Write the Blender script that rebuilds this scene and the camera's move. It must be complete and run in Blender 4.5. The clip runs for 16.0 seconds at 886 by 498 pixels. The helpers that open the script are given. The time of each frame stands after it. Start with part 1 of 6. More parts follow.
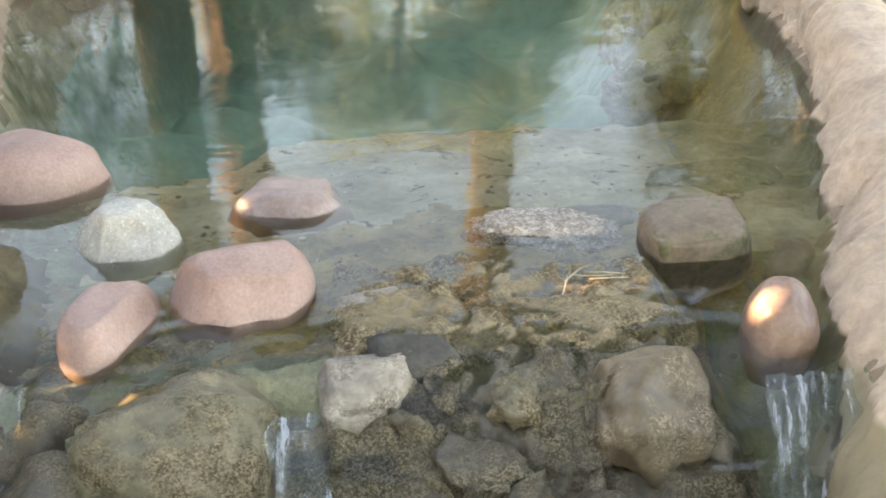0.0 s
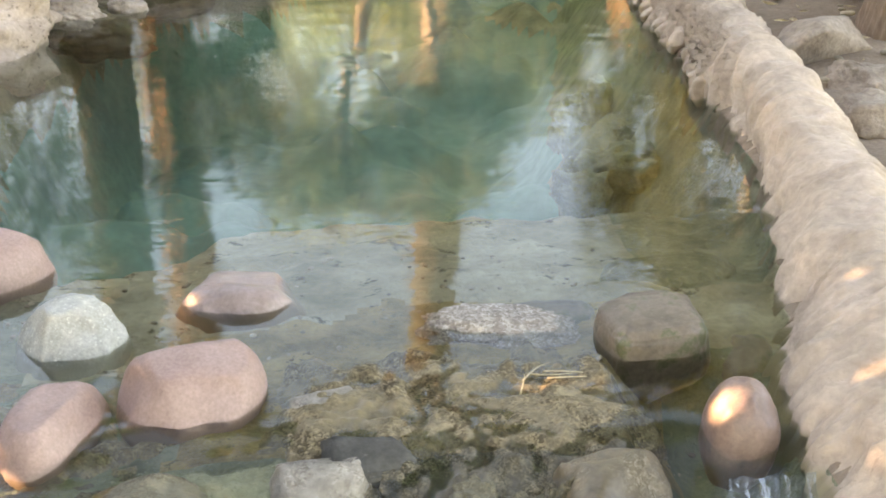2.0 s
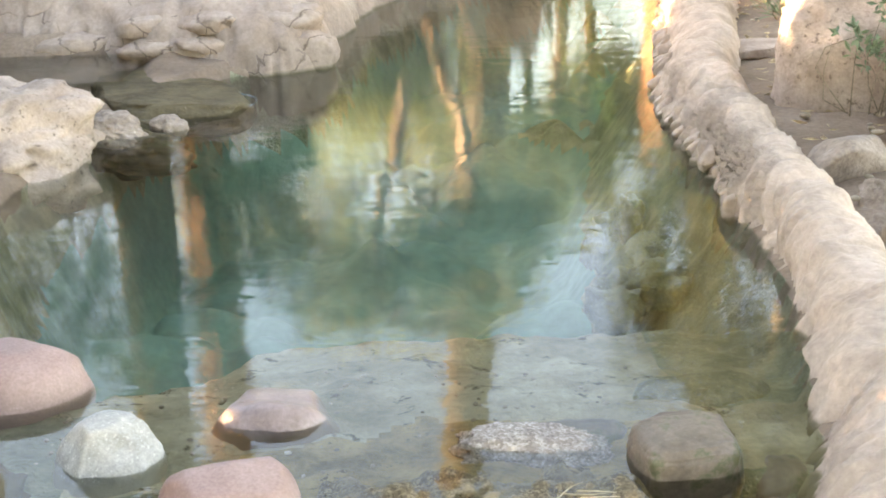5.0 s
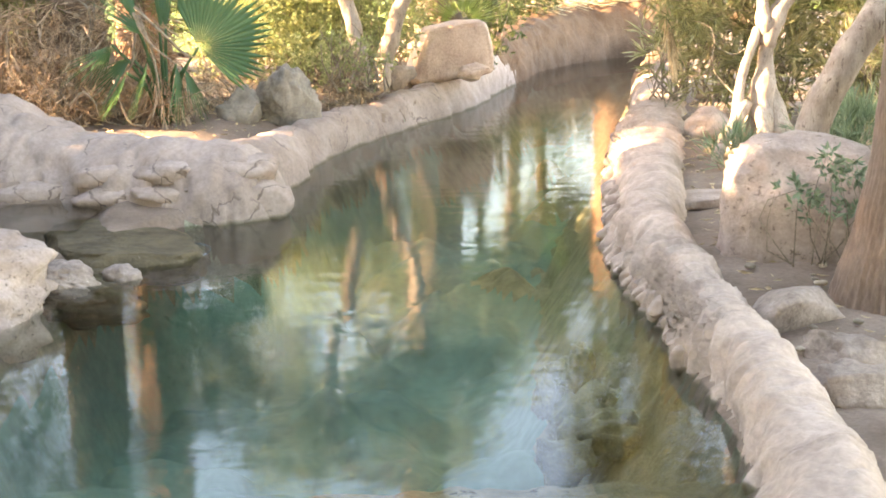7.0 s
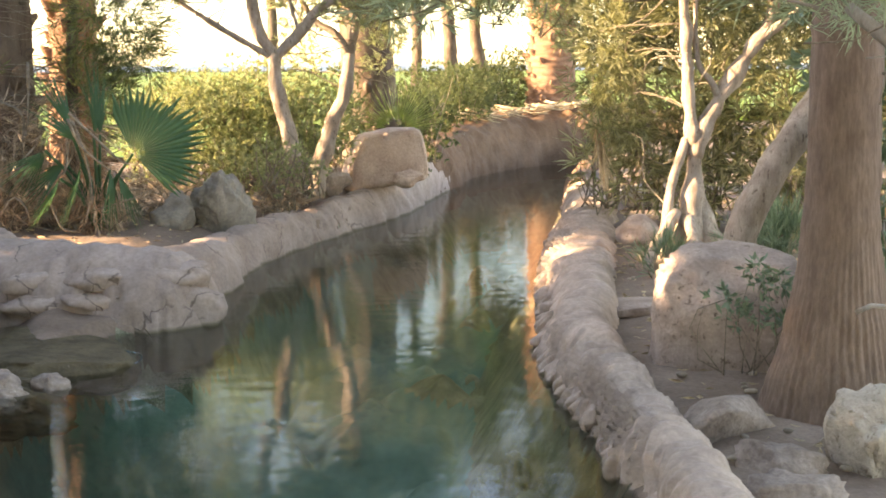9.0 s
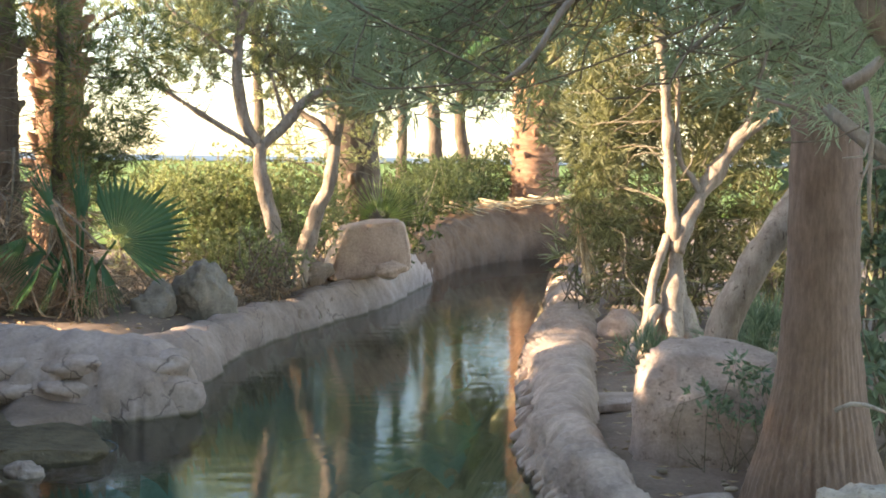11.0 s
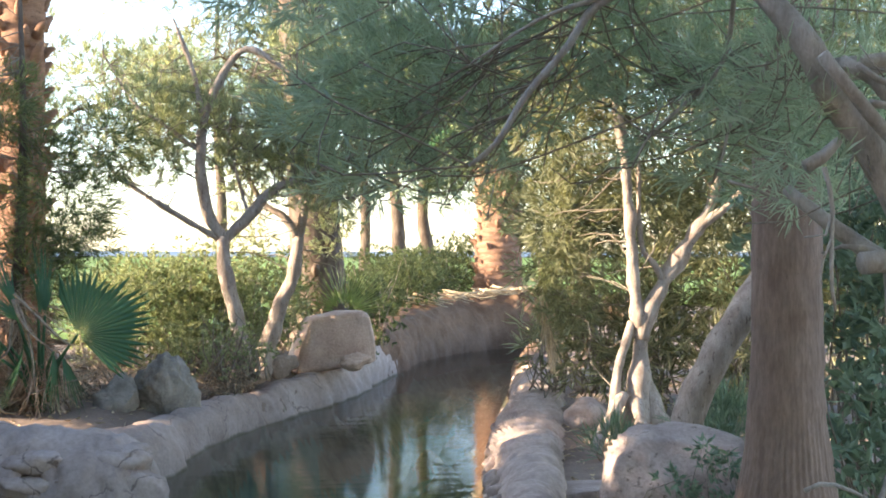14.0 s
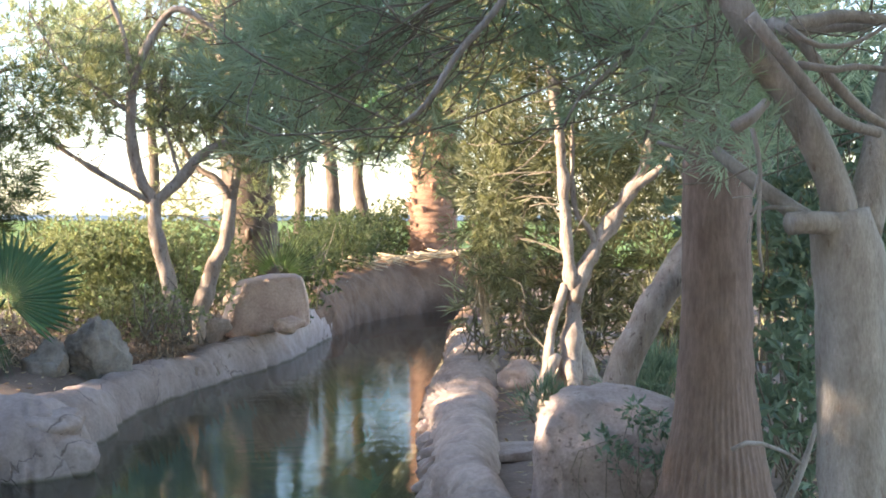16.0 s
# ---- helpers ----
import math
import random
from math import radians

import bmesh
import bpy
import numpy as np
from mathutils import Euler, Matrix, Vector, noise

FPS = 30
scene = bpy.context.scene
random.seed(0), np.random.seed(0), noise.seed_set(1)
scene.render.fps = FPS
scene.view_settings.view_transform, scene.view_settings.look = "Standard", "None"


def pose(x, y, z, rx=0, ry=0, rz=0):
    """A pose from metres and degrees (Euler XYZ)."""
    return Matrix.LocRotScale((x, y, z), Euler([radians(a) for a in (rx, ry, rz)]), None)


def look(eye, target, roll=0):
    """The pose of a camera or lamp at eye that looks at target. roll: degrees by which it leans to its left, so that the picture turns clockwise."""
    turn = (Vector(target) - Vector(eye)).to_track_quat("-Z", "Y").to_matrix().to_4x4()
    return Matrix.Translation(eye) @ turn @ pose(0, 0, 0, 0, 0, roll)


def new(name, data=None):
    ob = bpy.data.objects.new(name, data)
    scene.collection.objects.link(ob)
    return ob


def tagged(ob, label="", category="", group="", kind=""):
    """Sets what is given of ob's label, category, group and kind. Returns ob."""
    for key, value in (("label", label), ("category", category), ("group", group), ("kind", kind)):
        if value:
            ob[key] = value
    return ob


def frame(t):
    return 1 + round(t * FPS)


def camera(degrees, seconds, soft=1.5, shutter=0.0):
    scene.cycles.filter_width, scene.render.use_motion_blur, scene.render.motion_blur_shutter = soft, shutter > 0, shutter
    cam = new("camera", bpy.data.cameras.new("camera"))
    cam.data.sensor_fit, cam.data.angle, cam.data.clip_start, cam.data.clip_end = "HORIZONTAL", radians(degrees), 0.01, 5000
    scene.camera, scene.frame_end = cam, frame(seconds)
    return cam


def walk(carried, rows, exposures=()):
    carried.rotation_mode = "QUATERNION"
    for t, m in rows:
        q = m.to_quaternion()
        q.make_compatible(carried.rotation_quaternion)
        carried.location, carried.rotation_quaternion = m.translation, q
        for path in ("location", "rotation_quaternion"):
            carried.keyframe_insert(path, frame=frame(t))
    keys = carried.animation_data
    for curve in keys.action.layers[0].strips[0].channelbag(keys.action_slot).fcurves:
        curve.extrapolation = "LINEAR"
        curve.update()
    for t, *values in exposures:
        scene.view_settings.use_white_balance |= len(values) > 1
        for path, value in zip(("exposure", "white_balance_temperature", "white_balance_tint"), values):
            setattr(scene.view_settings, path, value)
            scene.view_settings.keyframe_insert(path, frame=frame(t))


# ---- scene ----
def look_pose(x, y, z, yaw, pitch, roll):
    """A camera pose from its place and its yaw to the left of +y, its pitch upward and its roll."""
    a, b = radians(yaw), radians(pitch)
    way = Vector((-math.sin(a) * math.cos(b), math.cos(a) * math.cos(b), math.sin(b)))
    return look((x, y, z), Vector((x, y, z)) + way, roll)


cam = camera(37.07, 16.0, soft=1.8)
PATH = [
    (0.0, look_pose(0.024, -0.004, 1.377, 0.00, -26.70, -2.28)),
    (0.5, look_pose(-0.018, 0.032, 1.382, -1.41, -26.37, -2.95)),
    (1.0, look_pose(-0.025, 0.051, 1.384, -2.58, -27.00, -2.10)),
    (1.5, look_pose(-0.010, 0.060, 1.392, -2.39, -25.16, -0.90)),
    (2.0, look_pose(-0.003, 0.057, 1.396, -2.88, -23.37, -1.02)),
    (2.5, look_pose(0.003, 0.050, 1.405, -2.07, -22.39, -1.62)),
    (3.0, look_pose(0.002, 0.042, 1.410, -1.86, -20.90, -1.77)),
    (3.5, look_pose(0.002, 0.038, 1.412, -1.49, -20.25, -1.59)),
    (3.7, look_pose(-0.003, 0.039, 1.412, -1.19, -20.23, -1.68)),
    (5.8, look_pose(-0.006, 0.013, 1.456, -2.01, -15.68, -0.76)),
    (6.0, look_pose(-0.007, 0.010, 1.463, -2.10, -14.82, -0.48)),
    (6.5, look_pose(0.004, -0.001, 1.461, -2.85, -13.59, -0.84)),
    (7.0, look_pose(0.003, -0.010, 1.469, -3.62, -12.37, -0.83)),
    (7.5, look_pose(0.010, -0.016, 1.476, -3.84, -11.42, -1.25)),
    (8.0, look_pose(0.010, -0.016, 1.492, -4.72, -10.44, -0.74)),
    (8.5, look_pose(0.007, -0.021, 1.492, -6.33, -9.18, -0.49)),
    (9.0, look_pose(0.005, -0.023, 1.499, -6.54, -7.94, -0.25)),
    (9.5, look_pose(0.010, -0.025, 1.499, -6.69, -6.77, -0.08)),
    (10.0, look_pose(0.010, -0.028, 1.506, -6.73, -5.82, 0.26)),
    (10.2, look_pose(0.017, -0.029, 1.510, -6.92, -5.41, 0.61)),
    (12.3, look_pose(-0.008, -0.024, 1.473, -7.50, -1.27, 0.50)),
    (12.5, look_pose(-0.010, -0.032, 1.474, -7.50, -0.79, 0.56)),
    (13.0, look_pose(-0.010, -0.035, 1.474, -8.13, -0.33, 0.69)),
    (13.5, look_pose(-0.007, -0.032, 1.476, -8.31, 0.05, 0.36)),
    (14.0, look_pose(0.002, -0.031, 1.474, -8.83, 0.10, 0.10)),
    (14.5, look_pose(0.006, -0.029, 1.472, -9.58, -0.15, -0.14)),
    (15.0, look_pose(0.011, -0.026, 1.469, -10.52, -0.22, -0.05)),
    (15.5, look_pose(0.019, -0.016, 1.468, -11.27, -0.90, 0.01)),
    (16.0, look_pose(0.022, -0.013, 1.467, -11.60, -1.47, 0.08)),
]
EXPOSURES = [(0.0, 3.57, 9700, 20), (3.7, 3.58, 9500, 20), (5.8, 3.84, 9000, 20), (7.0, 3.63, 8700, 23), (8.0, 3.13, 8450, 23), (10.0, 2.3, 7600, 18), (12.5, 2.15, 6250, 15), (16.0, 2.15, 6100, 19)]
walk(cam, PATH, EXPOSURES)

# ---- world and sun ----
SUN_AZ, SUN_EL = -91.0, 18.0
world = bpy.data.worlds.new("sky")
scene.world = world
world.use_nodes = True
wn = world.node_tree
sky = wn.nodes.new("ShaderNodeTexSky")
sky.sky_type, sky.sun_disc = "NISHITA", False
sky.sun_elevation, sky.sun_rotation = radians(SUN_EL), radians(SUN_AZ % 360)
sky.air_density, sky.dust_density, sky.ozone_density = 1.0, 0.6, 1.0
wn.links.new(sky.outputs[0], wn.nodes["Background"].inputs[0])
wn.nodes["Background"].inputs[1].default_value = 0.15
lamp = bpy.data.lights.new("sun", "SUN")
lamp.energy, lamp.angle, lamp.color = 5.0, radians(0.5), (1.0, 0.80, 0.55)
sun_to = Vector((math.sin(radians(SUN_AZ)) * math.cos(radians(SUN_EL)), math.cos(radians(SUN_AZ)) * math.cos(radians(SUN_EL)), math.sin(radians(SUN_EL))))
sun = new("sun", lamp)
sun.matrix_world = look(sun_to * 60, (0, 0, 0))


# ---- numeric helpers ----
def vnoise(p, scale=1.0, seed=0):
    """Smooth value noise from -1 to 1 at the rows of p."""
    p = np.asarray(p, float) * scale + seed * 17.31
    i = np.floor(p).astype(np.int64)
    f = p - i
    f = f * f * (3 - 2 * f)

    def h(dx, dy, dz):
        n = (i[:, 0] + dx) * 374761393 + (i[:, 1] + dy) * 668265263 + (i[:, 2] + dz) * 2147483647 + seed * 974634777
        n = (n ^ (n >> 13)) * 1274126177
        n = n ^ (n >> 16)
        return (n & 0xFFFF) / 32767.5 - 1
    out = 0
    for dx in (0, 1):
        for dy in (0, 1):
            for dz in (0, 1):
                w = (f[:, 0] if dx else 1 - f[:, 0]) * (f[:, 1] if dy else 1 - f[:, 1]) * (f[:, 2] if dz else 1 - f[:, 2])
                out = out + w * h(dx, dy, dz)
    return out


def fbm(p, scale=1.0, seed=0, octaves=4, gain=0.5):
    return sum(gain ** k * vnoise(p, scale * 2.03 ** k, seed + k) for k in range(octaves))


def sstep(a, b, x):
    t = np.clip((np.asarray(x, float) - a) / (b - a), 0, 1)
    return t * t * (3 - 2 * t)


def mesh_of(name, verts, faces, mat, smooth=True):
    """A mesh from arrays: rows of places, rows of corner numbers (all of one length)."""
    me = bpy.data.meshes.new(name)
    verts, faces = np.asarray(verts, np.float32), np.asarray(faces, np.int32)
    n, k = faces.shape
    me.vertices.add(len(verts))
    me.vertices.foreach_set("co", verts.ravel())
    me.loops.add(n * k)
    me.loops.foreach_set("vertex_index", faces.ravel())
    me.polygons.add(n)
    me.polygons.foreach_set("loop_start", np.arange(0, n * k, k, dtype=np.int32))
    me.polygons.foreach_set("use_smooth", np.full(n, smooth, dtype=bool))
    me.update(calc_edges=True)
    me.materials.append(mat)
    return me


def thing(name, at, label, category, group="", kind=""):
    ob = new(name)
    ob.location = at
    ob.empty_display_size = 0.1
    return tagged(ob, label, category, group, kind)


def part(name, verts, faces, mat, parent=None, label="", smooth=True, origin=None):
    """One mesh, its places given in the world; under a parent (or a parent's part), or alone with its origin at a place."""
    o = np.array(origin if origin is not None else (0, 0, 0), float)
    if parent is not None:
        o = np.array(parent.location if parent.parent is None else parent.parent.location + parent.location, float)
    ob = new(name, mesh_of(name, np.asarray(verts, float) - o, faces, mat, smooth))
    if parent is not None:
        ob.parent = parent
    else:
        ob.location = o
    if label:
        tagged(ob, label)
    return ob


def merged(pieces):
    vs, fs, n = [], [], 0
    for v, f in pieces:
        vs.append(np.asarray(v, float))
        fs.append(np.asarray(f, np.int64) + n)
        n += len(v)
    return np.concatenate(vs), np.concatenate(fs)


def spline(pts, step):
    """A smooth line through places, at even steps."""
    p = np.asarray(pts, float)
    q = np.vstack([2 * p[0] - p[1], p, 2 * p[-1] - p[-2]])
    out = []
    for k in range(1, len(q) - 2):
        t = np.linspace(0, 1, 24, endpoint=False)[:, None]
        a, b, c, d = q[k - 1], q[k], q[k + 1], q[k + 2]
        out.append(0.5 * (2 * b + (c - a) * t + (2 * a - 5 * b + 4 * c - d) * t ** 2 + (3 * b - a - 3 * c + d) * t ** 3))
    out = np.vstack(out + [p[-1:]])
    s = np.r_[0, np.cumsum(np.linalg.norm(np.diff(out[:, :3], axis=0), axis=1))]
    u = np.linspace(0, s[-1], max(3, int(s[-1] / step) + 1))
    return np.stack([np.interp(u, s, c) for c in out.T], 1)


def tube(pts, radii, seg=8, step=0.06, rough=0.0, seed=0, rings=0.0, ring_len=0.05):
    """A tapered limb along a smooth line; rings are ridges round it."""
    p = np.column_stack([np.asarray(pts, float), np.interp(np.linspace(0, 1, len(pts)), np.linspace(0, 1, len(radii)), radii)])
    p = spline(p, step)
    c, r = p[:, :3], np.maximum(p[:, 3], 0.001)
    tan = np.gradient(c, axis=0)
    tan /= np.linalg.norm(tan, axis=1)[:, None]
    ref = np.where(np.abs(tan[:, 2:3]) > 0.9, [[1.0, 0, 0]], [[0, 0, 1.0]])
    u = np.cross(tan, ref)
    for k in range(1, len(u)):
        u[k] = u[k - 1] - tan[k] * (u[k - 1] @ tan[k])
    u /= np.linalg.norm(u, axis=1)[:, None]
    w = np.cross(tan, u)
    a = np.linspace(0, 2 * math.pi, seg, endpoint=False)
    nrm = u[:, None] * np.cos(a)[None, :, None] + w[:, None] * np.sin(a)[None, :, None]
    rr = np.repeat(r[:, None], seg, 1)
    if rough:
        q = (c[:, None] + nrm * r[:, None, None]).reshape(-1, 3)
        rr = rr * (1 + rough * fbm(q, 7, seed, 3).reshape(rr.shape))
    if rings:
        s = np.r_[0, np.cumsum(np.linalg.norm(np.diff(c, axis=0), axis=1))]
        wob = vnoise(np.column_stack([s * 3, s * 0, s * 0]), 1, seed) * 0.4
        rr = rr + rings * (((s / ring_len + wob) % 1) ** 2)[:, None]
    v = (c[:, None] + nrm * rr[..., None]).reshape(-1, 3)
    n = len(c)
    i, j = np.meshgrid(np.arange(n - 1), np.arange(seg), indexing="ij")
    f = np.stack([i * seg + j, i * seg + (j + 1) % seg, (i + 1) * seg + (j + 1) % seg, (i + 1) * seg + j], -1).reshape(-1, 4)
    v = np.vstack([v, c[:1], c[-1:]])
    k = np.arange(seg)
    cap0 = np.stack([np.full(seg, n * seg), (k + 1) % seg, k, k], -1)
    cap1 = np.stack([np.full(seg, n * seg + 1), (n - 1) * seg + k, (n - 1) * seg + (k + 1) % seg, (n - 1) * seg + (k + 1) % seg], -1)
    f3 = np.vstack([cap0[:, :3], cap1[:, :3]])
    return v, f, f3


def quads_of(t):
    """A tube's faces as triangles, so that its round ends close."""
    v, f, f3 = t
    return v, np.vstack([f[:, [0, 1, 2]], f[:, [0, 2, 3]], f3])


# ---- materials ----
def nodes_of(name):
    m = bpy.data.materials.new(name)
    m.use_nodes = True
    return m, m.node_tree, m.node_tree.nodes["Principled BSDF"]


def surface(name, dark, light, scale=6.0, rough=0.85, bump=0.3, fine=60.0, spots=None, spot_scale=40.0, spot_cut=0.62,
            bump_dist=0.01, island=0.0, stretch=(1, 1, 1), spec=0.35, band=None, cracks=None):
    """A mottled natural surface: two colours by broad noise, fine grain, optional specks, and relief."""
    m, t, b = nodes_of(name)
    n, l = t.nodes, t.links
    co = n.new("ShaderNodeTexCoord")
    mp = n.new("ShaderNodeMapping")
    mp.inputs["Scale"].default_value = stretch
    l.new(co.outputs["Object"], mp.inputs["Vector"])
    big, small = n.new("ShaderNodeTexNoise"), n.new("ShaderNodeTexNoise")
    for tex, s, d in ((big, scale, 5.0), (small, fine, 4.0)):
        tex.inputs["Scale"].default_value, tex.inputs["Detail"].default_value, tex.inputs["Roughness"].default_value = s, d, 0.62
        l.new(mp.outputs[0], tex.inputs["Vector"])
    ramp = n.new("ShaderNodeValToRGB")
    ramp.color_ramp.elements[0].position, ramp.color_ramp.elements[1].position = 0.34, 0.66
    ramp.color_ramp.elements[0].color, ramp.color_ramp.elements[1].color = (*dark, 1), (*light, 1)
    l.new(big.outputs["Fac"], ramp.inputs[0])
    grain = n.new("ShaderNodeMix")
    grain.data_type, grain.blend_type = "RGBA", "OVERLAY"
    grain.inputs["Factor"].default_value = 0.3
    l.new(ramp.outputs[0], grain.inputs["A"])
    g2 = n.new("ShaderNodeValToRGB")
    g2.color_ramp.elements[0].position, g2.color_ramp.elements[1].position = 0.3, 0.7
    g2.color_ramp.elements[0].color, g2.color_ramp.elements[1].color = (0.25, 0.25, 0.25, 1), (0.75, 0.75, 0.75, 1)
    l.new(small.outputs["Fac"], g2.inputs[0])
    l.new(g2.outputs[0], grain.inputs["B"])
    col = grain.outputs["Result"]
    if spots:
        sp = n.new("ShaderNodeTexNoise")
        sp.inputs["Scale"].default_value, sp.inputs["Detail"].default_value = spot_scale, 6.0
        sp.inputs["Roughness"].default_value = 0.7
        l.new(mp.outputs[0], sp.inputs["Vector"])
        cut = n.new("ShaderNodeValToRGB")
        cut.color_ramp.elements[0].position, cut.color_ramp.elements[1].position = spot_cut, spot_cut + 0.07
        l.new(sp.outputs["Fac"], cut.inputs[0])
        mx = n.new("ShaderNodeMix")
        mx.data_type = "RGBA"
        l.new(cut.outputs[0], mx.inputs["Factor"])
        l.new(col, mx.inputs["A"])
        mx.inputs["B"].default_value = (*spots, 1)
        col = mx.outputs["Result"]
    crack = None
    if cracks:  # thin wandering cracks: their scale, width and depth
        vo, wob, tw = n.new("ShaderNodeTexVoronoi"), n.new("ShaderNodeVectorMath"), n.new("ShaderNodeTexNoise")
        vo.feature = "DISTANCE_TO_EDGE"
        vo.inputs["Scale"].default_value = cracks[0]
        tw.inputs["Scale"].default_value, tw.inputs["Detail"].default_value = cracks[0] * 2.2, 4.0
        l.new(mp.outputs[0], tw.inputs["Vector"])
        wob.operation = "MULTIPLY_ADD"
        wob.inputs[1].default_value = (0.5 / cracks[0],) * 3
        l.new(tw.outputs["Color"], wob.inputs[0])
        l.new(mp.outputs[0], wob.inputs[2])
        l.new(wob.outputs[0], vo.inputs["Vector"])
        crack = n.new("ShaderNodeMapRange")
        crack.inputs["From Min"].default_value, crack.inputs["From Max"].default_value = 0.0, cracks[1]
        l.new(vo.outputs["Distance"], crack.inputs["Value"])
        mx = n.new("ShaderNodeMix")
        mx.data_type = "RGBA"
        mx.inputs["A"].default_value = tuple(0.58 * q for q in dark) + (1,)
        l.new(col, mx.inputs["B"])
        part_of = n.new("ShaderNodeMapRange")  # only here and there
        part_of.inputs["From Min"].default_value, part_of.inputs["From Max"].default_value = 0.46, 0.56
        part_of.inputs["To Min"].default_value, part_of.inputs["To Max"].default_value = 1.0, 0.0
        l.new(tw.outputs["Fac"], part_of.inputs["Value"])
        most = n.new("ShaderNodeMath")
        most.operation = "MAXIMUM"
        l.new(crack.outputs[0], most.inputs[0])
        l.new(part_of.outputs[0], most.inputs[1])
        crack = most
        l.new(crack.outputs[0], mx.inputs["Factor"])
        col = mx.outputs["Result"]
    if band:  # wet tide mark left by the water, ragged edge; also colours in the murk below
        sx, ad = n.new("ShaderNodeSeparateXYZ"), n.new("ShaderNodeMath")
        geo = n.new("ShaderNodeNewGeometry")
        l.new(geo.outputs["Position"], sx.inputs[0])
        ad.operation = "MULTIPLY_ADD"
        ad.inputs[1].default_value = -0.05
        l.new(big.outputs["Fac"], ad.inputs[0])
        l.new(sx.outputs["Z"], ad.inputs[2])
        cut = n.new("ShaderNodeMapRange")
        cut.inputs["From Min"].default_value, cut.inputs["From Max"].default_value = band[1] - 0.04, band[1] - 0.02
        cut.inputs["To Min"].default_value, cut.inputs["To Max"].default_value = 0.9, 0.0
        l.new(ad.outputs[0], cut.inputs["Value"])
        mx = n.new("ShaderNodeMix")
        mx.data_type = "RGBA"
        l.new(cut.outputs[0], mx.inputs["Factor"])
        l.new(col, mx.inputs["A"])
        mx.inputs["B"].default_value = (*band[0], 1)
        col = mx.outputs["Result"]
    if island:
        hs, geo2, mr = n.new("ShaderNodeHueSaturation"), n.new("ShaderNodeNewGeometry"), n.new("ShaderNodeMapRange")
        mr.inputs["To Min"].default_value, mr.inputs["To Max"].default_value = 1 - island, 1 + island
        l.new(geo2.outputs["Random Per Island"], mr.inputs["Value"])
        l.new(mr.outputs[0], hs.inputs["Value"])
        l.new(col, hs.inputs["Color"])
        col = hs.outputs[0]
    l.new(col, b.inputs["Base Color"])
    b.inputs["Roughness"].default_value = rough
    b.inputs["Specular IOR Level"].default_value = spec
    if bump:
        add = n.new("ShaderNodeMath")
        add.operation = "MULTIPLY_ADD"
        add.inputs[1].default_value = 0.45
        l.new(small.outputs["Fac"], add.inputs[0])
        l.new(big.outputs["Fac"], add.inputs[2])
        bp = n.new("ShaderNodeBump")
        bp.inputs["Strength"].default_value, bp.inputs["Distance"].default_value = bump, bump_dist
        height_out = add.outputs[0]
        if crack:
            dip = n.new("ShaderNodeMath")
            dip.operation = "MULTIPLY_ADD"
            dip.inputs[1].default_value = cracks[2]
            l.new(crack.outputs[0], dip.inputs[0])
            l.new(height_out, dip.inputs[2])
            height_out = dip.outputs[0]
        l.new(height_out, bp.inputs["Height"])
        l.new(bp.outputs[0], b.inputs["Normal"])
    return m


def foliage(name, dark, light, through_part=0.45, rough=0.55):
    """Leaves: colour varied leaf by leaf, letting some light through."""
    m, t, b = nodes_of(name)
    n, l = t.nodes, t.links
    geo, ramp = n.new("ShaderNodeNewGeometry"), n.new("ShaderNodeValToRGB")
    ramp.color_ramp.elements[0].color, ramp.color_ramp.elements[1].color = (*dark, 1), (*light, 1)
    l.new(geo.outputs["Random Per Island"], ramp.inputs[0])
    l.new(ramp.outputs[0], b.inputs["Base Color"])
    b.inputs["Roughness"].default_value = rough
    b.inputs["Specular IOR Level"].default_value = 0.25
    tr, mix = n.new("ShaderNodeBsdfTranslucent"), n.new("ShaderNodeMixShader")
    gain = n.new("ShaderNodeMix")
    gain.data_type, gain.blend_type = "RGBA", "MULTIPLY"
    gain.inputs["Factor"].default_value = 1.0
    gain.inputs["B"].default_value = (1.3, 1.3, 0.85, 1)
    l.new(ramp.outputs[0], gain.inputs["A"])
    l.new(gain.outputs["Result"], tr.inputs["Color"])
    mix.inputs[0].default_value = through_part
    l.new(b.outputs[0], mix.inputs[1])
    l.new(tr.outputs[0], mix.inputs[2])
    l.new(mix.outputs[0], n["Material Output"].inputs["Surface"])
    return m


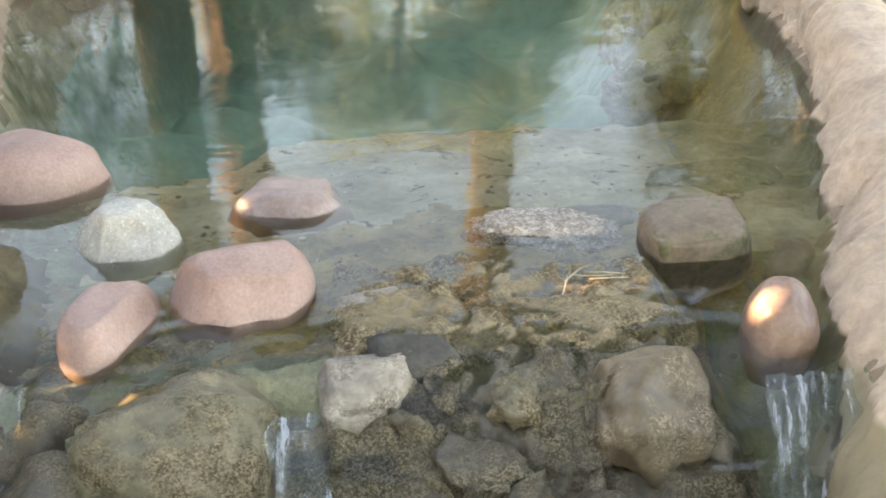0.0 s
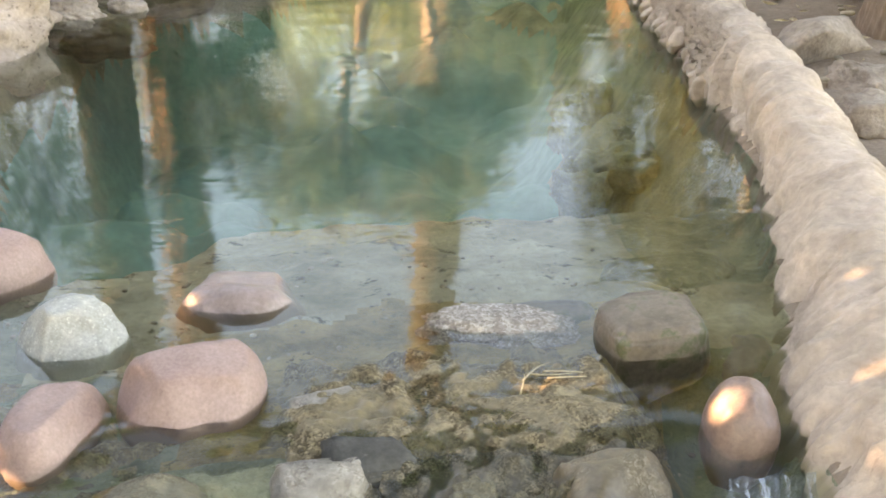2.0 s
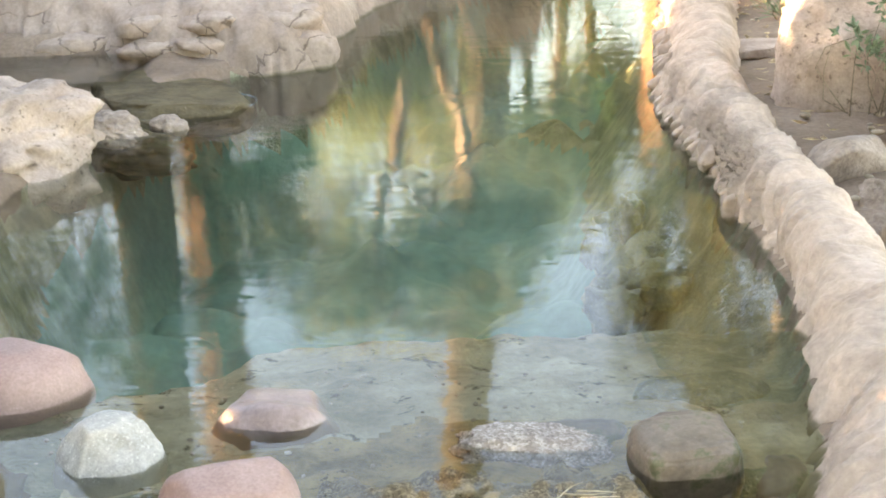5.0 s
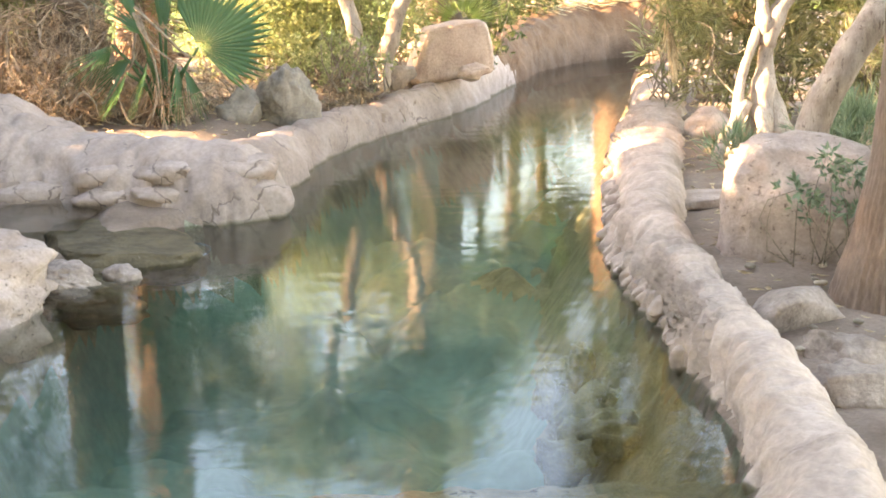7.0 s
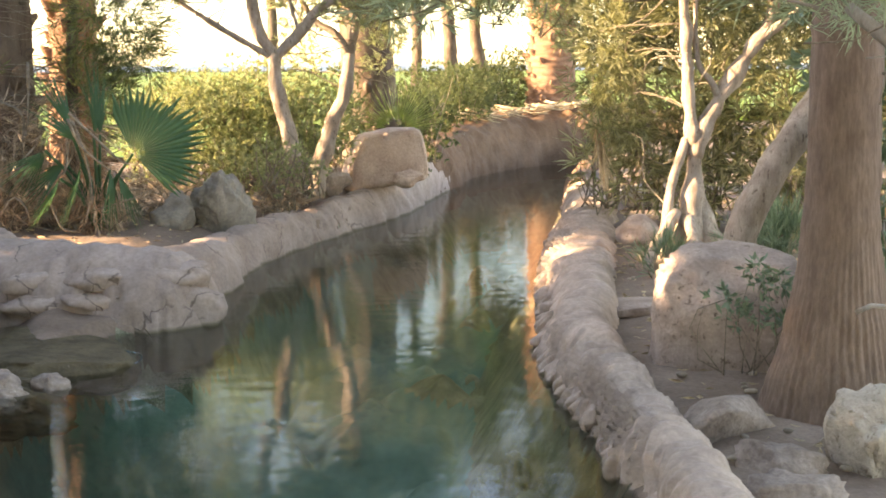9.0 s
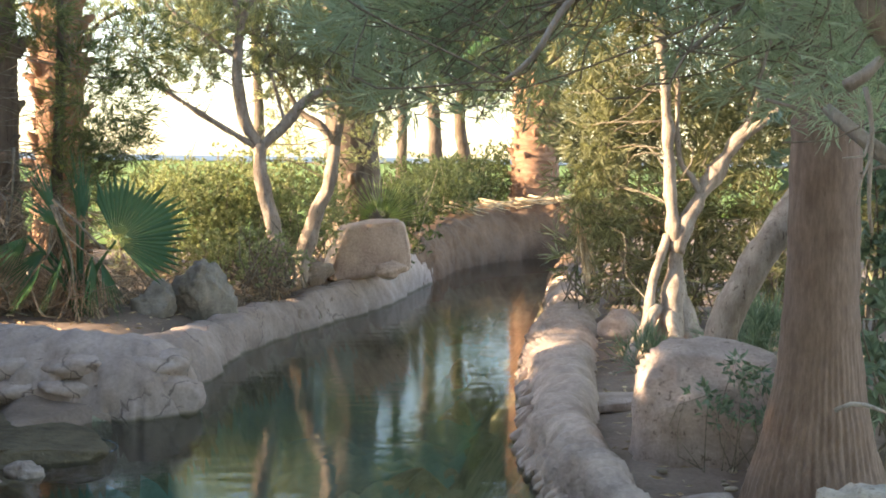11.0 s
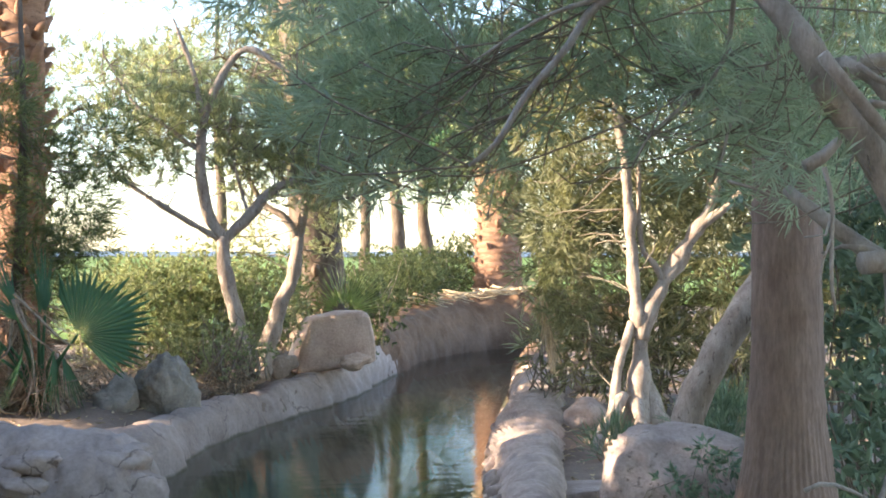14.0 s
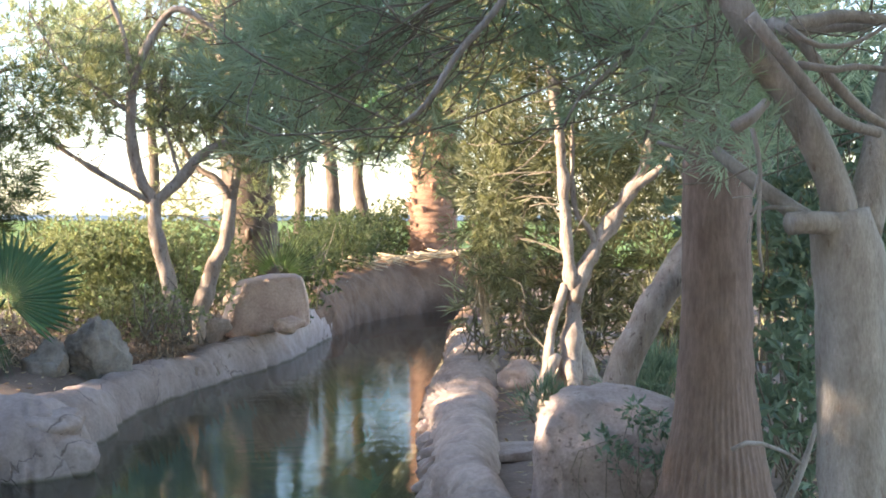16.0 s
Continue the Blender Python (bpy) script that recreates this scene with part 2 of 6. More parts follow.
def water_material(name, tint, wave, wave_scale=5.0, stretch=(1.0, 2.6, 1.0), ior=1.33, current=None, swell=None):
    m, t, b = nodes_of(name)
    n, l = t.nodes, t.links
    n.remove(b)
    co, mp = n.new("ShaderNodeTexCoord"), n.new("ShaderNodeMapping")
    mp.inputs["Scale"].default_value = stretch
    l.new(co.outputs["Object"], mp.inputs["Vector"])
    w1, w2, add = n.new("ShaderNodeTexNoise"), n.new("ShaderNodeTexNoise"), n.new("ShaderNodeMath")
    for tex, s in ((w1, wave_scale), (w2, wave_scale * 5.0)):
        tex.inputs["Scale"].default_value, tex.inputs["Detail"].default_value = s, 0.5
        l.new(mp.outputs[0], tex.inputs["Vector"])
    add.operation = "MULTIPLY_ADD"
    add.inputs[1].default_value = 0.33
    l.new(w2.outputs["Fac"], add.inputs[0])
    l.new(w1.outputs["Fac"], add.inputs[2])
    height_out = add.outputs[0]
    if current:  # livelier ripples where the water draws towards the weir
        sx, run, tex, w3 = n.new("ShaderNodeSeparateXYZ"), n.new("ShaderNodeMapRange"), n.new("ShaderNodeTexNoise"), n.new("ShaderNodeMath")
        l.new(co.outputs["Object"], sx.inputs[0])
        l.new(sx.outputs["Y"], run.inputs["Value"])
        run.inputs["From Min"].default_value, run.inputs["From Max"].default_value = current[1], current[0]
        run.inputs["To Min"].default_value, run.inputs["To Max"].default_value = 0.0, current[2]
        tex.inputs["Scale"].default_value, tex.inputs["Detail"].default_value = 17.0, 2.0
        l.new(co.outputs["Object"], tex.inputs["Vector"])
        w3.operation = "MULTIPLY"
        l.new(tex.outputs["Fac"], w3.inputs[0])
        l.new(run.outputs[0], w3.inputs[1])
        sm = n.new("ShaderNodeMath")
        l.new(w3.outputs[0], sm.inputs[0])
        l.new(height_out, sm.inputs[1])
        height_out = sm.outputs[0]
    if swell:  # stronger ripples towards the open far end
        sy, grow, mul = n.new("ShaderNodeSeparateXYZ"), n.new("ShaderNodeMapRange"), n.new("ShaderNodeMath")
        l.new(co.outputs["Object"], sy.inputs[0])
        l.new(sy.outputs["Y"], grow.inputs["Value"])
        grow.inputs["From Min"].default_value, grow.inputs["From Max"].default_value = swell[0], swell[1]
        grow.inputs["To Min"].default_value, grow.inputs["To Max"].default_value = 1.0, swell[2]
        mul.operation = "MULTIPLY"
        l.new(height_out, mul.inputs[0])
        l.new(grow.outputs[0], mul.inputs[1])
        height_out = mul.outputs[0]
    bp = n.new("ShaderNodeBump")
    bp.inputs["Strength"].default_value, bp.inputs["Distance"].default_value = 1.0, wave
    l.new(height_out, bp.inputs["Height"])
    fr, gl, tp, mix = n.new("ShaderNodeFresnel"), n.new("ShaderNodeBsdfGlossy"), n.new("ShaderNodeBsdfTransparent"), n.new("ShaderNodeMixShader")
    fr.inputs["IOR"].default_value = ior
    gl.inputs["Roughness"].default_value = 0.0
    tp.inputs["Color"].default_value = (*tint, 1)
    l.new(bp.outputs[0], fr.inputs["Normal"])
    l.new(bp.outputs[0], gl.inputs["Normal"])
    l.new(fr.outputs[0], mix.inputs[0])
    l.new(tp.outputs[0], mix.inputs[1])
    l.new(gl.outputs[0], mix.inputs[2])
    l.new(mix.outputs[0], n["Material Output"].inputs["Surface"])
    return m


def crust_material(name, base0, base1, grain0, grain1, cover=0.5, cell=190.0):
    """Rock under a patchy granular crust of dried algae and lime, bare and smooth between the patches."""
    m, t, b = nodes_of(name)
    n, l = t.nodes, t.links
    co = n.new("ShaderNodeTexCoord")

    def noise(scale, detail=4.0):
        tex = n.new("ShaderNodeTexNoise")
        tex.inputs["Scale"].default_value, tex.inputs["Detail"].default_value, tex.inputs["Roughness"].default_value = scale, detail, 0.65
        l.new(co.outputs["Object"], tex.inputs["Vector"])
        return tex

    def ramp(a, b0, c0, c1, src):
        r = n.new("ShaderNodeValToRGB")
        r.color_ramp.elements[0].position, r.color_ramp.elements[1].position = a, b0
        r.color_ramp.elements[0].color, r.color_ramp.elements[1].color = (*c0, 1), (*c1, 1)
        l.new(src, r.inputs[0])
        return r.outputs[0]
    broad, grit, patch, warp = noise(6.0), noise(120.0), noise(8.0, 6.0), noise(110.0, 2.0)
    bare = ramp(0.36, 0.64, base0, base1, broad.outputs["Fac"])
    vo, wob = n.new("ShaderNodeTexVoronoi"), n.new("ShaderNodeVectorMath")
    vo.inputs["Scale"].default_value = cell
    wob.operation = "MULTIPLY_ADD"
    wob.inputs[1].default_value = (0.007, 0.007, 0.007)
    l.new(warp.outputs["Color"], wob.inputs[0])
    l.new(co.outputs["Object"], wob.inputs[2])
    l.new(wob.outputs[0], vo.inputs["Vector"])
    sep = n.new("ShaderNodeSeparateColor")
    l.new(vo.outputs["Color"], sep.inputs[0])
    grains = ramp(0.25, 0.95, grain0, grain1, sep.outputs[0])
    mask = n.new("ShaderNodeMapRange")
    mask.inputs["From Min"].default_value, mask.inputs["From Max"].default_value = 1 - cover - 0.10, 1 - cover + 0.11
    thick = n.new("ShaderNodeMath")
    thick.operation = "MULTIPLY_ADD"
    thick.inputs[1].default_value = 0.25
    l.new(grit.outputs["Fac"], thick.inputs[0])
    l.new(patch.outputs["Fac"], thick.inputs[2])
    sub = n.new("ShaderNodeMath")
    sub.operation = "SUBTRACT"
    sub.inputs[1].default_value = 0.125
    l.new(thick.outputs[0], sub.inputs[0])
    l.new(sub.outputs[0], mask.inputs["Value"])
    mx = n.new("ShaderNodeMix")
    mx.data_type = "RGBA"
    l.new(mask.outputs[0], mx.inputs["Factor"])
    l.new(bare, mx.inputs["A"])
    l.new(grains, mx.inputs["B"])
    blot = n.new("ShaderNodeMix")
    blot.data_type, blot.blend_type = "RGBA", "OVERLAY"
    blot.inputs["Factor"].default_value = 0.55
    l.new(mx.outputs["Result"], blot.inputs["A"])
    l.new(ramp(0.3, 0.7, (0.22,) * 3, (0.78,) * 3, noise(27.0, 6.0).outputs["Fac"]), blot.inputs["B"])
    l.new(blot.outputs["Result"], b.inputs["Base Color"])
    rg = n.new("ShaderNodeMapRange")
    rg.inputs["To Min"].default_value, rg.inputs["To Max"].default_value = 0.42, 0.9
    l.new(mask.outputs[0], rg.inputs["Value"])
    l.new(rg.outputs[0], b.inputs["Roughness"])
    dome = n.new("ShaderNodeMath")
    dome.operation = "MULTIPLY_ADD"
    dome.inputs[1].default_value = -0.8
    l.new(vo.outputs["Distance"], dome.inputs[0])
    l.new(sep.outputs[0], dome.inputs[2])
    hm = n.new("ShaderNodeMath")
    hm.operation = "MULTIPLY"
    l.new(dome.outputs[0], hm.inputs[0])
    l.new(mask.outputs[0], hm.inputs[1])
    hh = n.new("ShaderNodeMath")
    hh.operation = "MULTIPLY_ADD"
    hh.inputs[1].default_value = 1.2
    l.new(broad.outputs["Fac"], hh.inputs[0])
    l.new(hm.outputs[0], hh.inputs[2])
    bp = n.new("ShaderNodeBump")
    bp.inputs["Strength"].default_value, bp.inputs["Distance"].default_value = 0.6, 0.005
    l.new(hh.outputs[0], bp.inputs["Height"])
    l.new(bp.outputs[0], b.inputs["Normal"])
    return m


def fall_material(name):
    """Falling water: clear, with white streaks of air drawn out along the fall."""
    m, t, b = nodes_of(name)
    n, l = t.nodes, t.links
    co, mp, tex, cut = n.new("ShaderNodeTexCoord"), n.new("ShaderNodeMapping"), n.new("ShaderNodeTexNoise"), n.new("ShaderNodeMapRange")
    mp.inputs["Scale"].default_value = (30.0, 6.0, 6.0)
    l.new(co.outputs["Object"], mp.inputs["Vector"])
    l.new(mp.outputs[0], tex.inputs["Vector"])
    tex.inputs["Scale"].default_value, tex.inputs["Detail"].default_value, tex.inputs["Roughness"].default_value = 1.0, 5.0, 0.7
    cut.inputs["From Min"].default_value, cut.inputs["From Max"].default_value = 0.49, 0.72
    cut.inputs["To Min"].default_value, cut.inputs["To Max"].default_value = 0.05, 0.85
    l.new(tex.outputs["Fac"], cut.inputs["Value"])
    b.inputs["Base Color"].default_value = (0.74, 0.80, 0.86, 1)
    b.inputs["Roughness"].default_value = 0.15
    bp, tp, mix = n.new("ShaderNodeBump"), n.new("ShaderNodeBsdfTransparent"), n.new("ShaderNodeMixShader")
    bp.inputs["Strength"].default_value, bp.inputs["Distance"].default_value = 1.0, 0.02
    l.new(tex.outputs["Fac"], bp.inputs["Height"])
    l.new(bp.outputs[0], b.inputs["Normal"])
    tp.inputs["Color"].default_value = (0.80, 0.86, 0.88, 1)
    l.new(cut.outputs[0], mix.inputs[0])
    l.new(tp.outputs[0], mix.inputs[1])
    l.new(b.outputs[0], mix.inputs[2])
    l.new(mix.outputs[0], n["Material Output"].inputs["Surface"])
    return m


M = {
    "soil": surface("soil", (0.17, 0.12, 0.085), (0.30, 0.225, 0.17), 1.6, 0.95, 0.6, 45, (0.40, 0.34, 0.26), 30, 0.68, 0.02),
    "bed": surface("pool_bed", (0.098, 0.205, 0.17), (0.18, 0.31, 0.245), 1.8, 0.9, 0.5, 14, (0.10, 0.20, 0.15), 4, 0.62, 0.04),
    "shelf": surface("shelf_silt", (0.22, 0.19, 0.12), (0.48, 0.42, 0.295), 3.2, 0.8, 0.9, 40, (0.09, 0.07, 0.035), 11, 0.58, 0.03),
    "algae": surface("algae_rock", (0.118, 0.118, 0.07), (0.275, 0.272, 0.175), 7, 0.65, 1.0, 75, (0.32, 0.305, 0.21), 55, 0.60, 0.025),
    "gold_algae": surface("golden_algae", (0.17, 0.12, 0.052), (0.40, 0.295, 0.14), 9, 0.6, 1.0, 70, (0.15, 0.115, 0.055), 40, 0.58, 0.02),
}
M |= {
    "crust": crust_material("crusted_rock", (0.105, 0.09, 0.052), (0.21, 0.178, 0.115), (0.08, 0.058, 0.03), (0.26, 0.205, 0.13), 0.50, 230.0),
    "ledge": crust_material("ledge_rock", (0.16, 0.115, 0.06), (0.29, 0.22, 0.13), (0.10, 0.07, 0.036), (0.32, 0.24, 0.14), 0.52, 170.0),
    "darkcrust": crust_material("wet_crusted_rock", (0.055, 0.045, 0.03), (0.15, 0.12, 0.085), (0.07, 0.055, 0.03), (0.23, 0.185, 0.125), 0.52, 240.0),
    "limecrust": crust_material("lime_crusted_rock", (0.095, 0.068, 0.04), (0.20, 0.15, 0.095), (0.12, 0.09, 0.05), (0.40, 0.33, 0.25), 0.44, 220.0),
    "whitestone": crust_material("whitish_stone", (0.20, 0.165, 0.13), (0.36, 0.305, 0.25), (0.16, 0.125, 0.095), (0.47, 0.40, 0.335), 0.46, 170.0),
    "pebbly": crust_material("pebbly_slab", (0.27, 0.215, 0.18), (0.40, 0.33, 0.285), (0.26, 0.21, 0.175), (0.50, 0.43, 0.375), 0.85, 160.0),
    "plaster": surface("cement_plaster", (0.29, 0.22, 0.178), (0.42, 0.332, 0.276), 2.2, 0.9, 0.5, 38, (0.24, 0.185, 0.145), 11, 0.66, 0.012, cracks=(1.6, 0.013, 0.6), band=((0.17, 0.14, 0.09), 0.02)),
}
M |= {
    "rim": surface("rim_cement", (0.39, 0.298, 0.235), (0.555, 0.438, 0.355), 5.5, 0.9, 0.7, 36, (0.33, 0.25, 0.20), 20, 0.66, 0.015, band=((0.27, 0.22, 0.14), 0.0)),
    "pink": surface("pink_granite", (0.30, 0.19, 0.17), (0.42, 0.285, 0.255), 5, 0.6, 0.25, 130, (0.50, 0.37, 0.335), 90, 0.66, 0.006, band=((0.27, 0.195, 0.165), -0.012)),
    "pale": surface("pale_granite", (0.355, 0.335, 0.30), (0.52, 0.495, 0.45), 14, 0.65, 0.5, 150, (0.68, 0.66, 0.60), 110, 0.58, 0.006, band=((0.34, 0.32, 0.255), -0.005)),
    "wetbrown": surface("wet_brown_stone", (0.13, 0.10, 0.07), (0.27, 0.205, 0.16), 8, 0.5, 0.45, 70, (0.125, 0.12, 0.065), 8, 0.52, 0.01, spec=0.4),
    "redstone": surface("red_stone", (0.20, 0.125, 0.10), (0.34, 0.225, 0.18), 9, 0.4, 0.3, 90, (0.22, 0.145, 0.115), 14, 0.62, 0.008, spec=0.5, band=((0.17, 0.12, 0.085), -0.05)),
}
M |= {
    "wetgrey": surface("wet_grey_stone", (0.055, 0.05, 0.045), (0.125, 0.115, 0.10), 9, 0.85, 0.6, 80, (0.19, 0.17, 0.145), 26, 0.62, 0.006, spec=0.15),
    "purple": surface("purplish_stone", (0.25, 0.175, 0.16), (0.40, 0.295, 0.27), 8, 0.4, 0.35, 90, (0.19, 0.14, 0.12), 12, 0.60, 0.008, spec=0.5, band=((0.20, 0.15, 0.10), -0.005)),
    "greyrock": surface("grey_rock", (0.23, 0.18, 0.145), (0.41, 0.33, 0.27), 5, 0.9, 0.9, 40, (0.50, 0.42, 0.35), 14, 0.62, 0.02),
    # grey rock again, its shade put into darker, greyer colours
    "shaderock": surface("shaded_grey_rock", (0.19, 0.165, 0.13), (0.34, 0.30, 0.245), 6, 0.9, 0.9, 55, (0.36, 0.33, 0.28), 16, 0.62, 0.016),
    "boulder": surface("granite_boulder", (0.31, 0.235, 0.19), (0.50, 0.395, 0.325), 5, 0.9, 1.0, 55, (0.20, 0.15, 0.115), 26, 0.58, 0.014),
    "pitted": surface("pitted_limestone", (0.40, 0.34, 0.27), (0.60, 0.53, 0.43), 9, 0.9, 1.0, 45, (0.20, 0.155, 0.11), 26, 0.58, 0.03),
    "redblock": surface("pink_block", (0.45, 0.32, 0.245), (0.62, 0.47, 0.37), 5, 0.9, 0.9, 50, (0.34, 0.24, 0.18), 18, 0.62, 0.02),
}
M |= {
    # palm bark with shade put into its dark tone
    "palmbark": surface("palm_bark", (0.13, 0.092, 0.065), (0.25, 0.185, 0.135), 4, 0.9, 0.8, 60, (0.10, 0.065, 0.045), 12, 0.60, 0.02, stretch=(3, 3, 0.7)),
    # reddish bark with the low sun's orange put into its colour
    "sunlitbark": surface("sunlit_palm_bark", (0.22, 0.12, 0.07), (0.38, 0.22, 0.135), 4, 0.9, 0.9, 50, (0.12, 0.06, 0.035), 12, 0.60, 0.03, stretch=(1, 1, 3.0)),
    "bark": surface("smooth_bark", (0.28, 0.215, 0.165), (0.50, 0.41, 0.325), 6, 0.85, 1.0, 60, (0.16, 0.115, 0.085), 18, 0.58, 0.014, stretch=(2.5, 2.5, 0.9)),
    "palebark": surface("pale_grey_bark", (0.275, 0.242, 0.196), (0.455, 0.413, 0.35), 6, 0.85, 0.8, 60, (0.25, 0.19, 0.15), 14, 0.62, 0.012, stretch=(2.5, 2.5, 0.9)),
    "furrowbark": surface("furrowed_palm_bark", (0.185, 0.125, 0.09), (0.275, 0.195, 0.145), 3, 0.9, 0.6, 11, (0.165, 0.113, 0.081), 7, 0.62, 0.009, stretch=(9, 9, 2.2)),
    # earthy brown, with the far end's shade put into its dark tone
    "shaded_earthwall": surface("shaded_earthen_wall", (0.13, 0.078, 0.045), (0.23, 0.145, 0.09), 2.2, 0.95, 0.9, 34, (0.13, 0.085, 0.055), 9, 0.62, 0.03),
}
M |= {
    "gravel": surface("gravel", (0.22, 0.175, 0.12), (0.44, 0.37, 0.28), 12, 0.6, 0.4, 80, None, 40, 0.6, 0.005, island=0.4),
    "brush": surface("dry_brush", (0.27, 0.185, 0.12), (0.54, 0.42, 0.29), 20, 0.9, 0.2, 80, island=0.35),
    "moss": surface("mossy_ledge", (0.055, 0.043, 0.023), (0.135, 0.105, 0.058), 6, 0.75, 0.8, 50, (0.19, 0.15, 0.10), 20, 0.63, 0.02, spec=0.25),
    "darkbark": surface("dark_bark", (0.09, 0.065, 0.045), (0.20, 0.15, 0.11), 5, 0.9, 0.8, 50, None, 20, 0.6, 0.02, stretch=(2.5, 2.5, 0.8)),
    "twig": surface("twig_bark", (0.16, 0.13, 0.09), (0.33, 0.28, 0.21), 20, 0.85, 0.2, 80),
}
M |= {
    "dry": surface("dry_straw", (0.40, 0.30, 0.17), (0.62, 0.50, 0.32), 20, 0.85, 0.2, 80, island=0.3),
    "lawn": surface("lawn", (0.10, 0.17, 0.02), (0.18, 0.27, 0.04), 0.8, 0.8, 0.6, 30, (0.20, 0.30, 0.06), 6, 0.6, 0.03),
    "sea": surface("sea", (0.035, 0.055, 0.07), (0.055, 0.08, 0.10), 0.02, 0.4, 0.2, 0.3),
    "needle": foliage("needle_leaves", (0.09, 0.115, 0.06), (0.23, 0.26, 0.13)),
    # grey-green needles, paled to put the sun's glare haze into their colour
    "hazed_needle": foliage("hazed_grey_green_needles", (0.27, 0.335, 0.265), (0.48, 0.56, 0.455), 0.5),
}
M |= {
    # bush leaves darkened so that shade sits in their colour
    "shadeleaf": foliage("shaded_bush_leaves", (0.05, 0.07, 0.035), (0.14, 0.165, 0.08)),
    "midneedle": foliage("feathery_leaves", (0.13, 0.165, 0.10), (0.31, 0.355, 0.23)),
    "willow": foliage("willow_leaves", (0.105, 0.12, 0.06), (0.32, 0.32, 0.18), 0.35),
    "olive": foliage("olive_leaves", (0.225, 0.25, 0.15), (0.46, 0.475, 0.305)),
    "longleaf": foliage("long_dry_leaves", (0.13, 0.145, 0.07), (0.42, 0.40, 0.23), 0.25),
    "hedge": foliage("hedge_leaves", (0.185, 0.215, 0.12), (0.41, 0.435, 0.26)),
    "palmleaf": foliage("palm_leaf", (0.045, 0.115, 0.06), (0.085, 0.175, 0.085), 0.3, 0.5),
    "spiky": foliage("spiky_leaves", (0.12, 0.18, 0.07), (0.25, 0.33, 0.14), 0.4, 0.5),
}
M |= {
    # leaf colour paled and blued to imitate haze over the shrub
    "broad": foliage("broad_leaves", (0.12, 0.18, 0.125), (0.28, 0.36, 0.25), 0.3, 0.4),
    "water": water_material("pond_water", (0.86, 0.88, 0.83), 0.0012, 4.0, (0.8, 2.0, 1.0), current=(2.4, 3.0, 1.1), swell=(4.0, 10.0, 2.1)),
    "fall": fall_material("falling_water"),
}


# ---- the pond's plan ----
RIGHT = [(0.30, 0.82), (0.62, 1.15), (0.74, 1.55), (0.80, 1.9), (0.84, 2.25), (0.90, 2.6), (0.98, 3.0), (1.08, 3.4), (1.15, 3.9), (1.18, 4.5), (1.22, 5.3), (1.22, 5.95), (1.28, 6.6),
         (1.45, 7.5), (1.72, 8.9), (2.08, 10.4), (2.40, 11.7), (2.95, 14.0), (3.45, 16.2), (3.95, 18.0), (4.75, 19.9)]
LEFT = [(3.2, 19.6), (2.35, 17.6), (1.75, 15.6), (1.1, 13.3), (0.5, 11.8), (-0.04, 10.57), (-0.40, 9.5), (-0.52, 8.86), (-0.47, 8.1), (-0.67, 7.55), (-1.0, 7.45),
        (-1.32, 6.9), (-1.5, 6.35), (-1.52, 6.0), (-1.55, 5.7), (-1.58, 4.95), (-1.45, 4.4), (-1.32, 3.9), (-1.25, 3.4), (-1.15, 2.9), (-1.1, 2.3), (-1.1, 1.55), (-0.92, 1.1), (-0.45, 0.80)]
POOL = np.array(RIGHT + LEFT)


def inside_by(x, y):
    """How far inside the pool's edge a place lies; below zero outside."""
    p = np.column_stack([x, y])
    a, b = POOL, np.roll(POOL, -1, 0)
    best, odd = np.full(len(p), 1e9), np.zeros(len(p), bool)
    for (ax, ay), (bx, by) in zip(a, b):
        d = np.array([bx - ax, by - ay])
        t = np.clip(((p - (ax, ay)) @ d) / (d @ d), 0, 1)
        best = np.minimum(best, np.linalg.norm(p - (ax, ay) - t[:, None] * d, axis=1))
        cross = (ay > p[:, 1]) != (by > p[:, 1])
        odd ^= cross & (p[:, 0] < (bx - ax) * (p[:, 1] - ay) / ((by - ay) or 1e-9) + ax)
    return np.where(odd, best, -best)


def bank(x, y):
    """The height of the dry ground."""
    mid = np.interp(y, [0, 3, 6, 9, 12, 16, 20], [0, 0, 0, 0.5, 1.6, 2.7, 4])
    left = np.interp(y, [0, 7, 8.5, 10, 13, 18], [0.12, 0.12, 0.25, 0.28, 0.48, 0.45])
    right = np.interp(y, [0, 4.5, 9, 12, 18], [0.05, 0.05, 0.12, 0.20, 0.42])
    return left + (right - left) * sstep(-0.6, 0.6, x - mid)


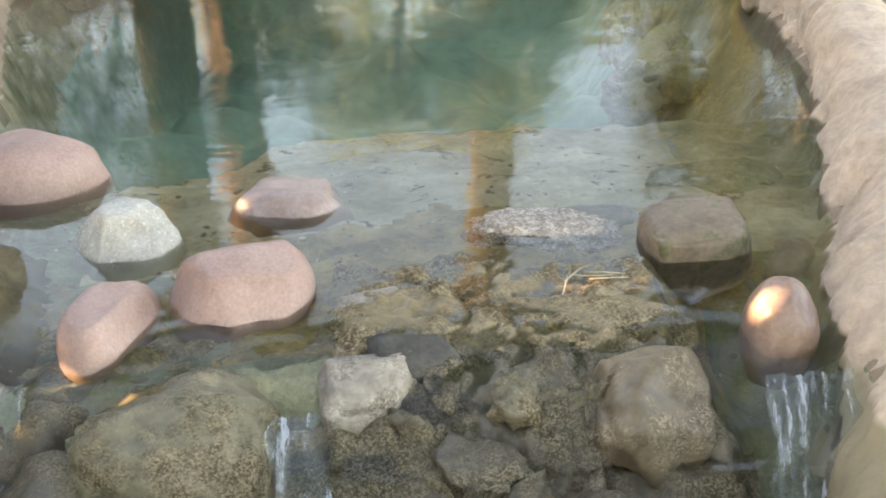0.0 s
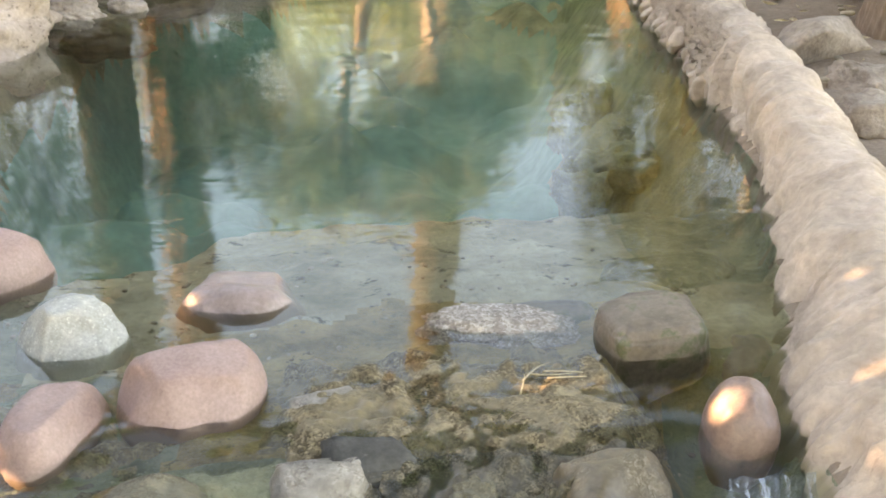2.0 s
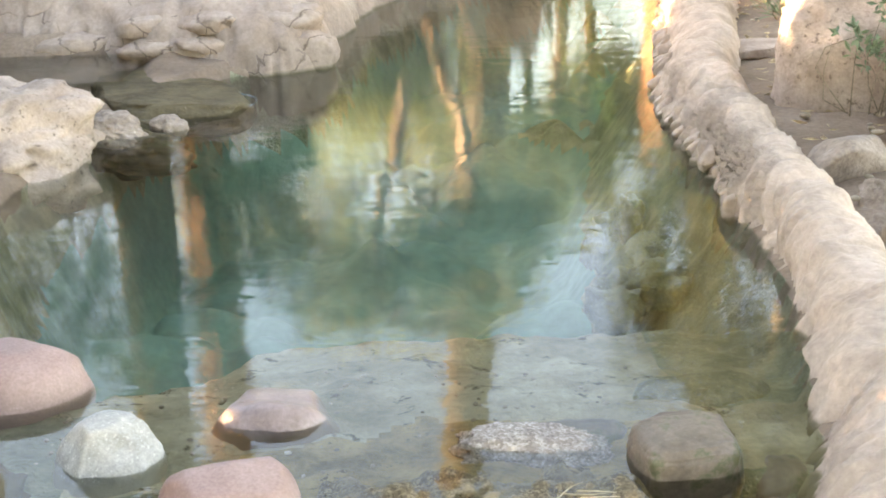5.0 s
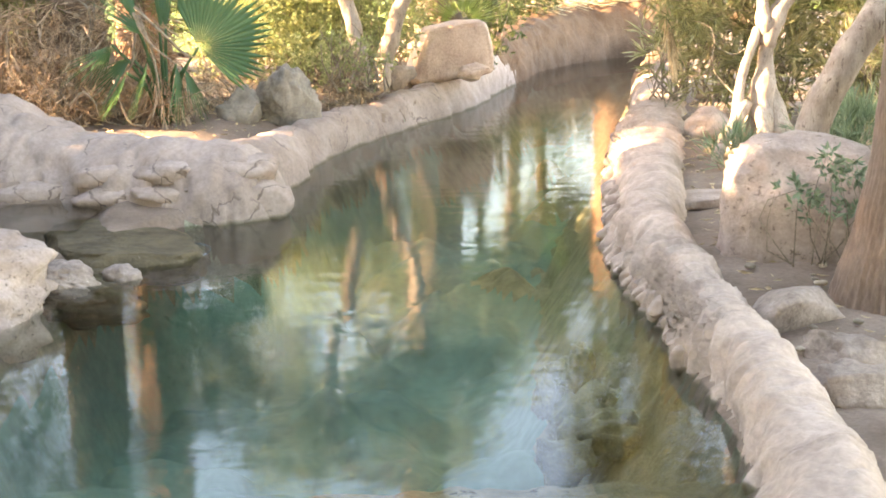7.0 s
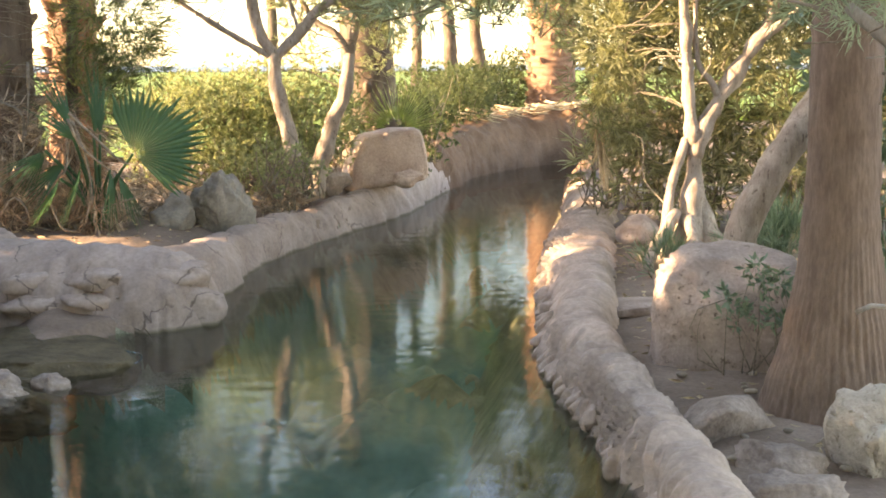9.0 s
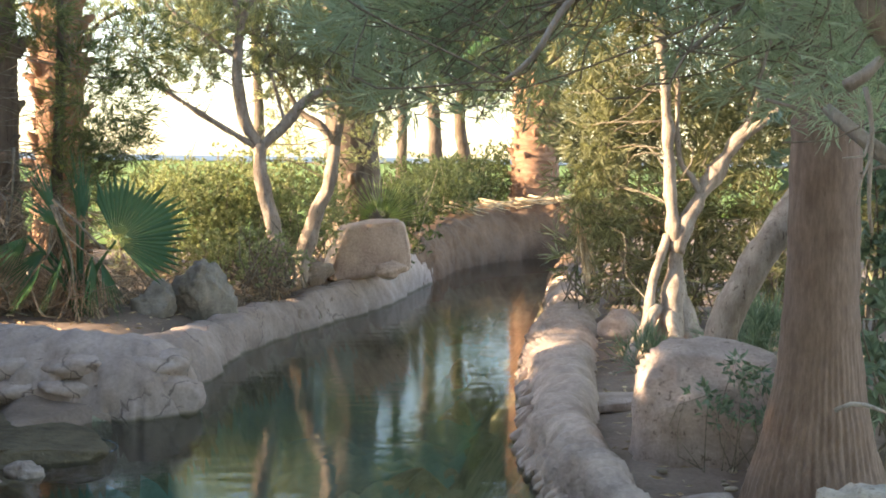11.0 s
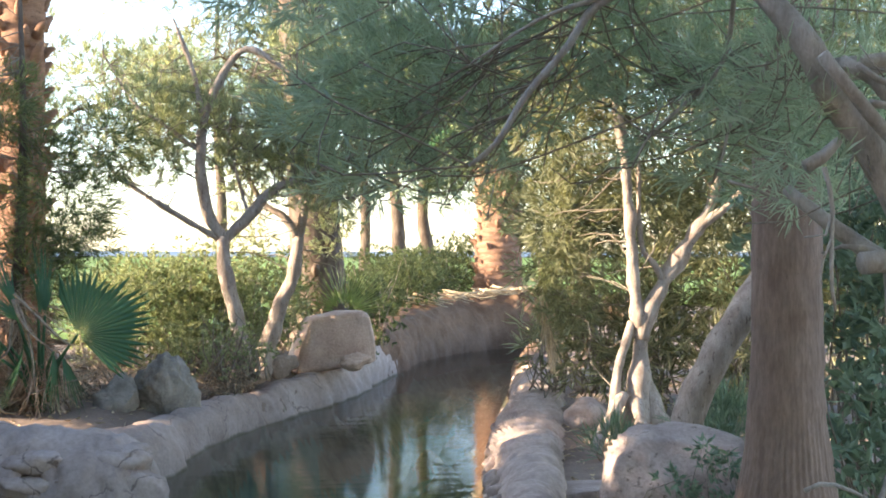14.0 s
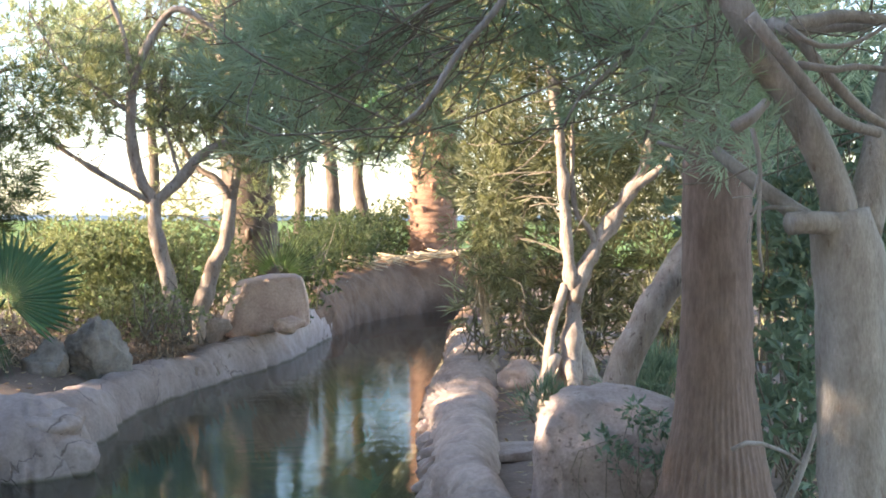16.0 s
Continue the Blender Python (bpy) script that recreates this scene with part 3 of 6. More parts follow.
def height(x, y):
    d = inside_by(x, y)
    p = np.column_stack([x, y, 0 * x])
    out = bank(x, y) + 0.025 * fbm(p, 1.3, 3) + 0.012 * fbm(p, 7, 9, 2)
    out = out - 0.16 * sstep(-1.35, -1.6, x) * sstep(6.55, 6.85, y) * sstep(7.95, 7.7, y)
    near = sstep(4.08, 3.88, y + 0.05 * vnoise(p, 3, 5) + 0.05 * sstep(0.3, -0.4, x) + 0.60 * sstep(-0.35, -1.0, x))
    deep = -0.95 - 0.1 * fbm(p, 0.9, 4) + 0.30 * np.abs(fbm(p, 1.5, 14, 3)) + 0.35 * sstep(0.0, 1.0, x - np.interp(y, [3, 9, 14], [0.1, 0.6, 1.6])) * (0.4 + np.abs(fbm(p, 2.6, 15, 2)))
    shelf = -0.035 - 0.014 * fbm(p, 3, 6) - 0.012 * fbm(p, 14, 16, 2) - 0.13 * sstep(3.0, 3.8, y)
    dam = -0.035 - 0.02 * fbm(p, 6, 7) + (0.015 + 0.012 * fbm(p, 19, 17, 2)) * sstep(-0.30, -0.14, x) * sstep(0.58, 0.46, x)
    dam = dam - 0.05 * sstep(-0.24, -0.12, x) * sstep(0.6, 0.5, x) * sstep(2.5, 2.4, y)
    bed = shelf + (dam - shelf) * sstep(2.80, 2.62, y + 0.05 * vnoise(p, 7, 18))
    bed = bed - 0.24 * np.exp(-((x - 0.68) / 0.12) ** 2) * sstep(2.72, 2.58, y)
    lower = -0.42 + 0.04 * fbm(p, 5, 8)
    bed = bed + (lower - bed) * sstep(2.22, 1.92, y + 0.06 * vnoise(p, 5, 2))
    bed = deep + (bed - deep) * near
    wall = np.clip(d, 0, 1) * np.where(x > 0.3, 1.5, 2.4) * np.where(y < 2.2, 4.0, 1.0) + 0.02
    inner = np.maximum(bed, -wall - 0.06 * np.abs(fbm(p, 3.2, 11, 3)))
    return np.where(d > 0, inner, out * (0.5 * sstep(0, 0.06, -d) + 0.5 * sstep(0.12, 0.75, -d)))


def spaced(parts):
    return np.unique(np.concatenate([np.arange(a, b, s) for a, b, s in parts] + [[parts[-1][1]]]).round(4))


gx = np.unique(np.r_[-np.geomspace(6, 900, 26), spaced([(-6, -2.2, 0.2), (-2.2, 1.6, 0.03), (1.6, 4.9, 0.06), (4.9, 8, 0.2)]), np.geomspace(8.5, 900, 26)])
gy = np.unique(np.r_[-np.geomspace(1.5, 900, 22), spaced([(-1, 0.6, 0.2), (0.6, 5.2, 0.03), (5.2, 10, 0.06), (10, 21, 0.12)]), np.geomspace(21.3, 1500, 34)])


def sheet(xs, ys, zf):
    x, y = np.meshgrid(xs, ys)
    v = np.column_stack([x.ravel(), y.ravel(), zf(x.ravel(), y.ravel())])
    n = len(xs)
    i, j = np.meshgrid(np.arange(len(ys) - 1), np.arange(n - 1), indexing="ij")
    k = (i * n + j).ravel()
    return v, np.stack([k, k + 1, k + n + 1, k + n], -1)


def build_ground():
    v, f = sheet(gx, gy, height)
    ob = part("ground", v, f, M["soil"])
    tagged(ob, "dry brown soil with fallen leaves and litter", "ground", kind="structure")
    me = ob.data
    for k in ("bed", "shelf", "algae", "gold_algae"):
        me.materials.append(M[k])
    c = v[f].mean(1)
    d = inside_by(c[:, 0], c[:, 1])
    nz = vnoise(c, 4, 3)
    idx = np.zeros(len(f), np.int32)
    idx[d > 0.0] = 1
    idx[(d > 0) & (c[:, 1] < 4.05 + 0.05 * nz) & (c[:, 2] > -0.26 + 0.04 * nz)] = 2
    idx[(d > 0) & (c[:, 2] > -0.62) & (c[:, 1] > 3.05 + 0.15 * nz) & (c[:, 0] > 0.73 + 0.07 * nz)] = 3
    idx[(d > 0) & (c[:, 1] < 2.72 + 0.06 * nz)] = 3
    idx[(d > 0) & (c[:, 1] < 3.15 + 0.1 * nz) & (c[:, 0] < -0.78 + 0.08 * nz)] = 3
    idx[(d > 0) & (c[:, 1] > 2.3) & (c[:, 1] < 2.95 + 0.12 * nz) & (c[:, 0] > -0.42 + 0.1 * nz) & (c[:, 0] < 0.62)] = 4
    idx[(d > 0) & (d < 0.13 + 0.03 * nz) & (c[:, 1] > 4.05)] = 3
    me.polygons.foreach_set("material_index", idx)
    # lawn beyond the trees, and the sea behind it
    lx, ly = np.unique(np.r_[-np.geomspace(3, 160, 20), np.linspace(-3, 9, 60), np.geomspace(9.5, 160, 20)]), np.geomspace(14.5, 210, 90)

    def lawn_z(x, y):
        p = np.column_stack([x, y, 0 * x])
        edge = np.maximum(y - 24.0, np.interp(y, [14, 17, 20, 24], [-0.6, 0.6, 1.2, 2.0]) - x)
        return bank(x, y) + 0.06 + 0.03 * vnoise(p, 0.7, 3) - 1.5 * sstep(0.4, -0.2, edge + 0.3 * vnoise(p, 1.1, 5))
    v, f = sheet(lx, ly, lawn_z)
    tagged(part("lawn", v, f, M["lawn"]), "bright green mown lawn in low sun", "lawn", kind="structure")
    v, f = sheet(np.linspace(-1500, 1500, 12), np.geomspace(205, 3500, 12), lambda x, y: 0 * x + 0.62)
    tagged(part("sea", v, f, M["sea"]), "dark blue strip of sea at the horizon", "sea", kind="structure")


def build_water():
    def lip(x, y):
        p = np.column_stack([x, y, 0 * x])
        return -0.13 * sstep(2.46, 2.04, y + 0.07 * vnoise(p, 5, 4) + 0.03 * vnoise(p, 14, 6)) ** 2 + 0.002 * sstep(2.7, 2.4, y) * fbm(p, 22, 8, 2)
    v, f = sheet(spaced([(-3.2, -1.3, 0.2), (-1.3, 1.1, 0.015), (1.1, 6, 0.2)]), spaced([(2.02, 2.75, 0.012), (2.75, 20.8, 0.2)]), lip)
    ob = part("water", v, f, M["water"])
    ob.visible_shadow = False
    tagged(ob, "clear still green pond water with soft ripples", "water", kind="structure")
    v, f = sheet(np.linspace(-2, 2, 20), np.linspace(0.6, 2.05, 14), lambda x, y: 0 * x - 0.34)
    ob = part("lower_water", v, f, M["water"])
    ob.visible_shadow = False
    tagged(ob, "lower basin of water under the stone weir", "water", kind="structure")
    v, f = sheet(np.linspace(-4.5, -1.5, 20), np.linspace(6.95, 8.2, 12), lambda x, y: 0 * x + 0.095)
    ob = part("inlet_water", v, f, M["water"])
    ob.visible_shadow = False
    tagged(ob, "shallow inlet stream beside the plastered bank", "water", kind="structure")


def rim(name, line, label, mat, ridge=0.0, ridge_len=0.11, lump=0.03, step=0.022, seed=0, cracks=0.0, cap=0.0, calm=None):
    """A rounded cement kerb: rows of x, y, width, height above the water along its middle line; its foot goes under water."""
    p = spline(np.asarray(line, float), step)
    c, wid, hgt = p[:, :2], p[:, 2], p[:, 3]
    tan = np.gradient(c, axis=0)
    tan /= np.linalg.norm(tan, axis=1)[:, None]
    nrm = np.column_stack([tan[:, 1], -tan[:, 0]])
    s = np.r_[0, np.cumsum(np.linalg.norm(np.diff(c, axis=0), axis=1))]
    if cap:
        k = np.sqrt(np.clip(1 - (1 - np.clip(s / cap, 0, 1)) ** 2, 0, 1)) * 0.97 + 0.03
        wid, hgt = wid * k, (hgt + 0.22) * k ** 0.6 - 0.22
    u = np.linspace(-1, 1, 29)
    e = np.sign(u) * np.abs(np.sin(np.abs(u) * math.pi / 2)) ** 0.75
    top = np.clip(np.cos(u * math.pi / 2), 0, 1) ** 0.62
    off = e[None] * wid[:, None] / 2 * (1 + 0.25 * (1 - top[None]))
    z = -0.22 + (hgt[:, None] + 0.22) * top[None]
    pos = np.dstack([c[:, None, 0] + nrm[:, None, 0] * off, c[:, None, 1] + nrm[:, None, 1] * off, z])
    out = np.dstack([nrm[:, None, 0] * e[None], nrm[:, None, 1] * e[None], np.repeat(top[None] ** 2, len(c), 0)])
    q = pos.reshape(-1, 3)
    push = lump * fbm(q, 3.2, seed, 3) + 0.30 * lump * fbm(q, 11, seed + 5, 2) + 0.25 * lump * (np.abs(vnoise(q, 17, seed + 31)) - 0.4) - 0.35 * lump * sstep(0.10, 0, np.abs(vnoise(q, 5.2, seed + 32)))
    if ridge:
        skew = 0.6 * vnoise(np.column_stack([np.repeat(s, 29) * 2, np.tile(u, len(s)) * 1.3, q[:, 2] * 0]), 1, seed + 2)
        pace = np.interp(c[:, 1], [2.0, 3.5, 6.0, 9.0], [0.5, 0.7, 1.3, 1.7]) * ridge_len
        ph = np.repeat(np.cumsum(np.gradient(s) / pace), 29) + skew * 1.6 + 1.3 * np.clip(-np.tile(u, len(s)), 0, 1) + 0.3 * np.abs(np.tile(u, len(s)))
        k = np.floor(ph)
        amp = 0.35 + 0.65 * np.abs(np.sin(k * 12.9898 + seed) * 43758.5453 % 1)
        push = push + ridge * amp * np.interp(q[:, 1], [2.4, 3.4, 5.0], [0.22, 0.45, 0.9]) * ((1 - ph + k) ** 1.2 - 0.4) * (0.26 + 0.74 * sstep(0.1, -0.8, np.tile(u, len(s)))) * (0.55 + 0.6 * vnoise(np.column_stack([np.repeat(s, 29) * 1.1, 0 * q[:, 0], 0 * q[:, 0]]), 1, seed + 9))
        push = push + 0.03 * sstep(-0.3, -0.8, np.tile(u, len(s))) * fbm(q, 16, seed + 4, 2)
    if calm:  # broken lumps in place of ridges
        low = sstep(calm[1], calm[0], q[:, 1])
        chunk = np.abs(vnoise(q, 5.5, seed + 21)) + 0.5 * np.abs(vnoise(q, 12, seed + 22)) + 0.2 * vnoise(q, 34, seed + 23)
        push = push * (1 - 0.55 * low) + low * (0.04 * chunk - 0.016 - 0.015 * sstep(0.08, 0, np.abs(vnoise(q, 6.5, seed + 24))))
    if cracks:
        net = np.abs(vnoise(q, 3.1, seed + 7) + 0.4 * vnoise(q, 8, seed + 8))
        push = push - cracks * sstep(0.09, 0.0, net)
    v = q + out.reshape(-1, 3) * push[:, None]
    n = 29
    i, j = np.meshgrid(np.arange(len(c) - 1), np.arange(n - 1), indexing="ij")
    k = (i * n + j).ravel()
    f = np.stack([k, k + 1, k + n + 1, k + n], -1)
    mid = len(c) // 2
    return tagged(part(name, v, f, mat, origin=(c[mid, 0], c[mid, 1], 0)), label, "kerb", kind="structure")


def shifted(line, d, w, h0, h1):
    """A rim's middle line beside a stretch of the pool's edge."""
    a = np.array(line, float)
    t = np.gradient(a, axis=0)
    t /= np.linalg.norm(t, axis=1)[:, None]
    m = a + np.column_stack([t[:, 1], -t[:, 0]]) * d
    k = np.linspace(0, 1, len(a))
    return np.column_stack([m, np.full(len(a), w), h0 + (h1 - h0) * k])


def build_rims():
    line = shifted(RIGHT[6:18], 0.155, 0.33, 0.175, 0.27)
    wide = np.interp(line[:, 1], [3.0, 5.4, 7.5, 9.5, 14.0], [0.33, 0.34, 0.40, 0.50, 0.52])
    line[:, 0] += (wide - 0.33) / 2 + np.interp(line[:, 1], [5.0, 8.0], [0.02, 0.06])
    line[:, 2] = wide
    line = np.vstack([[(1.20, 1.45, 0.78, 0.08), (1.185, 1.85, 0.76, 0.13), (1.18, 2.2, 0.68, 0.16), (1.17, 2.5, 0.60, 0.17), (1.17, 2.78, 0.46, 0.17)], line])
    line[5, 0] += 0.01
    kerb = rim("kerb_right", line, "pale pinkish cement kerb with scaly ridges along the pond", M["rim"], 0.17, 0.085, 0.034, 0.009, 1, cap=0.25, calm=(2.2, 2.9))
    r = np.random.RandomState(12)
    edge = spline(np.array(RIGHT[9:17], float), 0.01)
    along = np.r_[0, np.cumsum(np.linalg.norm(np.diff(edge, axis=0), axis=1))]
    bits, at = [], 0.0
    while at < along[-1]:
        k = np.searchsorted(along, at)
        tx, ty = edge[min(k + 1, len(edge) - 1)] - edge[k - 1 if k else 0]
        turn = math.degrees(math.atan2(ty, tx)) - 90
        w = r.uniform(0.05, 0.085)
        bits.append(rock_shape((edge[k, 0] + r.uniform(0.0, 0.045), edge[k, 1], r.uniform(0.0, 0.07)), (r.uniform(0.12, 0.20), w * 0.8, r.uniform(0.07, 0.12)), (r.uniform(-10, 30), r.uniform(-30, -10), turn + r.uniform(15, 45)), int(at * 100), level=3,
                               square=0.55, lump=0.22, fine=0.06, facets=9, cut=(0.45, 0.85)))
        at += w * r.uniform(0.7, 1.3)
    part("scale_stones", *merged(bits), M["rim"], kerb, "jagged scaly stones along the water's edge")
    line = [(4.55, 18.4, 0.5, 0.35), (3.85, 16.6, 0.4, 0.30), (3.35, 14.9, 0.36, 0.28), (3.1, 13.9, 0.34, 0.26)]
    rim("kerb_far", line, "brown earthen kerb, coloured for shade, at the pond's far bend", M["shaded_earthwall"], 0.03, 0.14, 0.04, 0.04, 4)
    line = [(-1.25, 8.35, 0.5, 0.2), (-0.85, 8.55, 0.55, 0.30), (-0.63, 9.0, 0.48, 0.30), (-0.55, 9.6, 0.42, 0.28), (-0.22, 10.6, 0.38, 0.27), (0.33, 11.9, 0.38, 0.29), (0.92, 13.3, 0.42, 0.36), (1.55, 15.5, 0.46, 0.44), (1.75, 16.2, 0.44, 0.40)]
    rim("kerb_left", line, "smooth pinkish cement kerb along the pond's left bank", M["plaster"], 0.018, 0.19, 0.035, 0.03, 7, 0.012)
    line = [(1.42, 15.1, 0.44, 0.36), (1.62, 15.8, 0.55, 0.52), (2.1, 17.6, 0.65, 0.58), (2.7, 19.0, 0.9, 0.7), (3.35, 20.0, 1.2, 0.78), (4.2, 20.5, 1.5, 0.84), (5.2, 20.4, 1.5, 0.84), (6.6, 19.8, 1.2, 0.7)]
    rim("end_wall", line, "brown earthen wall, coloured for shade, closing the pond at its far end", M["shaded_earthwall"], 0.03, 0.3, 0.06, 0.04, 9, 0.02, cap=0.3)
    line = [(-0.42, 7.95, 0.80, 0.36), (-0.62, 7.95, 0.85, 0.38), (-1.0, 7.98, 0.85, 0.40), (-1.45, 8.15, 0.9, 0.42), (-1.9, 8.4, 1.0, 0.50), (-2.5, 8.6, 1.1, 0.72), (-3.2, 8.7, 1.2, 0.85), (-4.5, 8.8, 1.2, 0.85)]
    rim("plaster_bank", line, "massive smooth cement-plastered bank with cracked stony face", M["plaster"], 0.02, 0.35, 0.05, 0.02, 12, 0.03, cap=0.3)


# ---- rocks ----
def ball(level):
    bm = bmesh.new()
    bmesh.ops.create_icosphere(bm, subdivisions=level, radius=1.0)
    v = np.array([tuple(a.co) for a in bm.verts])
    f = np.array([[a.index for a in p.verts] for p in bm.faces])
    bm.free()
    return v, f


BALLS = {k: ball(k) for k in (2, 3, 4, 5)}


def rock_shape(at, size, turn=(0, 0, 0), seed=0, square=0.88, lump=0.15, fine=0.02, level=4, flat_top=None, facets=0, cut=(0.74, 0.95), taper=0.0, crag=0.0):
    """A worn stone: a rounded box with bulges, chipped facets, creases and fine relief."""
    v, f = BALLS[level]
    v = np.sign(v) * np.abs(v) ** square
    v = v / np.maximum(np.linalg.norm(v, axis=1)[:, None] ** 0.35, 1e-6)
    r = np.random.RandomState(seed + 100)
    for _ in range(facets):
        n = r.normal(size=3)
        n /= np.linalg.norm(n)
        d = v @ n - r.uniform(*cut)
        v = v - np.where(d > 0, d * 0.9, 0)[:, None] * n
    q = v + seed * 3.7
    v = v * (1 + lump * fbm(q, 1.1, seed, 2) + fine * fbm(q, 5, seed + 3, 3))[:, None]
    if crag:
        v = v * (1 + crag * (np.abs(fbm(q, 2.1, seed + 6, 3)) - 0.35) - 0.5 * crag * sstep(0.10, 0.0, np.abs(vnoise(q, 3.1, seed + 9))))[:, None]
    if flat_top is not None:
        v[:, 2] = np.where(v[:, 2] > flat_top, flat_top + (v[:, 2] - flat_top) * 0.2, v[:, 2])
    if taper:
        v[:, :2] *= (1 - taper * v[:, 2:])
        v[:, 0] += taper * 0.8 * v[:, 2]
    v = v * (np.array(size) / 2)
    m = np.array(Euler([radians(a) for a in turn]).to_matrix())
    return v @ m.T + np.array(at), f


def rock(at, size, mat, label, turn=(0, 0, 0), seed=0, name="rock", group="", **kw):
    v, f = rock_shape(at, size, turn, seed, **kw)
    return tagged(part(name, v, f, M[mat], origin=at), label, name, group)


def build_near_stones():
    rock((-1.05, 3.26, -0.03), (0.40, 0.36, 0.32), "pink", "large smooth pink granite cobble at the water's edge", (0, 0, 20), 1, "cobble", lump=0.1, fine=0.01, level=5, facets=3)
    rock((-0.73, 2.83, -0.03), (0.25, 0.25, 0.28), "pale", "speckled pale grey-green granite cobble half in water", (0, 5, 10), 2, "cobble", lump=0.14, fine=0.03, level=5, facets=4)
    rock((-0.42, 2.55, -0.02), (0.33, 0.28, 0.31), "pink", "smooth flat-topped pink granite cobble", (14, 4, 14), 3, "cobble", lump=0.10, fine=0.012, flat_top=0.78, level=5, facets=9, cut=(0.72, 0.95))
    rock((-0.685, 2.43, -0.02), (0.18, 0.32, 0.22), "pink", "oval pink granite cobble standing in the stream", (-4, 0, -17), 4, "cobble", lump=0.12, fine=0.014, level=5, facets=6, cut=(0.76, 0.97))
    rock((-0.35, 3.06, -0.076), (0.33, 0.27, 0.25), "purple", "purplish stone just breaking the water with a sunlit patch", (0, 0, -10), 5, "cobble", lump=0.14, fine=0.02, level=5, facets=5)
    rock((0.26, 2.85, -0.035), (0.38, 0.18, 0.09), "pebbly", "flat pale pebbly slab awash", (0, 2, -4), 6, "slab", lump=0.22, fine=0.12, level=5)
    rock((0.38, 2.93, -0.05), (0.26, 0.16, 0.09), "wetbrown", "submerged flat brown stone", (0, 0, 10), 26, "slab", lump=0.12, fine=0.06)
    rock((0.605, 2.73, -0.03), (0.25, 0.22, 0.23), "wetbrown", "wet blocky grey-brown stone with a green film", (5, -3, 8), 7, "cobble", square=0.26, lump=0.07, fine=0.02, facets=5, cut=(0.85, 1.05), level=5, crag=0.04)
    rock((0.74, 3.18, -0.095), (0.36, 0.25, 0.17), "algae", "olive-green stone under the water", (0, 0, 12), 8, "cobble", square=0.6, lump=0.12, fine=0.03)
    rock((0.83, 2.76, -0.11), (0.17, 0.26, 0.17), "wetbrown", "brown stone under the water beside the kerb", (0, 0, -8), 27, "cobble", lump=0.14, fine=0.04, facets=5)
    rock((0.705, 2.325, -0.018), (0.15, 0.18, 0.23), "redstone", "wet red-brown cobble with a sunlit top", (0, 8, 4), 9, "cobble", lump=0.08, fine=0.016, facets=6, level=5)
    rock((-0.52, 2.12, -0.14), (0.45, 0.34, 0.32), "crust", "rounded boulder crusted with dry algae in the weir", (0, 0, -4), 10, "boulder", lump=0.12, fine=0.05, square=0.62, level=5, facets=7, crag=0.05)
    rock((-0.74, 2.02, -0.18), (0.22, 0.24, 0.24), "darkcrust", "small crusted boulder beside the weir", (0, 0, 20), 11, "boulder", lump=0.14, fine=0.05, facets=5)
    rock((-0.135, 2.21, -0.085), (0.20, 0.17, 0.19), "whitestone", "blocky whitish stone with a broken face", (14, 0, 6), 12, "block", square=0.2, lump=0.07, fine=0.03, facets=6, cut=(0.8, 1.0), level=5, crag=0.1)
    rock((-0.05, 2.315, -0.072), (0.20, 0.17, 0.20), "wetgrey", "dark wet grey block behind the whitish stone", (18, 0, 15), 13, "block", square=0.2, lump=0.08, fine=0.04, facets=5, cut=(0.75, 1.0), level=5, crag=0.08)
    rock((-0.13, 2.49, -0.068), (0.20, 0.20, 0.17), "whitestone", "pale block just under the water", (0, 0, 10), 14, "block", square=0.5, lump=0.12, fine=0.04, facets=6, level=5)
    rock((0.405, 2.16, -0.13), (0.31, 0.28, 0.31), "limecrust", "rounded boulder with a pale dry crust in the weir", (0, 0, 15), 15, "boulder", lump=0.16, fine=0.04, square=0.7, level=5, facets=9, cut=(0.66, 0.95), crag=0.06)
    rock((0.30, 2.42, -0.083), (0.50, 0.30, 0.19), "ledge", "flat algae-brown ledge stone", (4, 0, -6), 16, "slab", crag=0.07, lump=0.12, fine=0.04, level=5, facets=6)
    rock((0.10, 2.58, -0.098), (0.56, 0.32, 0.18), "gold_algae", "broad golden-brown ledge stone awash", (0, 0, 5), 17, "slab", crag=0.05, lump=0.12, fine=0.03, level=5, facets=5)
    r = np.random.RandomState(9)
    for k in range(14):
        y = 3.35 + 0.22 * k + r.uniform(-0.08, 0.08)
        x = float(np.interp(y, [q[1] for q in RIGHT], [q[0] for q in RIGHT])) - r.uniform(0.10, 0.50)
        w = r.uniform(0.14, 0.32)
        rock((x, y, -0.26 - r.uniform(0, 0.25)), (w, w * r.uniform(0.7, 1.1), 0.20), "algae", "mossy olive stone under the water beside the kerb", (0, r.uniform(10, 30), r.uniform(0, 180)), 130 + k,
             "sunken_stone", "mossy stones under water", lump=0.25, fine=0.12, level=4, facets=10, cut=(0.55, 0.9), crag=0.3)
    bits = []
    for k in range(220):
        x, y = r.uniform(-0.95, 0.78), 2.5 + 1.1 * r.uniform() ** 1.5
        e = r.uniform(0.005, 0.015)
        bits.append(rock_shape((x, y, float(height(np.array([x]), np.array([y]))[0]) + 0.15 * e), (e * 1.4, e, e * 0.7), (0, 0, r.uniform(0, 180)), k, level=2, lump=0.25))
    v, f = merged(bits)
    tagged(part("gravel", v, f, M["gravel"]), "small brown pebbles lying on the silty shelf", "gravel", kind="stuff")

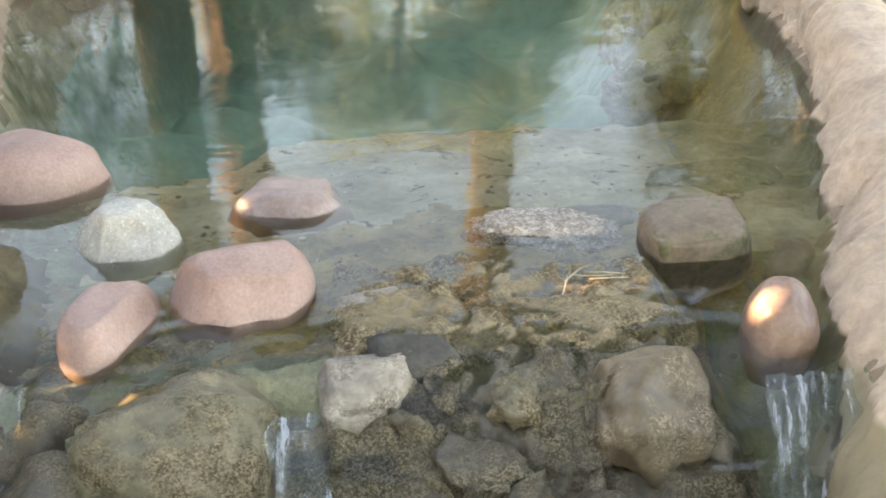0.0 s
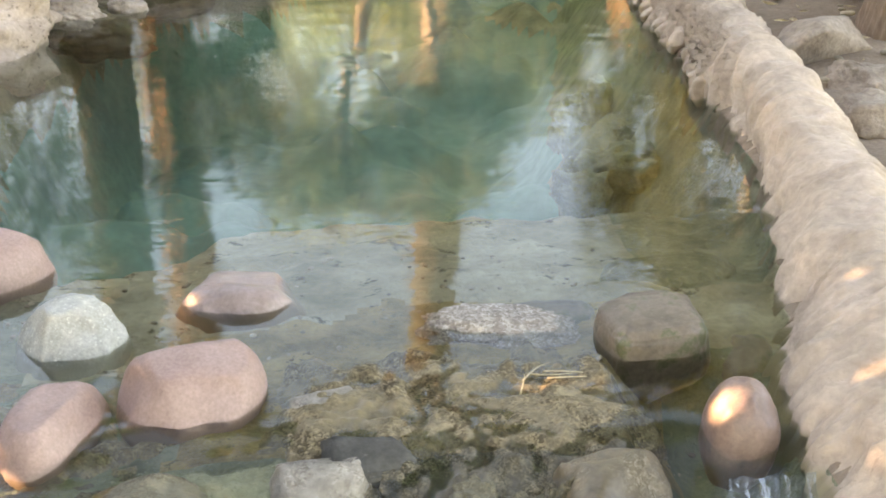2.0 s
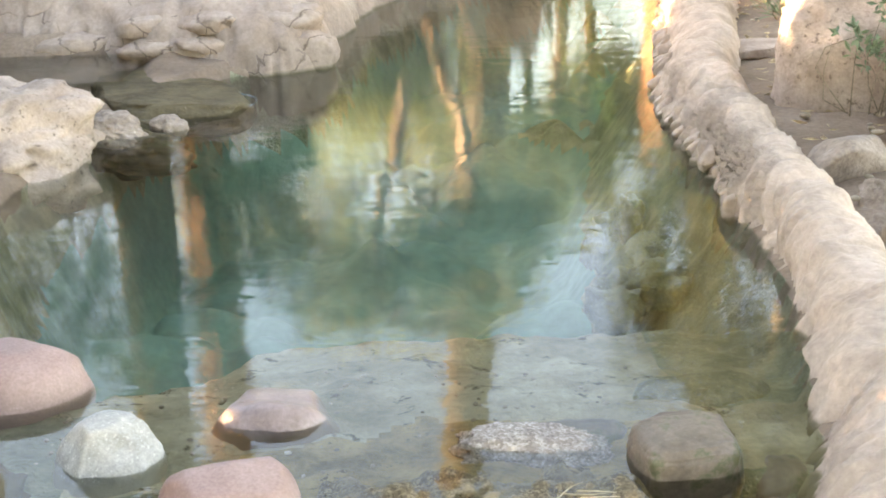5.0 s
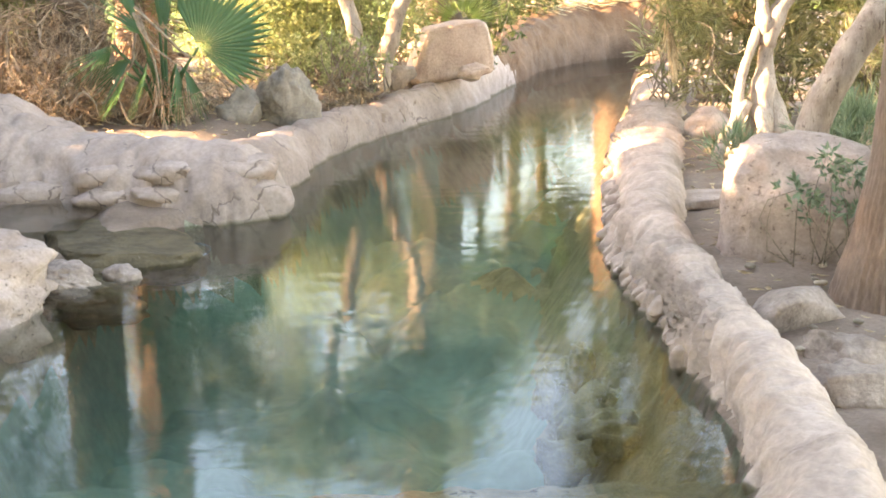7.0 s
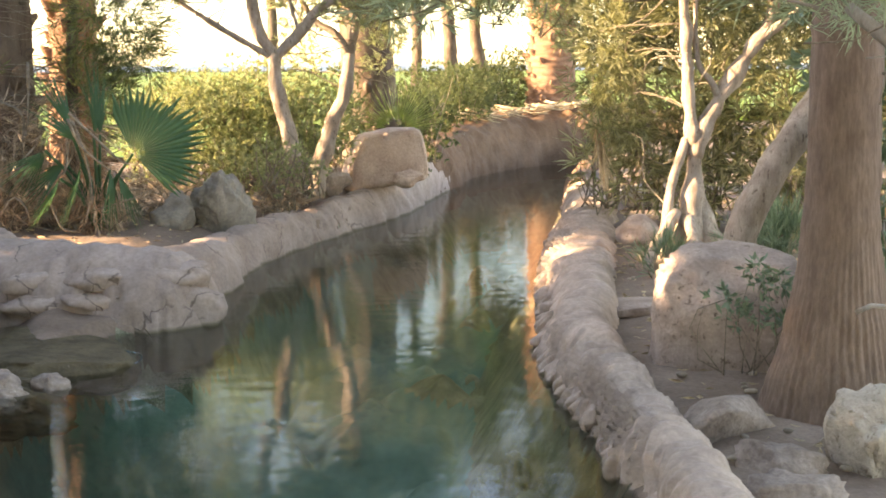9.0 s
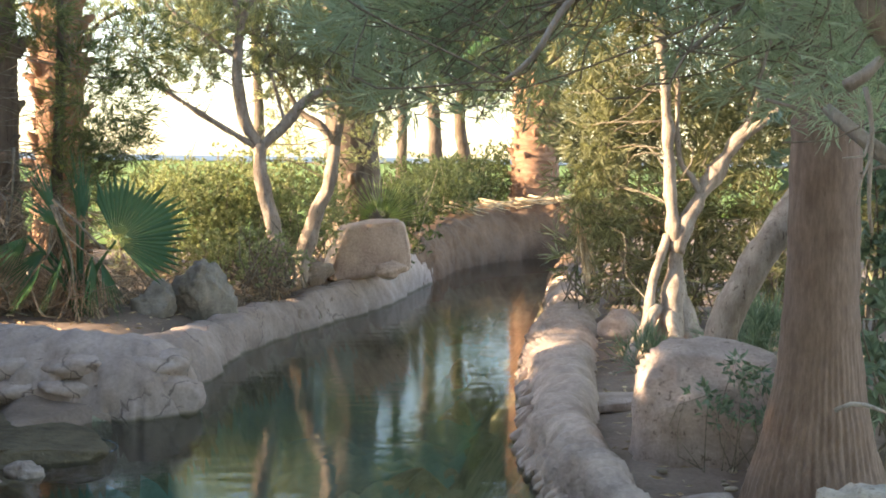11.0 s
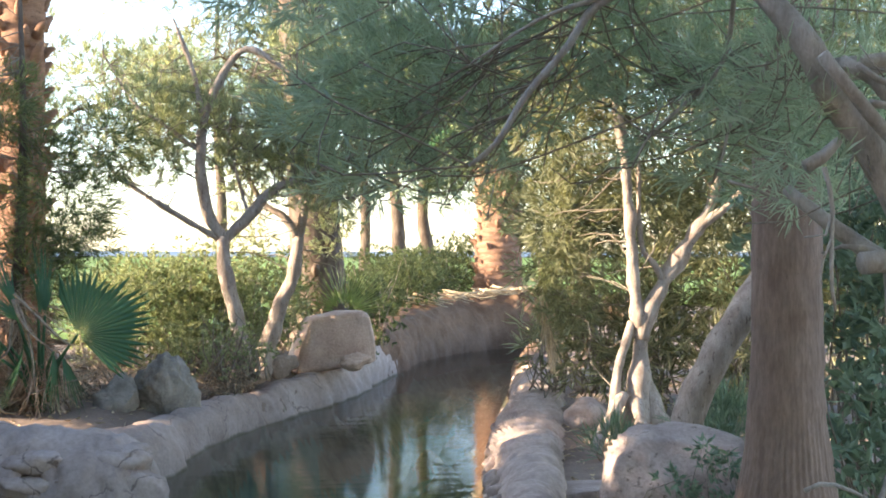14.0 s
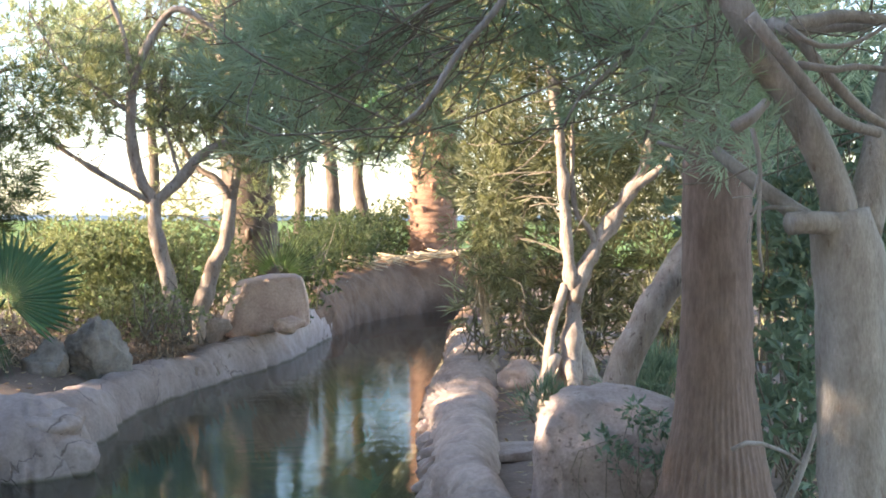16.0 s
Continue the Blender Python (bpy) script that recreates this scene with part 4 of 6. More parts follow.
    def crag(x, y):
        p = np.column_stack([x, y, 0 * x])
        z = -0.05 - 0.32 * sstep(2.20, 1.80, y + 0.05 * vnoise(p, 6, 3))
        calm = 1 - 0.45 * sstep(2.2, 2.42, y)
        z = z + calm * (0.045 * np.abs(fbm(p, 7, 21, 4)) - 0.018 * sstep(0.12, 0.0, np.abs(vnoise(p, 8, 23))) + 0.012 * fbm(p, 40, 22, 2))
        return z - 0.12 * sstep(0.08, 0.0, np.minimum(x + 1.05, 0.62 - x)) - 0.16 * sstep(0.46, 0.60, x) * sstep(2.1, 2.3, y) - 0.10 * sstep(2.66, 2.86, y + 0.07 * vnoise(p, 7, 18)) - 0.05 * sstep(0.03, 0.0, np.abs(x + 0.27) - 0.05) * sstep(2.4, 2.2, y) \
            + 0.040 * sstep(-0.30, -0.14, x) * sstep(0.60, 0.48, x) * sstep(2.1, 2.35, y) + 0.014 * sstep(2.3, 2.4, y) * np.abs(fbm(p, 22, 25, 3))
    v, f = sheet(np.arange(-1.05, 0.63, 0.009), np.arange(1.70, 2.90, 0.009), crag)
    weir = part("weir", v, f, M["darkcrust"])
    weir.data.materials.append(M["ledge"])
    mid = v[f].mean(1)
    weir.data.polygons.foreach_set("material_index", (mid[:, 1] > 2.30 + 0.06 * vnoise(mid, 6, 3)).astype(np.int32))
    tagged(weir, "rough stone weir crusted with algae", "weir", kind="structure")
    r = np.random.RandomState(4)
    for k in range(26):
        x, y = r.uniform(-0.04, 0.32), r.uniform(1.86, 2.38)
        z = -0.07 - 0.45 * max(0, 2.15 - y) + r.uniform(-0.02, 0.02)
        rock((x, y, z - 0.015), tuple(r.uniform(0.07, 0.20, 3) * (1, 1, 0.75)), ("crust", "darkcrust", "darkcrust", "limecrust")[k % 4], "small rough stone crusted with algae in the weir", tuple(r.uniform(0, 90, 3)), 30 + k,
             "weir_stone", "stones of the weir", lump=0.3, fine=0.18, level=4, facets=12, cut=(0.42, 0.85), crag=0.2)
    # the sloping rock mass beside the spillway
    rock((1.22, 2.02, 0.02), (0.5, 0.5, 0.30), "rim", "warm weathered rock on the bank with mossy patches", (0, -6, -8), 63, "rock_bank", lump=0.2, fine=0.07, level=5, facets=8)
    rock((0.97, 1.88, -0.14), (0.34, 0.44, 0.40), "algae", "mossy rock at the spillway's foot", (0, 0, 0), 61, "rock_bank", lump=0.2, fine=0.09, level=5, facets=7)
    rock((0.83, 2.20, -0.12), (0.12, 0.22, 0.20), "algae", "small mossy stone wedged at the spillway", (0, 0, 10), 64, "rock", lump=0.2, fine=0.08, level=4, facets=7)
    rock((-1.02, 2.55, -0.05), (0.46, 0.80, 0.20), "moss", "dark algae-covered bank stone", (0, 6, 8), 62, "rock_bank", lump=0.2, fine=0.09, level=5, facets=7, crag=0.12)


def build_left_rocks():
    rock((-1.80, 5.72, 0.06), (1.0, 1.05, 0.54), "boulder", "big pale rough rock overhanging the water", (0, 6, -24), 70, "rock_bank", lump=0.2, fine=0.07, level=5, facets=8, crag=0.22)
    rock((-1.95, 4.3, 0.0), (0.95, 1.6, 0.42), "boulder", "low pale rock bank along the pond", (0, 4, 8), 71, "rock_bank", lump=0.2, fine=0.07, level=5, facets=8, crag=0.2)
    rock((-1.38, 6.14, -0.01), (0.46, 0.30, 0.20), "greyrock", "rough pinkish ledge stone at the inlet", (0, 8, -14), 72, "ledge_stone", lump=0.25, fine=0.08, level=5, facets=10, cut=(0.5, 0.85), crag=0.25)
    rock((-1.15, 6.25, -0.02), (0.22, 0.20, 0.16), "greyrock", "small rough stone at the inlet's lip", (0, 0, 20), 78, "ledge_stone", lump=0.25, fine=0.09, facets=10, cut=(0.5, 0.85), crag=0.2)
    rock((-1.28, 6.16, -0.09), (0.62, 0.36, 0.22), "moss", "dark wet stone under the inlet's lip", (0, 0, -8), 79, "ledge_stone", lump=0.2, fine=0.06, level=5, facets=8, crag=0.2)
    rock((-1.27, 6.98, -0.02), (0.76, 1.10, 0.28), "moss", "wet mossy ledge where the inlet spills over", (0, 4, 20), 73, "ledge_stone", lump=0.12, fine=0.05, flat_top=0.5, level=5, square=0.6, facets=5)
    rock((-1.30, 6.40, -0.03), (0.36, 0.26, 0.15), "moss", "low mossy step below the ledge", (0, 4, 10), 74, "ledge_stone", lump=0.2, fine=0.06, flat_top=0.5, level=5, facets=7, crag=0.15)
    group = "stones set in the bank's face"
    for k, (at, size, turn, lab) in enumerate((
            ((-0.68, 7.74, 0.09), (0.60, 0.46, 0.30), 10, "broad corner stone of the bank"), ((-0.72, 7.76, 0.26), (0.50, 0.40, 0.18), -8, "flat capping stone on the bank's corner"),
            ((-1.12, 7.70, 0.27), (0.40, 0.36, 0.14), -4, "flat stone high in the bank's face"), ((-1.10, 7.66, 0.15), (0.46, 0.36, 0.13), 5, "cracked stone in the middle of the bank's face"),
            ((-1.14, 7.62, 0.05), (0.52, 0.36, 0.12), 2, "rough stone low in the bank's face"), ((-1.48, 7.72, 0.12), (0.44, 0.36, 0.16), -6, "low shelf stone at the bank's foot"),
            ((-1.50, 7.80, 0.24), (0.40, 0.34, 0.16), 6, "worn stone merging into the plaster"), ((-1.95, 7.90, 0.12), (0.5, 0.34, 0.2), 10, "weathered stone at the bank's foot"))):
        rock((at[0], at[1] + 0.07, at[2]), size, "plaster", lab, (0, 0, turn), 110 + k, "bank_stone", group, lump=0.12, fine=0.025, square=0.5, level=4, facets=6, cut=(0.74, 0.98), crag=0.09)


def build_back_rocks():
    rock((-0.55, 10.3, 0.40), (0.48, 0.38, 0.60), "shaderock", "upright grey rough broken rock on the bank", (0, 0, 12), 80, "rock", lump=0.2, fine=0.06, level=5, facets=11, cut=(0.5, 0.8), crag=0.2)
    rock((-0.87, 10.25, 0.34), (0.46, 0.36, 0.36), "shaderock", "low grey broken rock with a sunlit edge", (0, 0, -10), 81, "rock", lump=0.2, fine=0.06, facets=11, cut=(0.5, 0.8), crag=0.2)
    rock((0.93, 12.95, 0.60), (0.82, 0.60, 0.58), "redblock", "large square-cut reddish boulder with sunlit top", (0, -7, 8), 82, "boulder", square=0.14, lump=0.04, fine=0.025, level=5, facets=2, cut=(1.1, 1.3), taper=0.20, crag=0.03)
    rock((1.10, 12.55, 0.41), (0.28, 0.20, 0.18), "redblock", "small sunlit stone before the reddish boulder", (0, 0, 20), 83, "rock", lump=0.2, fine=0.06, facets=10, cut=(0.5, 0.85), crag=0.2)
    rock((0.38, 12.35, 0.42), (0.40, 0.3, 0.26), "greyrock", "grey rock on the kerb by a tree foot", (0, 0, 30), 84, "rock", lump=0.2, fine=0.05, facets=11, cut=(0.5, 0.8))
    rock((0.05, 11.75, 0.36), (0.42, 0.3, 0.16), "boulder", "flat stone lying along the kerb", (0, 0, 40), 85, "rock", lump=0.2, fine=0.05)
    rock((1.3, 13.4, 0.5), (0.3, 0.26, 0.24), "greyrock", "dark stone beside the reddish boulder", (0, 0, 0), 87, "rock", lump=0.2, fine=0.05, facets=11, cut=(0.5, 0.8))
    rock((2.23, 6.22, 0.17), (1.04, 0.86, 0.86), "boulder", "large rounded granite boulder by the path", (0, 4, -8), 90, "boulder", square=0.48, lump=0.1, fine=0.03, level=5, facets=6, cut=(0.74, 0.95), crag=0.06)
    rock((2.18, 4.45, 0.10), (0.52, 0.46, 0.42), "pitted", "pitted pale limestone rock", (0, 0, 20), 91, "rock", square=0.55, lump=0.14, fine=0.06, level=5, facets=8, cut=(0.66, 0.92), crag=0.16)
    rock((1.69, 4.98, 0.07), (0.44, 0.46, 0.27), "greyrock", "small brownish rock behind the kerb", (0, 0, 25), 92, "rock", square=0.5, lump=0.12, fine=0.05, facets=11, cut=(0.5, 0.8))
    rock((1.78, 4.45, 0.05), (0.38, 0.30, 0.26), "greyrock", "broken grey rock behind the kerb", (0, 0, -20), 93, "rock", lump=0.2, fine=0.06, facets=11, cut=(0.5, 0.8), crag=0.2)
    rock((1.64, 4.05, 0.05), (0.34, 0.26, 0.24), "greyrock", "small broken rock behind the kerb", (0, 0, 10), 94, "rock", lump=0.2, fine=0.06, facets=11, cut=(0.5, 0.8), crag=0.2)
    rock((1.72, 3.7, 0.06), (0.25, 0.22, 0.18), "pitted", "pale stone behind the kerb", (0, 0, 50), 95, "rock", lump=0.2, fine=0.06, facets=8, cut=(0.6, 0.9), crag=0.16)
    rock((1.98, 7.35, 0.09), (0.55, 0.4, 0.12), "boulder", "low step stone on the path", (0, 0, 12), 96, "rock", lump=0.14, fine=0.05, facets=10, square=0.5, crag=0.15, flat_top=0.6)
    rock((2.66, 9.9, 0.20), (0.34, 0.3, 0.26), "boulder", "rounded stone behind the kerb", (0, 0, 0), 97, "rock", lump=0.15, fine=0.03)
    rock((2.80, 8.6, 0.17), (0.5, 0.36, 0.3), "greyrock", "grey rock at a tree's foot", (0, 0, 15), 98, "rock", lump=0.2, fine=0.06, facets=11, cut=(0.5, 0.8), crag=0.2)
    rock((3.36, 12.4, 0.36), (0.34, 0.28, 0.26), "boulder", "sunlit pale stone near the far kerb", (0, 0, 0), 99, "rock", lump=0.2, fine=0.04)
    rock((3.12, 11.8, 0.31), (0.24, 0.2, 0.2), "pale", "small whitish stone near the far kerb", (0, 0, 0), 100, "rock", lump=0.2, fine=0.04)
    r = np.random.RandomState(8)
    bits = []
    for k in range(70):
        y = r.uniform(3.3, 9.0)
        x = np.interp(y, [3, 6, 9], [1.35, 1.5, 2.1]) + r.uniform(0.02, 1.0)
        s = r.uniform(0.015, 0.05)
        bits.append(rock_shape((x, y, float(bank(np.array([x]), np.array([y]))[0]) + 0.012), (s * 1.3, s, s * 0.6), (0, 0, r.uniform(0, 180)), k, level=2, lump=0.2))
    v, f = merged(bits)
    tagged(part("pebbles", v, f, M["gravel"]), "scattered pale pebbles on bare soil", "pebbles", kind="stuff")


# ---- plants ----
def strips(start, way, length, width, rng, bend=0.15):
    """Thin leaves, each a bent diamond of two faces, from start along way."""
    n = len(start)
    way = way / np.linalg.norm(way, axis=1)[:, None]
    side = np.cross(way, rng.normal(size=(n, 3)))
    side /= np.linalg.norm(side, axis=1)[:, None] + 1e-9
    up = np.cross(side, way)
    length, width = np.broadcast_to(length, n)[:, None], np.broadcast_to(width, n)[:, None]
    mid = start + way * length * 0.5 + up * length * bend * 0.5
    v = np.stack([start, mid + side * width / 2, start + way * length, mid - side * width / 2], 1).reshape(-1, 3)
    return v, np.arange(4 * n).reshape(-1, 4)


def in_blobs(blobs, per, rng, gap=0.0, seed=0):
    """Places spread in rounded crowns (x, y, z, radius x, y, z), denser outward, with gaps; and the way out from each one's middle."""
    ps, ws = [], []
    for b in blobs:
        c, r = np.array(b[:3]), np.array(b[3:6])
        n = max(8, int(per * r[0] * r[1] * r[2] * 4.2))
        d = rng.normal(size=(n, 3))
        d /= np.linalg.norm(d, axis=1)[:, None]
        q = d * (rng.uniform(0.05, 1, n) ** 0.5)[:, None] * (1 + 0.25 * vnoise(d * 2 + c, 1, seed))[:, None]
        p = c + q * r
        keep = vnoise(p, 2.6, seed + 1) + 0.5 * vnoise(p, 6, seed + 2) > gap - 0.6
        ps.append(p[keep])
        ws.append(q[keep])
    return np.vstack(ps), np.vstack(ws)


# spots to be sunlit, with the radius of the gap cut through the leaves
SUN_CUTS = [((-0.475, 3.0, 0.03), 0.022), ((0.645, 2.305, 0.066), 0.027), ((0.94, 2.34, 0.13), 0.019), ((0.84, 2.06, 0.10), 0.017), ((1.05, 2.7, 0.16), 0.015), ((0.34, 2.52, 0.0), 0.014), ((1.88, 6.1, 0.42), 0.05)]


def clear_of_sun_cuts(v):
    """True for leaves outside the gaps cut along the sun's way to aim its patches."""
    q4 = v.reshape(-1, 4, 3)
    keep = np.ones(len(q4), bool)
    d = np.array(sun_to)
    for at, r in SUN_CUTS:
        q = np.concatenate([q4, (q4 + np.roll(q4, 1, 1)) / 2, q4.mean(1, keepdims=True)], 1) - np.array(at)
        keep &= np.linalg.norm(q - (q @ d)[..., None] * d, axis=2).min(1) > r
    return keep


def sprays(blobs, per, rng, needles=9, length=0.14, width=0.008, spread=0.5, drift=(0, 0, 0.5), gap=0.0, seed=0, sun_cuts=False):
    p, w = in_blobs(blobs, per, rng, gap, seed)
    d = w * 0.8 + np.array(drift) + rng.normal(size=p.shape) * 0.35
    d /= np.linalg.norm(d, axis=1)[:, None]
    p, d = np.repeat(p, needles, 0), np.repeat(d, needles, 0)
    way = d + rng.normal(size=p.shape) * spread
    start = p + d * rng.uniform(-0.2, 0.35, len(p))[:, None] * length
    v, f = strips(start, way, length * rng.uniform(0.5, 1.25, len(p)), width * rng.uniform(0.7, 1.3, len(p)), rng)
    if sun_cuts:
        v = v.reshape(-1, 4, 3)[clear_of_sun_cuts(v)].reshape(-1, 3)
        f = np.arange(len(v)).reshape(-1, 4)
    return v, f


def twigs_to(blobs, wood, rng, count=14, r0=0.009):
    """Thin crooked twigs from the wood into each rounded crown."""
    out, wood = [], np.asarray(wood)
    for b in blobs:
        c, r = np.array(b[:3]), np.array(b[3:6])
        for _ in range(count):
            e = c + rng.normal(size=3) * r * 0.6
            near = wood[rng.randint(0, len(wood), 10)]
            s = near[np.argmin(np.linalg.norm(near - e, axis=1))]
            if np.linalg.norm(e - s) > 1.6:
                s = c + rng.normal(size=3) * r * 0.5
            m1, m2 = (s + (e - s) * k + rng.normal(size=3) * 0.10 * np.linalg.norm(e - s) for k in (0.35, 0.7))
            out.append(quads_of(tube([s, m1, m2, e], [r0 * rng.uniform(0.5, 1), 0.0025], 4, 0.12)))
    return merged(out)


def tree(name, base, label, limbs, blobs, bark, leaf, seed=0, per=260, group="", count=14, rough=0.12, seg=10, twig_r=0.007, **kw):
    """A tree: limbs are (places, radii), the first the trunk; blobs make its crown."""
    rng = np.random.RandomState(seed)
    t = thing(name, base, label, "tree", group)
    for k, (pts, radii) in enumerate(limbs):
        v, f = quads_of(tube(pts, radii, seg if k else seg + 6, 0.05, rough, seed + k))
        part("trunk" if k == 0 else "limb", v, f, M[bark], t)
    wood = np.vstack([spline(np.asarray(l[0], float), 0.1)[3:] for l in limbs])
    if blobs:
        if count:
            tagged(part("branchwork", *twigs_to(blobs, wood, rng, count, twig_r), M["twig"], t), kind="stuff")
        v, f = sprays(blobs, per, rng, seed=seed, **kw)
        part("crown", v, f, M[leaf], t, smooth=False)
    return t


def bush(name, base, label, blobs, leaf, seed=0, per=900, category="bush", stems=16, stem_r=0.008, **kw):
    rng = np.random.RandomState(seed)
    t = thing(name, base, label, category)
    out = []
    for b in blobs:
        for _ in range(stems):
            e = np.array(b[:3]) + rng.normal(size=3) * np.array(b[3:6]) * 0.5
            s = np.array([b[0] + rng.normal() * b[3] * 0.3, b[1] + rng.normal() * b[4] * 0.3, base[2]])
            out.append(quads_of(tube([s, (s + e) / 2 + rng.normal(size=3) * 0.06, e], [stem_r, 0.4 * stem_r], 4, 0.12)))
    tagged(part("branchwork", *merged(out), M["twig"], t), kind="stuff")
    v, f = sprays(blobs, per, rng, seed=seed, **kw)
    part("foliage", v, f, M[leaf], t, smooth=False)
    return t


def fan_leaf(at, way, normal, radius, rng, blades=30, sweep=150, split=0.58):
    """A fan palm leaf: pleated blades joined for half their length, with free tips."""
    w, n = Vector(way).normalized(), Vector(normal).normalized()
    n = (n - w * n.dot(w)).normalized()
    s = w.cross(n)
    vs, fs = [], []
    o = np.array(at)
    for k in range(blades):
        a0, a1 = (radians(-sweep + 2 * sweep * (k + q) / blades) for q in (0, 1))
        am = (a0 + a1) / 2
        ln = radius * rng.uniform(0.9, 1.08) * (1 - 0.18 * abs(am / radians(sweep)))

        def pt(a, r, lift):
            d = w * math.cos(a) + s * math.sin(a)
            return np.array(Vector(o) + d * r + n * lift)
        drop = -0.10 * ln * rng.uniform(0.3, 1.4)
        b = len(vs)
        h = 0.004
        vs += [pt(am, 0.02, 0), pt(a0, ln * split, -h), pt(am, ln * split * 1.07, h), pt(a1, ln * split, -h), pt(am + rng.normal() * 0.03, ln, drop)]
        fs += [(b, b + 1, b + 2), (b, b + 2, b + 3), (b + 1, b + 4, b + 2), (b + 2, b + 4, b + 3)]
    return np.array(vs), np.array(fs)


def fan_palm_crown(top, rng, count=16, radius=0.7, reach=0.9):
    out, stalk = [], []
    for k in range(count):
        a, e = k * 2.4 + rng.uniform(-0.3, 0.3), radians(rng.uniform(-35, 70))
        d = np.array([math.cos(a) * math.cos(e), math.sin(a) * math.cos(e), math.sin(e)])
        tip = np.array(top) + d * reach
        stalk.append(quads_of(tube([top, (np.array(top) + tip) / 2 + (0, 0, 0.08), tip], [0.02, 0.012], 5, 0.12)))
        out.append(fan_leaf(tip, d - np.array([0, 0, 0.35]), np.array([0, 0, 1.0]) + d * 0.3, radius, rng, 22, 120))
    return merged(stalk), merged(out)


def palm(at, top, r, label, bark, seed, flare=1.5, rings=0.012, ring_len=0.06, boots=0, crown=22, lean=(0, 0), crown_r=1.05, ribs=0):
    rng = np.random.RandomState(seed)
    t = thing("palm_tree", at, label, "palm tree", "palms round the pond")
    x, y, z = at
    zs = np.array([-0.1, 0.12, 0.35, 0.8, 1.6, 3.0, top - z])
    f = np.array([flare, 1 + (flare - 1) * 0.75, 1 + (flare - 1) * 0.4, 1.08, 1.0, 0.95, 0.85])
    pts = [(x + lean[0] * k / top, y + lean[1] * k / top, z + k) for k in zs]
    v, fc = quads_of(tube(pts, f * r, 160 if ribs else 28, 0.03, 0.035, seed, rings, ring_len))
    if ribs:  # upright ribs of old roots round the foot
        d = v[:, :2] - (x, y)
        h = v[:, 2] - z
        ang = np.arctan2(d[:, 1], d[:, 0])
        wave = np.abs(np.sin(ang * ribs / 2 + 1.2 * vnoise(np.column_stack([d * 9, h * 5]), 1, seed))) - 0.5
        amp = 0.016 * sstep(0.85, 0.1, h + 0.12 * vnoise(v, 5, seed)) + 0.0012
        v[:, :2] += d / (np.linalg.norm(d, axis=1)[:, None] + 1e-6) * (wave * amp)[:, None]
    trunk = part("trunk", v, fc, M[bark], t)
    if boots:
        bv, bf = quads_of(tube([(0, 0, 0), (0.06, 0, 0.09), (0.12, 0, 0.13)], [0.055, 0.045, 0.02], 5, 0.06))
        me = mesh_of("leaf_base", bv, bf, M[bark])
        for k in range(boots):
            h, a = 0.1 + (min(top - z, 5.5) - 0.1) * (k + rng.uniform(0, 1)) / boots, k * 2.4 + rng.uniform(-0.4, 0.4)
            ob = new("leaf_base", me)
            ob.parent = trunk
            w = r * (1.0 + (flare - 1) * max(0, 0.5 - h)) * 0.9
            ob.matrix_basis = pose(lean[0] * h / top + math.cos(a) * w, lean[1] * h / top + math.sin(a) * w, h, 0, rng.uniform(-15, 15), math.degrees(a)) @ Matrix.Scale(rng.uniform(0.7, 1.2), 4)
    head = (x + lean[0], y + lean[1], top)
    stalk, leaves = fan_palm_crown(head, rng, crown, crown_r, 1.1)
    part("leaf_stalks", *stalk, M["palmleaf"], t)
    part("crown", *leaves, M["palmleaf"], t, smooth=False)
    return t


def build_palms():
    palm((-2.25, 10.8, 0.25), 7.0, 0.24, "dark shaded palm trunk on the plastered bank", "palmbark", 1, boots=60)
    palm((-2.03, 13.0, 0.4), 8.3, 0.22, "palm trunk with rough leaf bases, coloured orange as in low sun", "sunlitbark", 2, boots=170)
    # dark bark puts the shade of nearby crowns into this trunk's colour
    palm((0.92, 14.5, 0.45), 9.4, 0.27, "thick palm trunk coloured dark for shade behind the reddish boulder", "darkbark", 3, boots=60, lean=(-0.6, 0.2))
    palm((4.38, 22.0, 0.5), 4.0, 0.36, "far palm trunk coloured orange as in the sun", "sunlitbark", 4, boots=110, flare=1.25, rings=0.03, ring_len=0.11, crown=10, crown_r=0.6)
    palm((2.29, 5.25, 0.05), 8.0, 0.143, "grey-brown palm trunk with furrowed bark and a flared foot", "furrowbark", 5, flare=2.25, rings=0.005, ring_len=0.035, ribs=46)


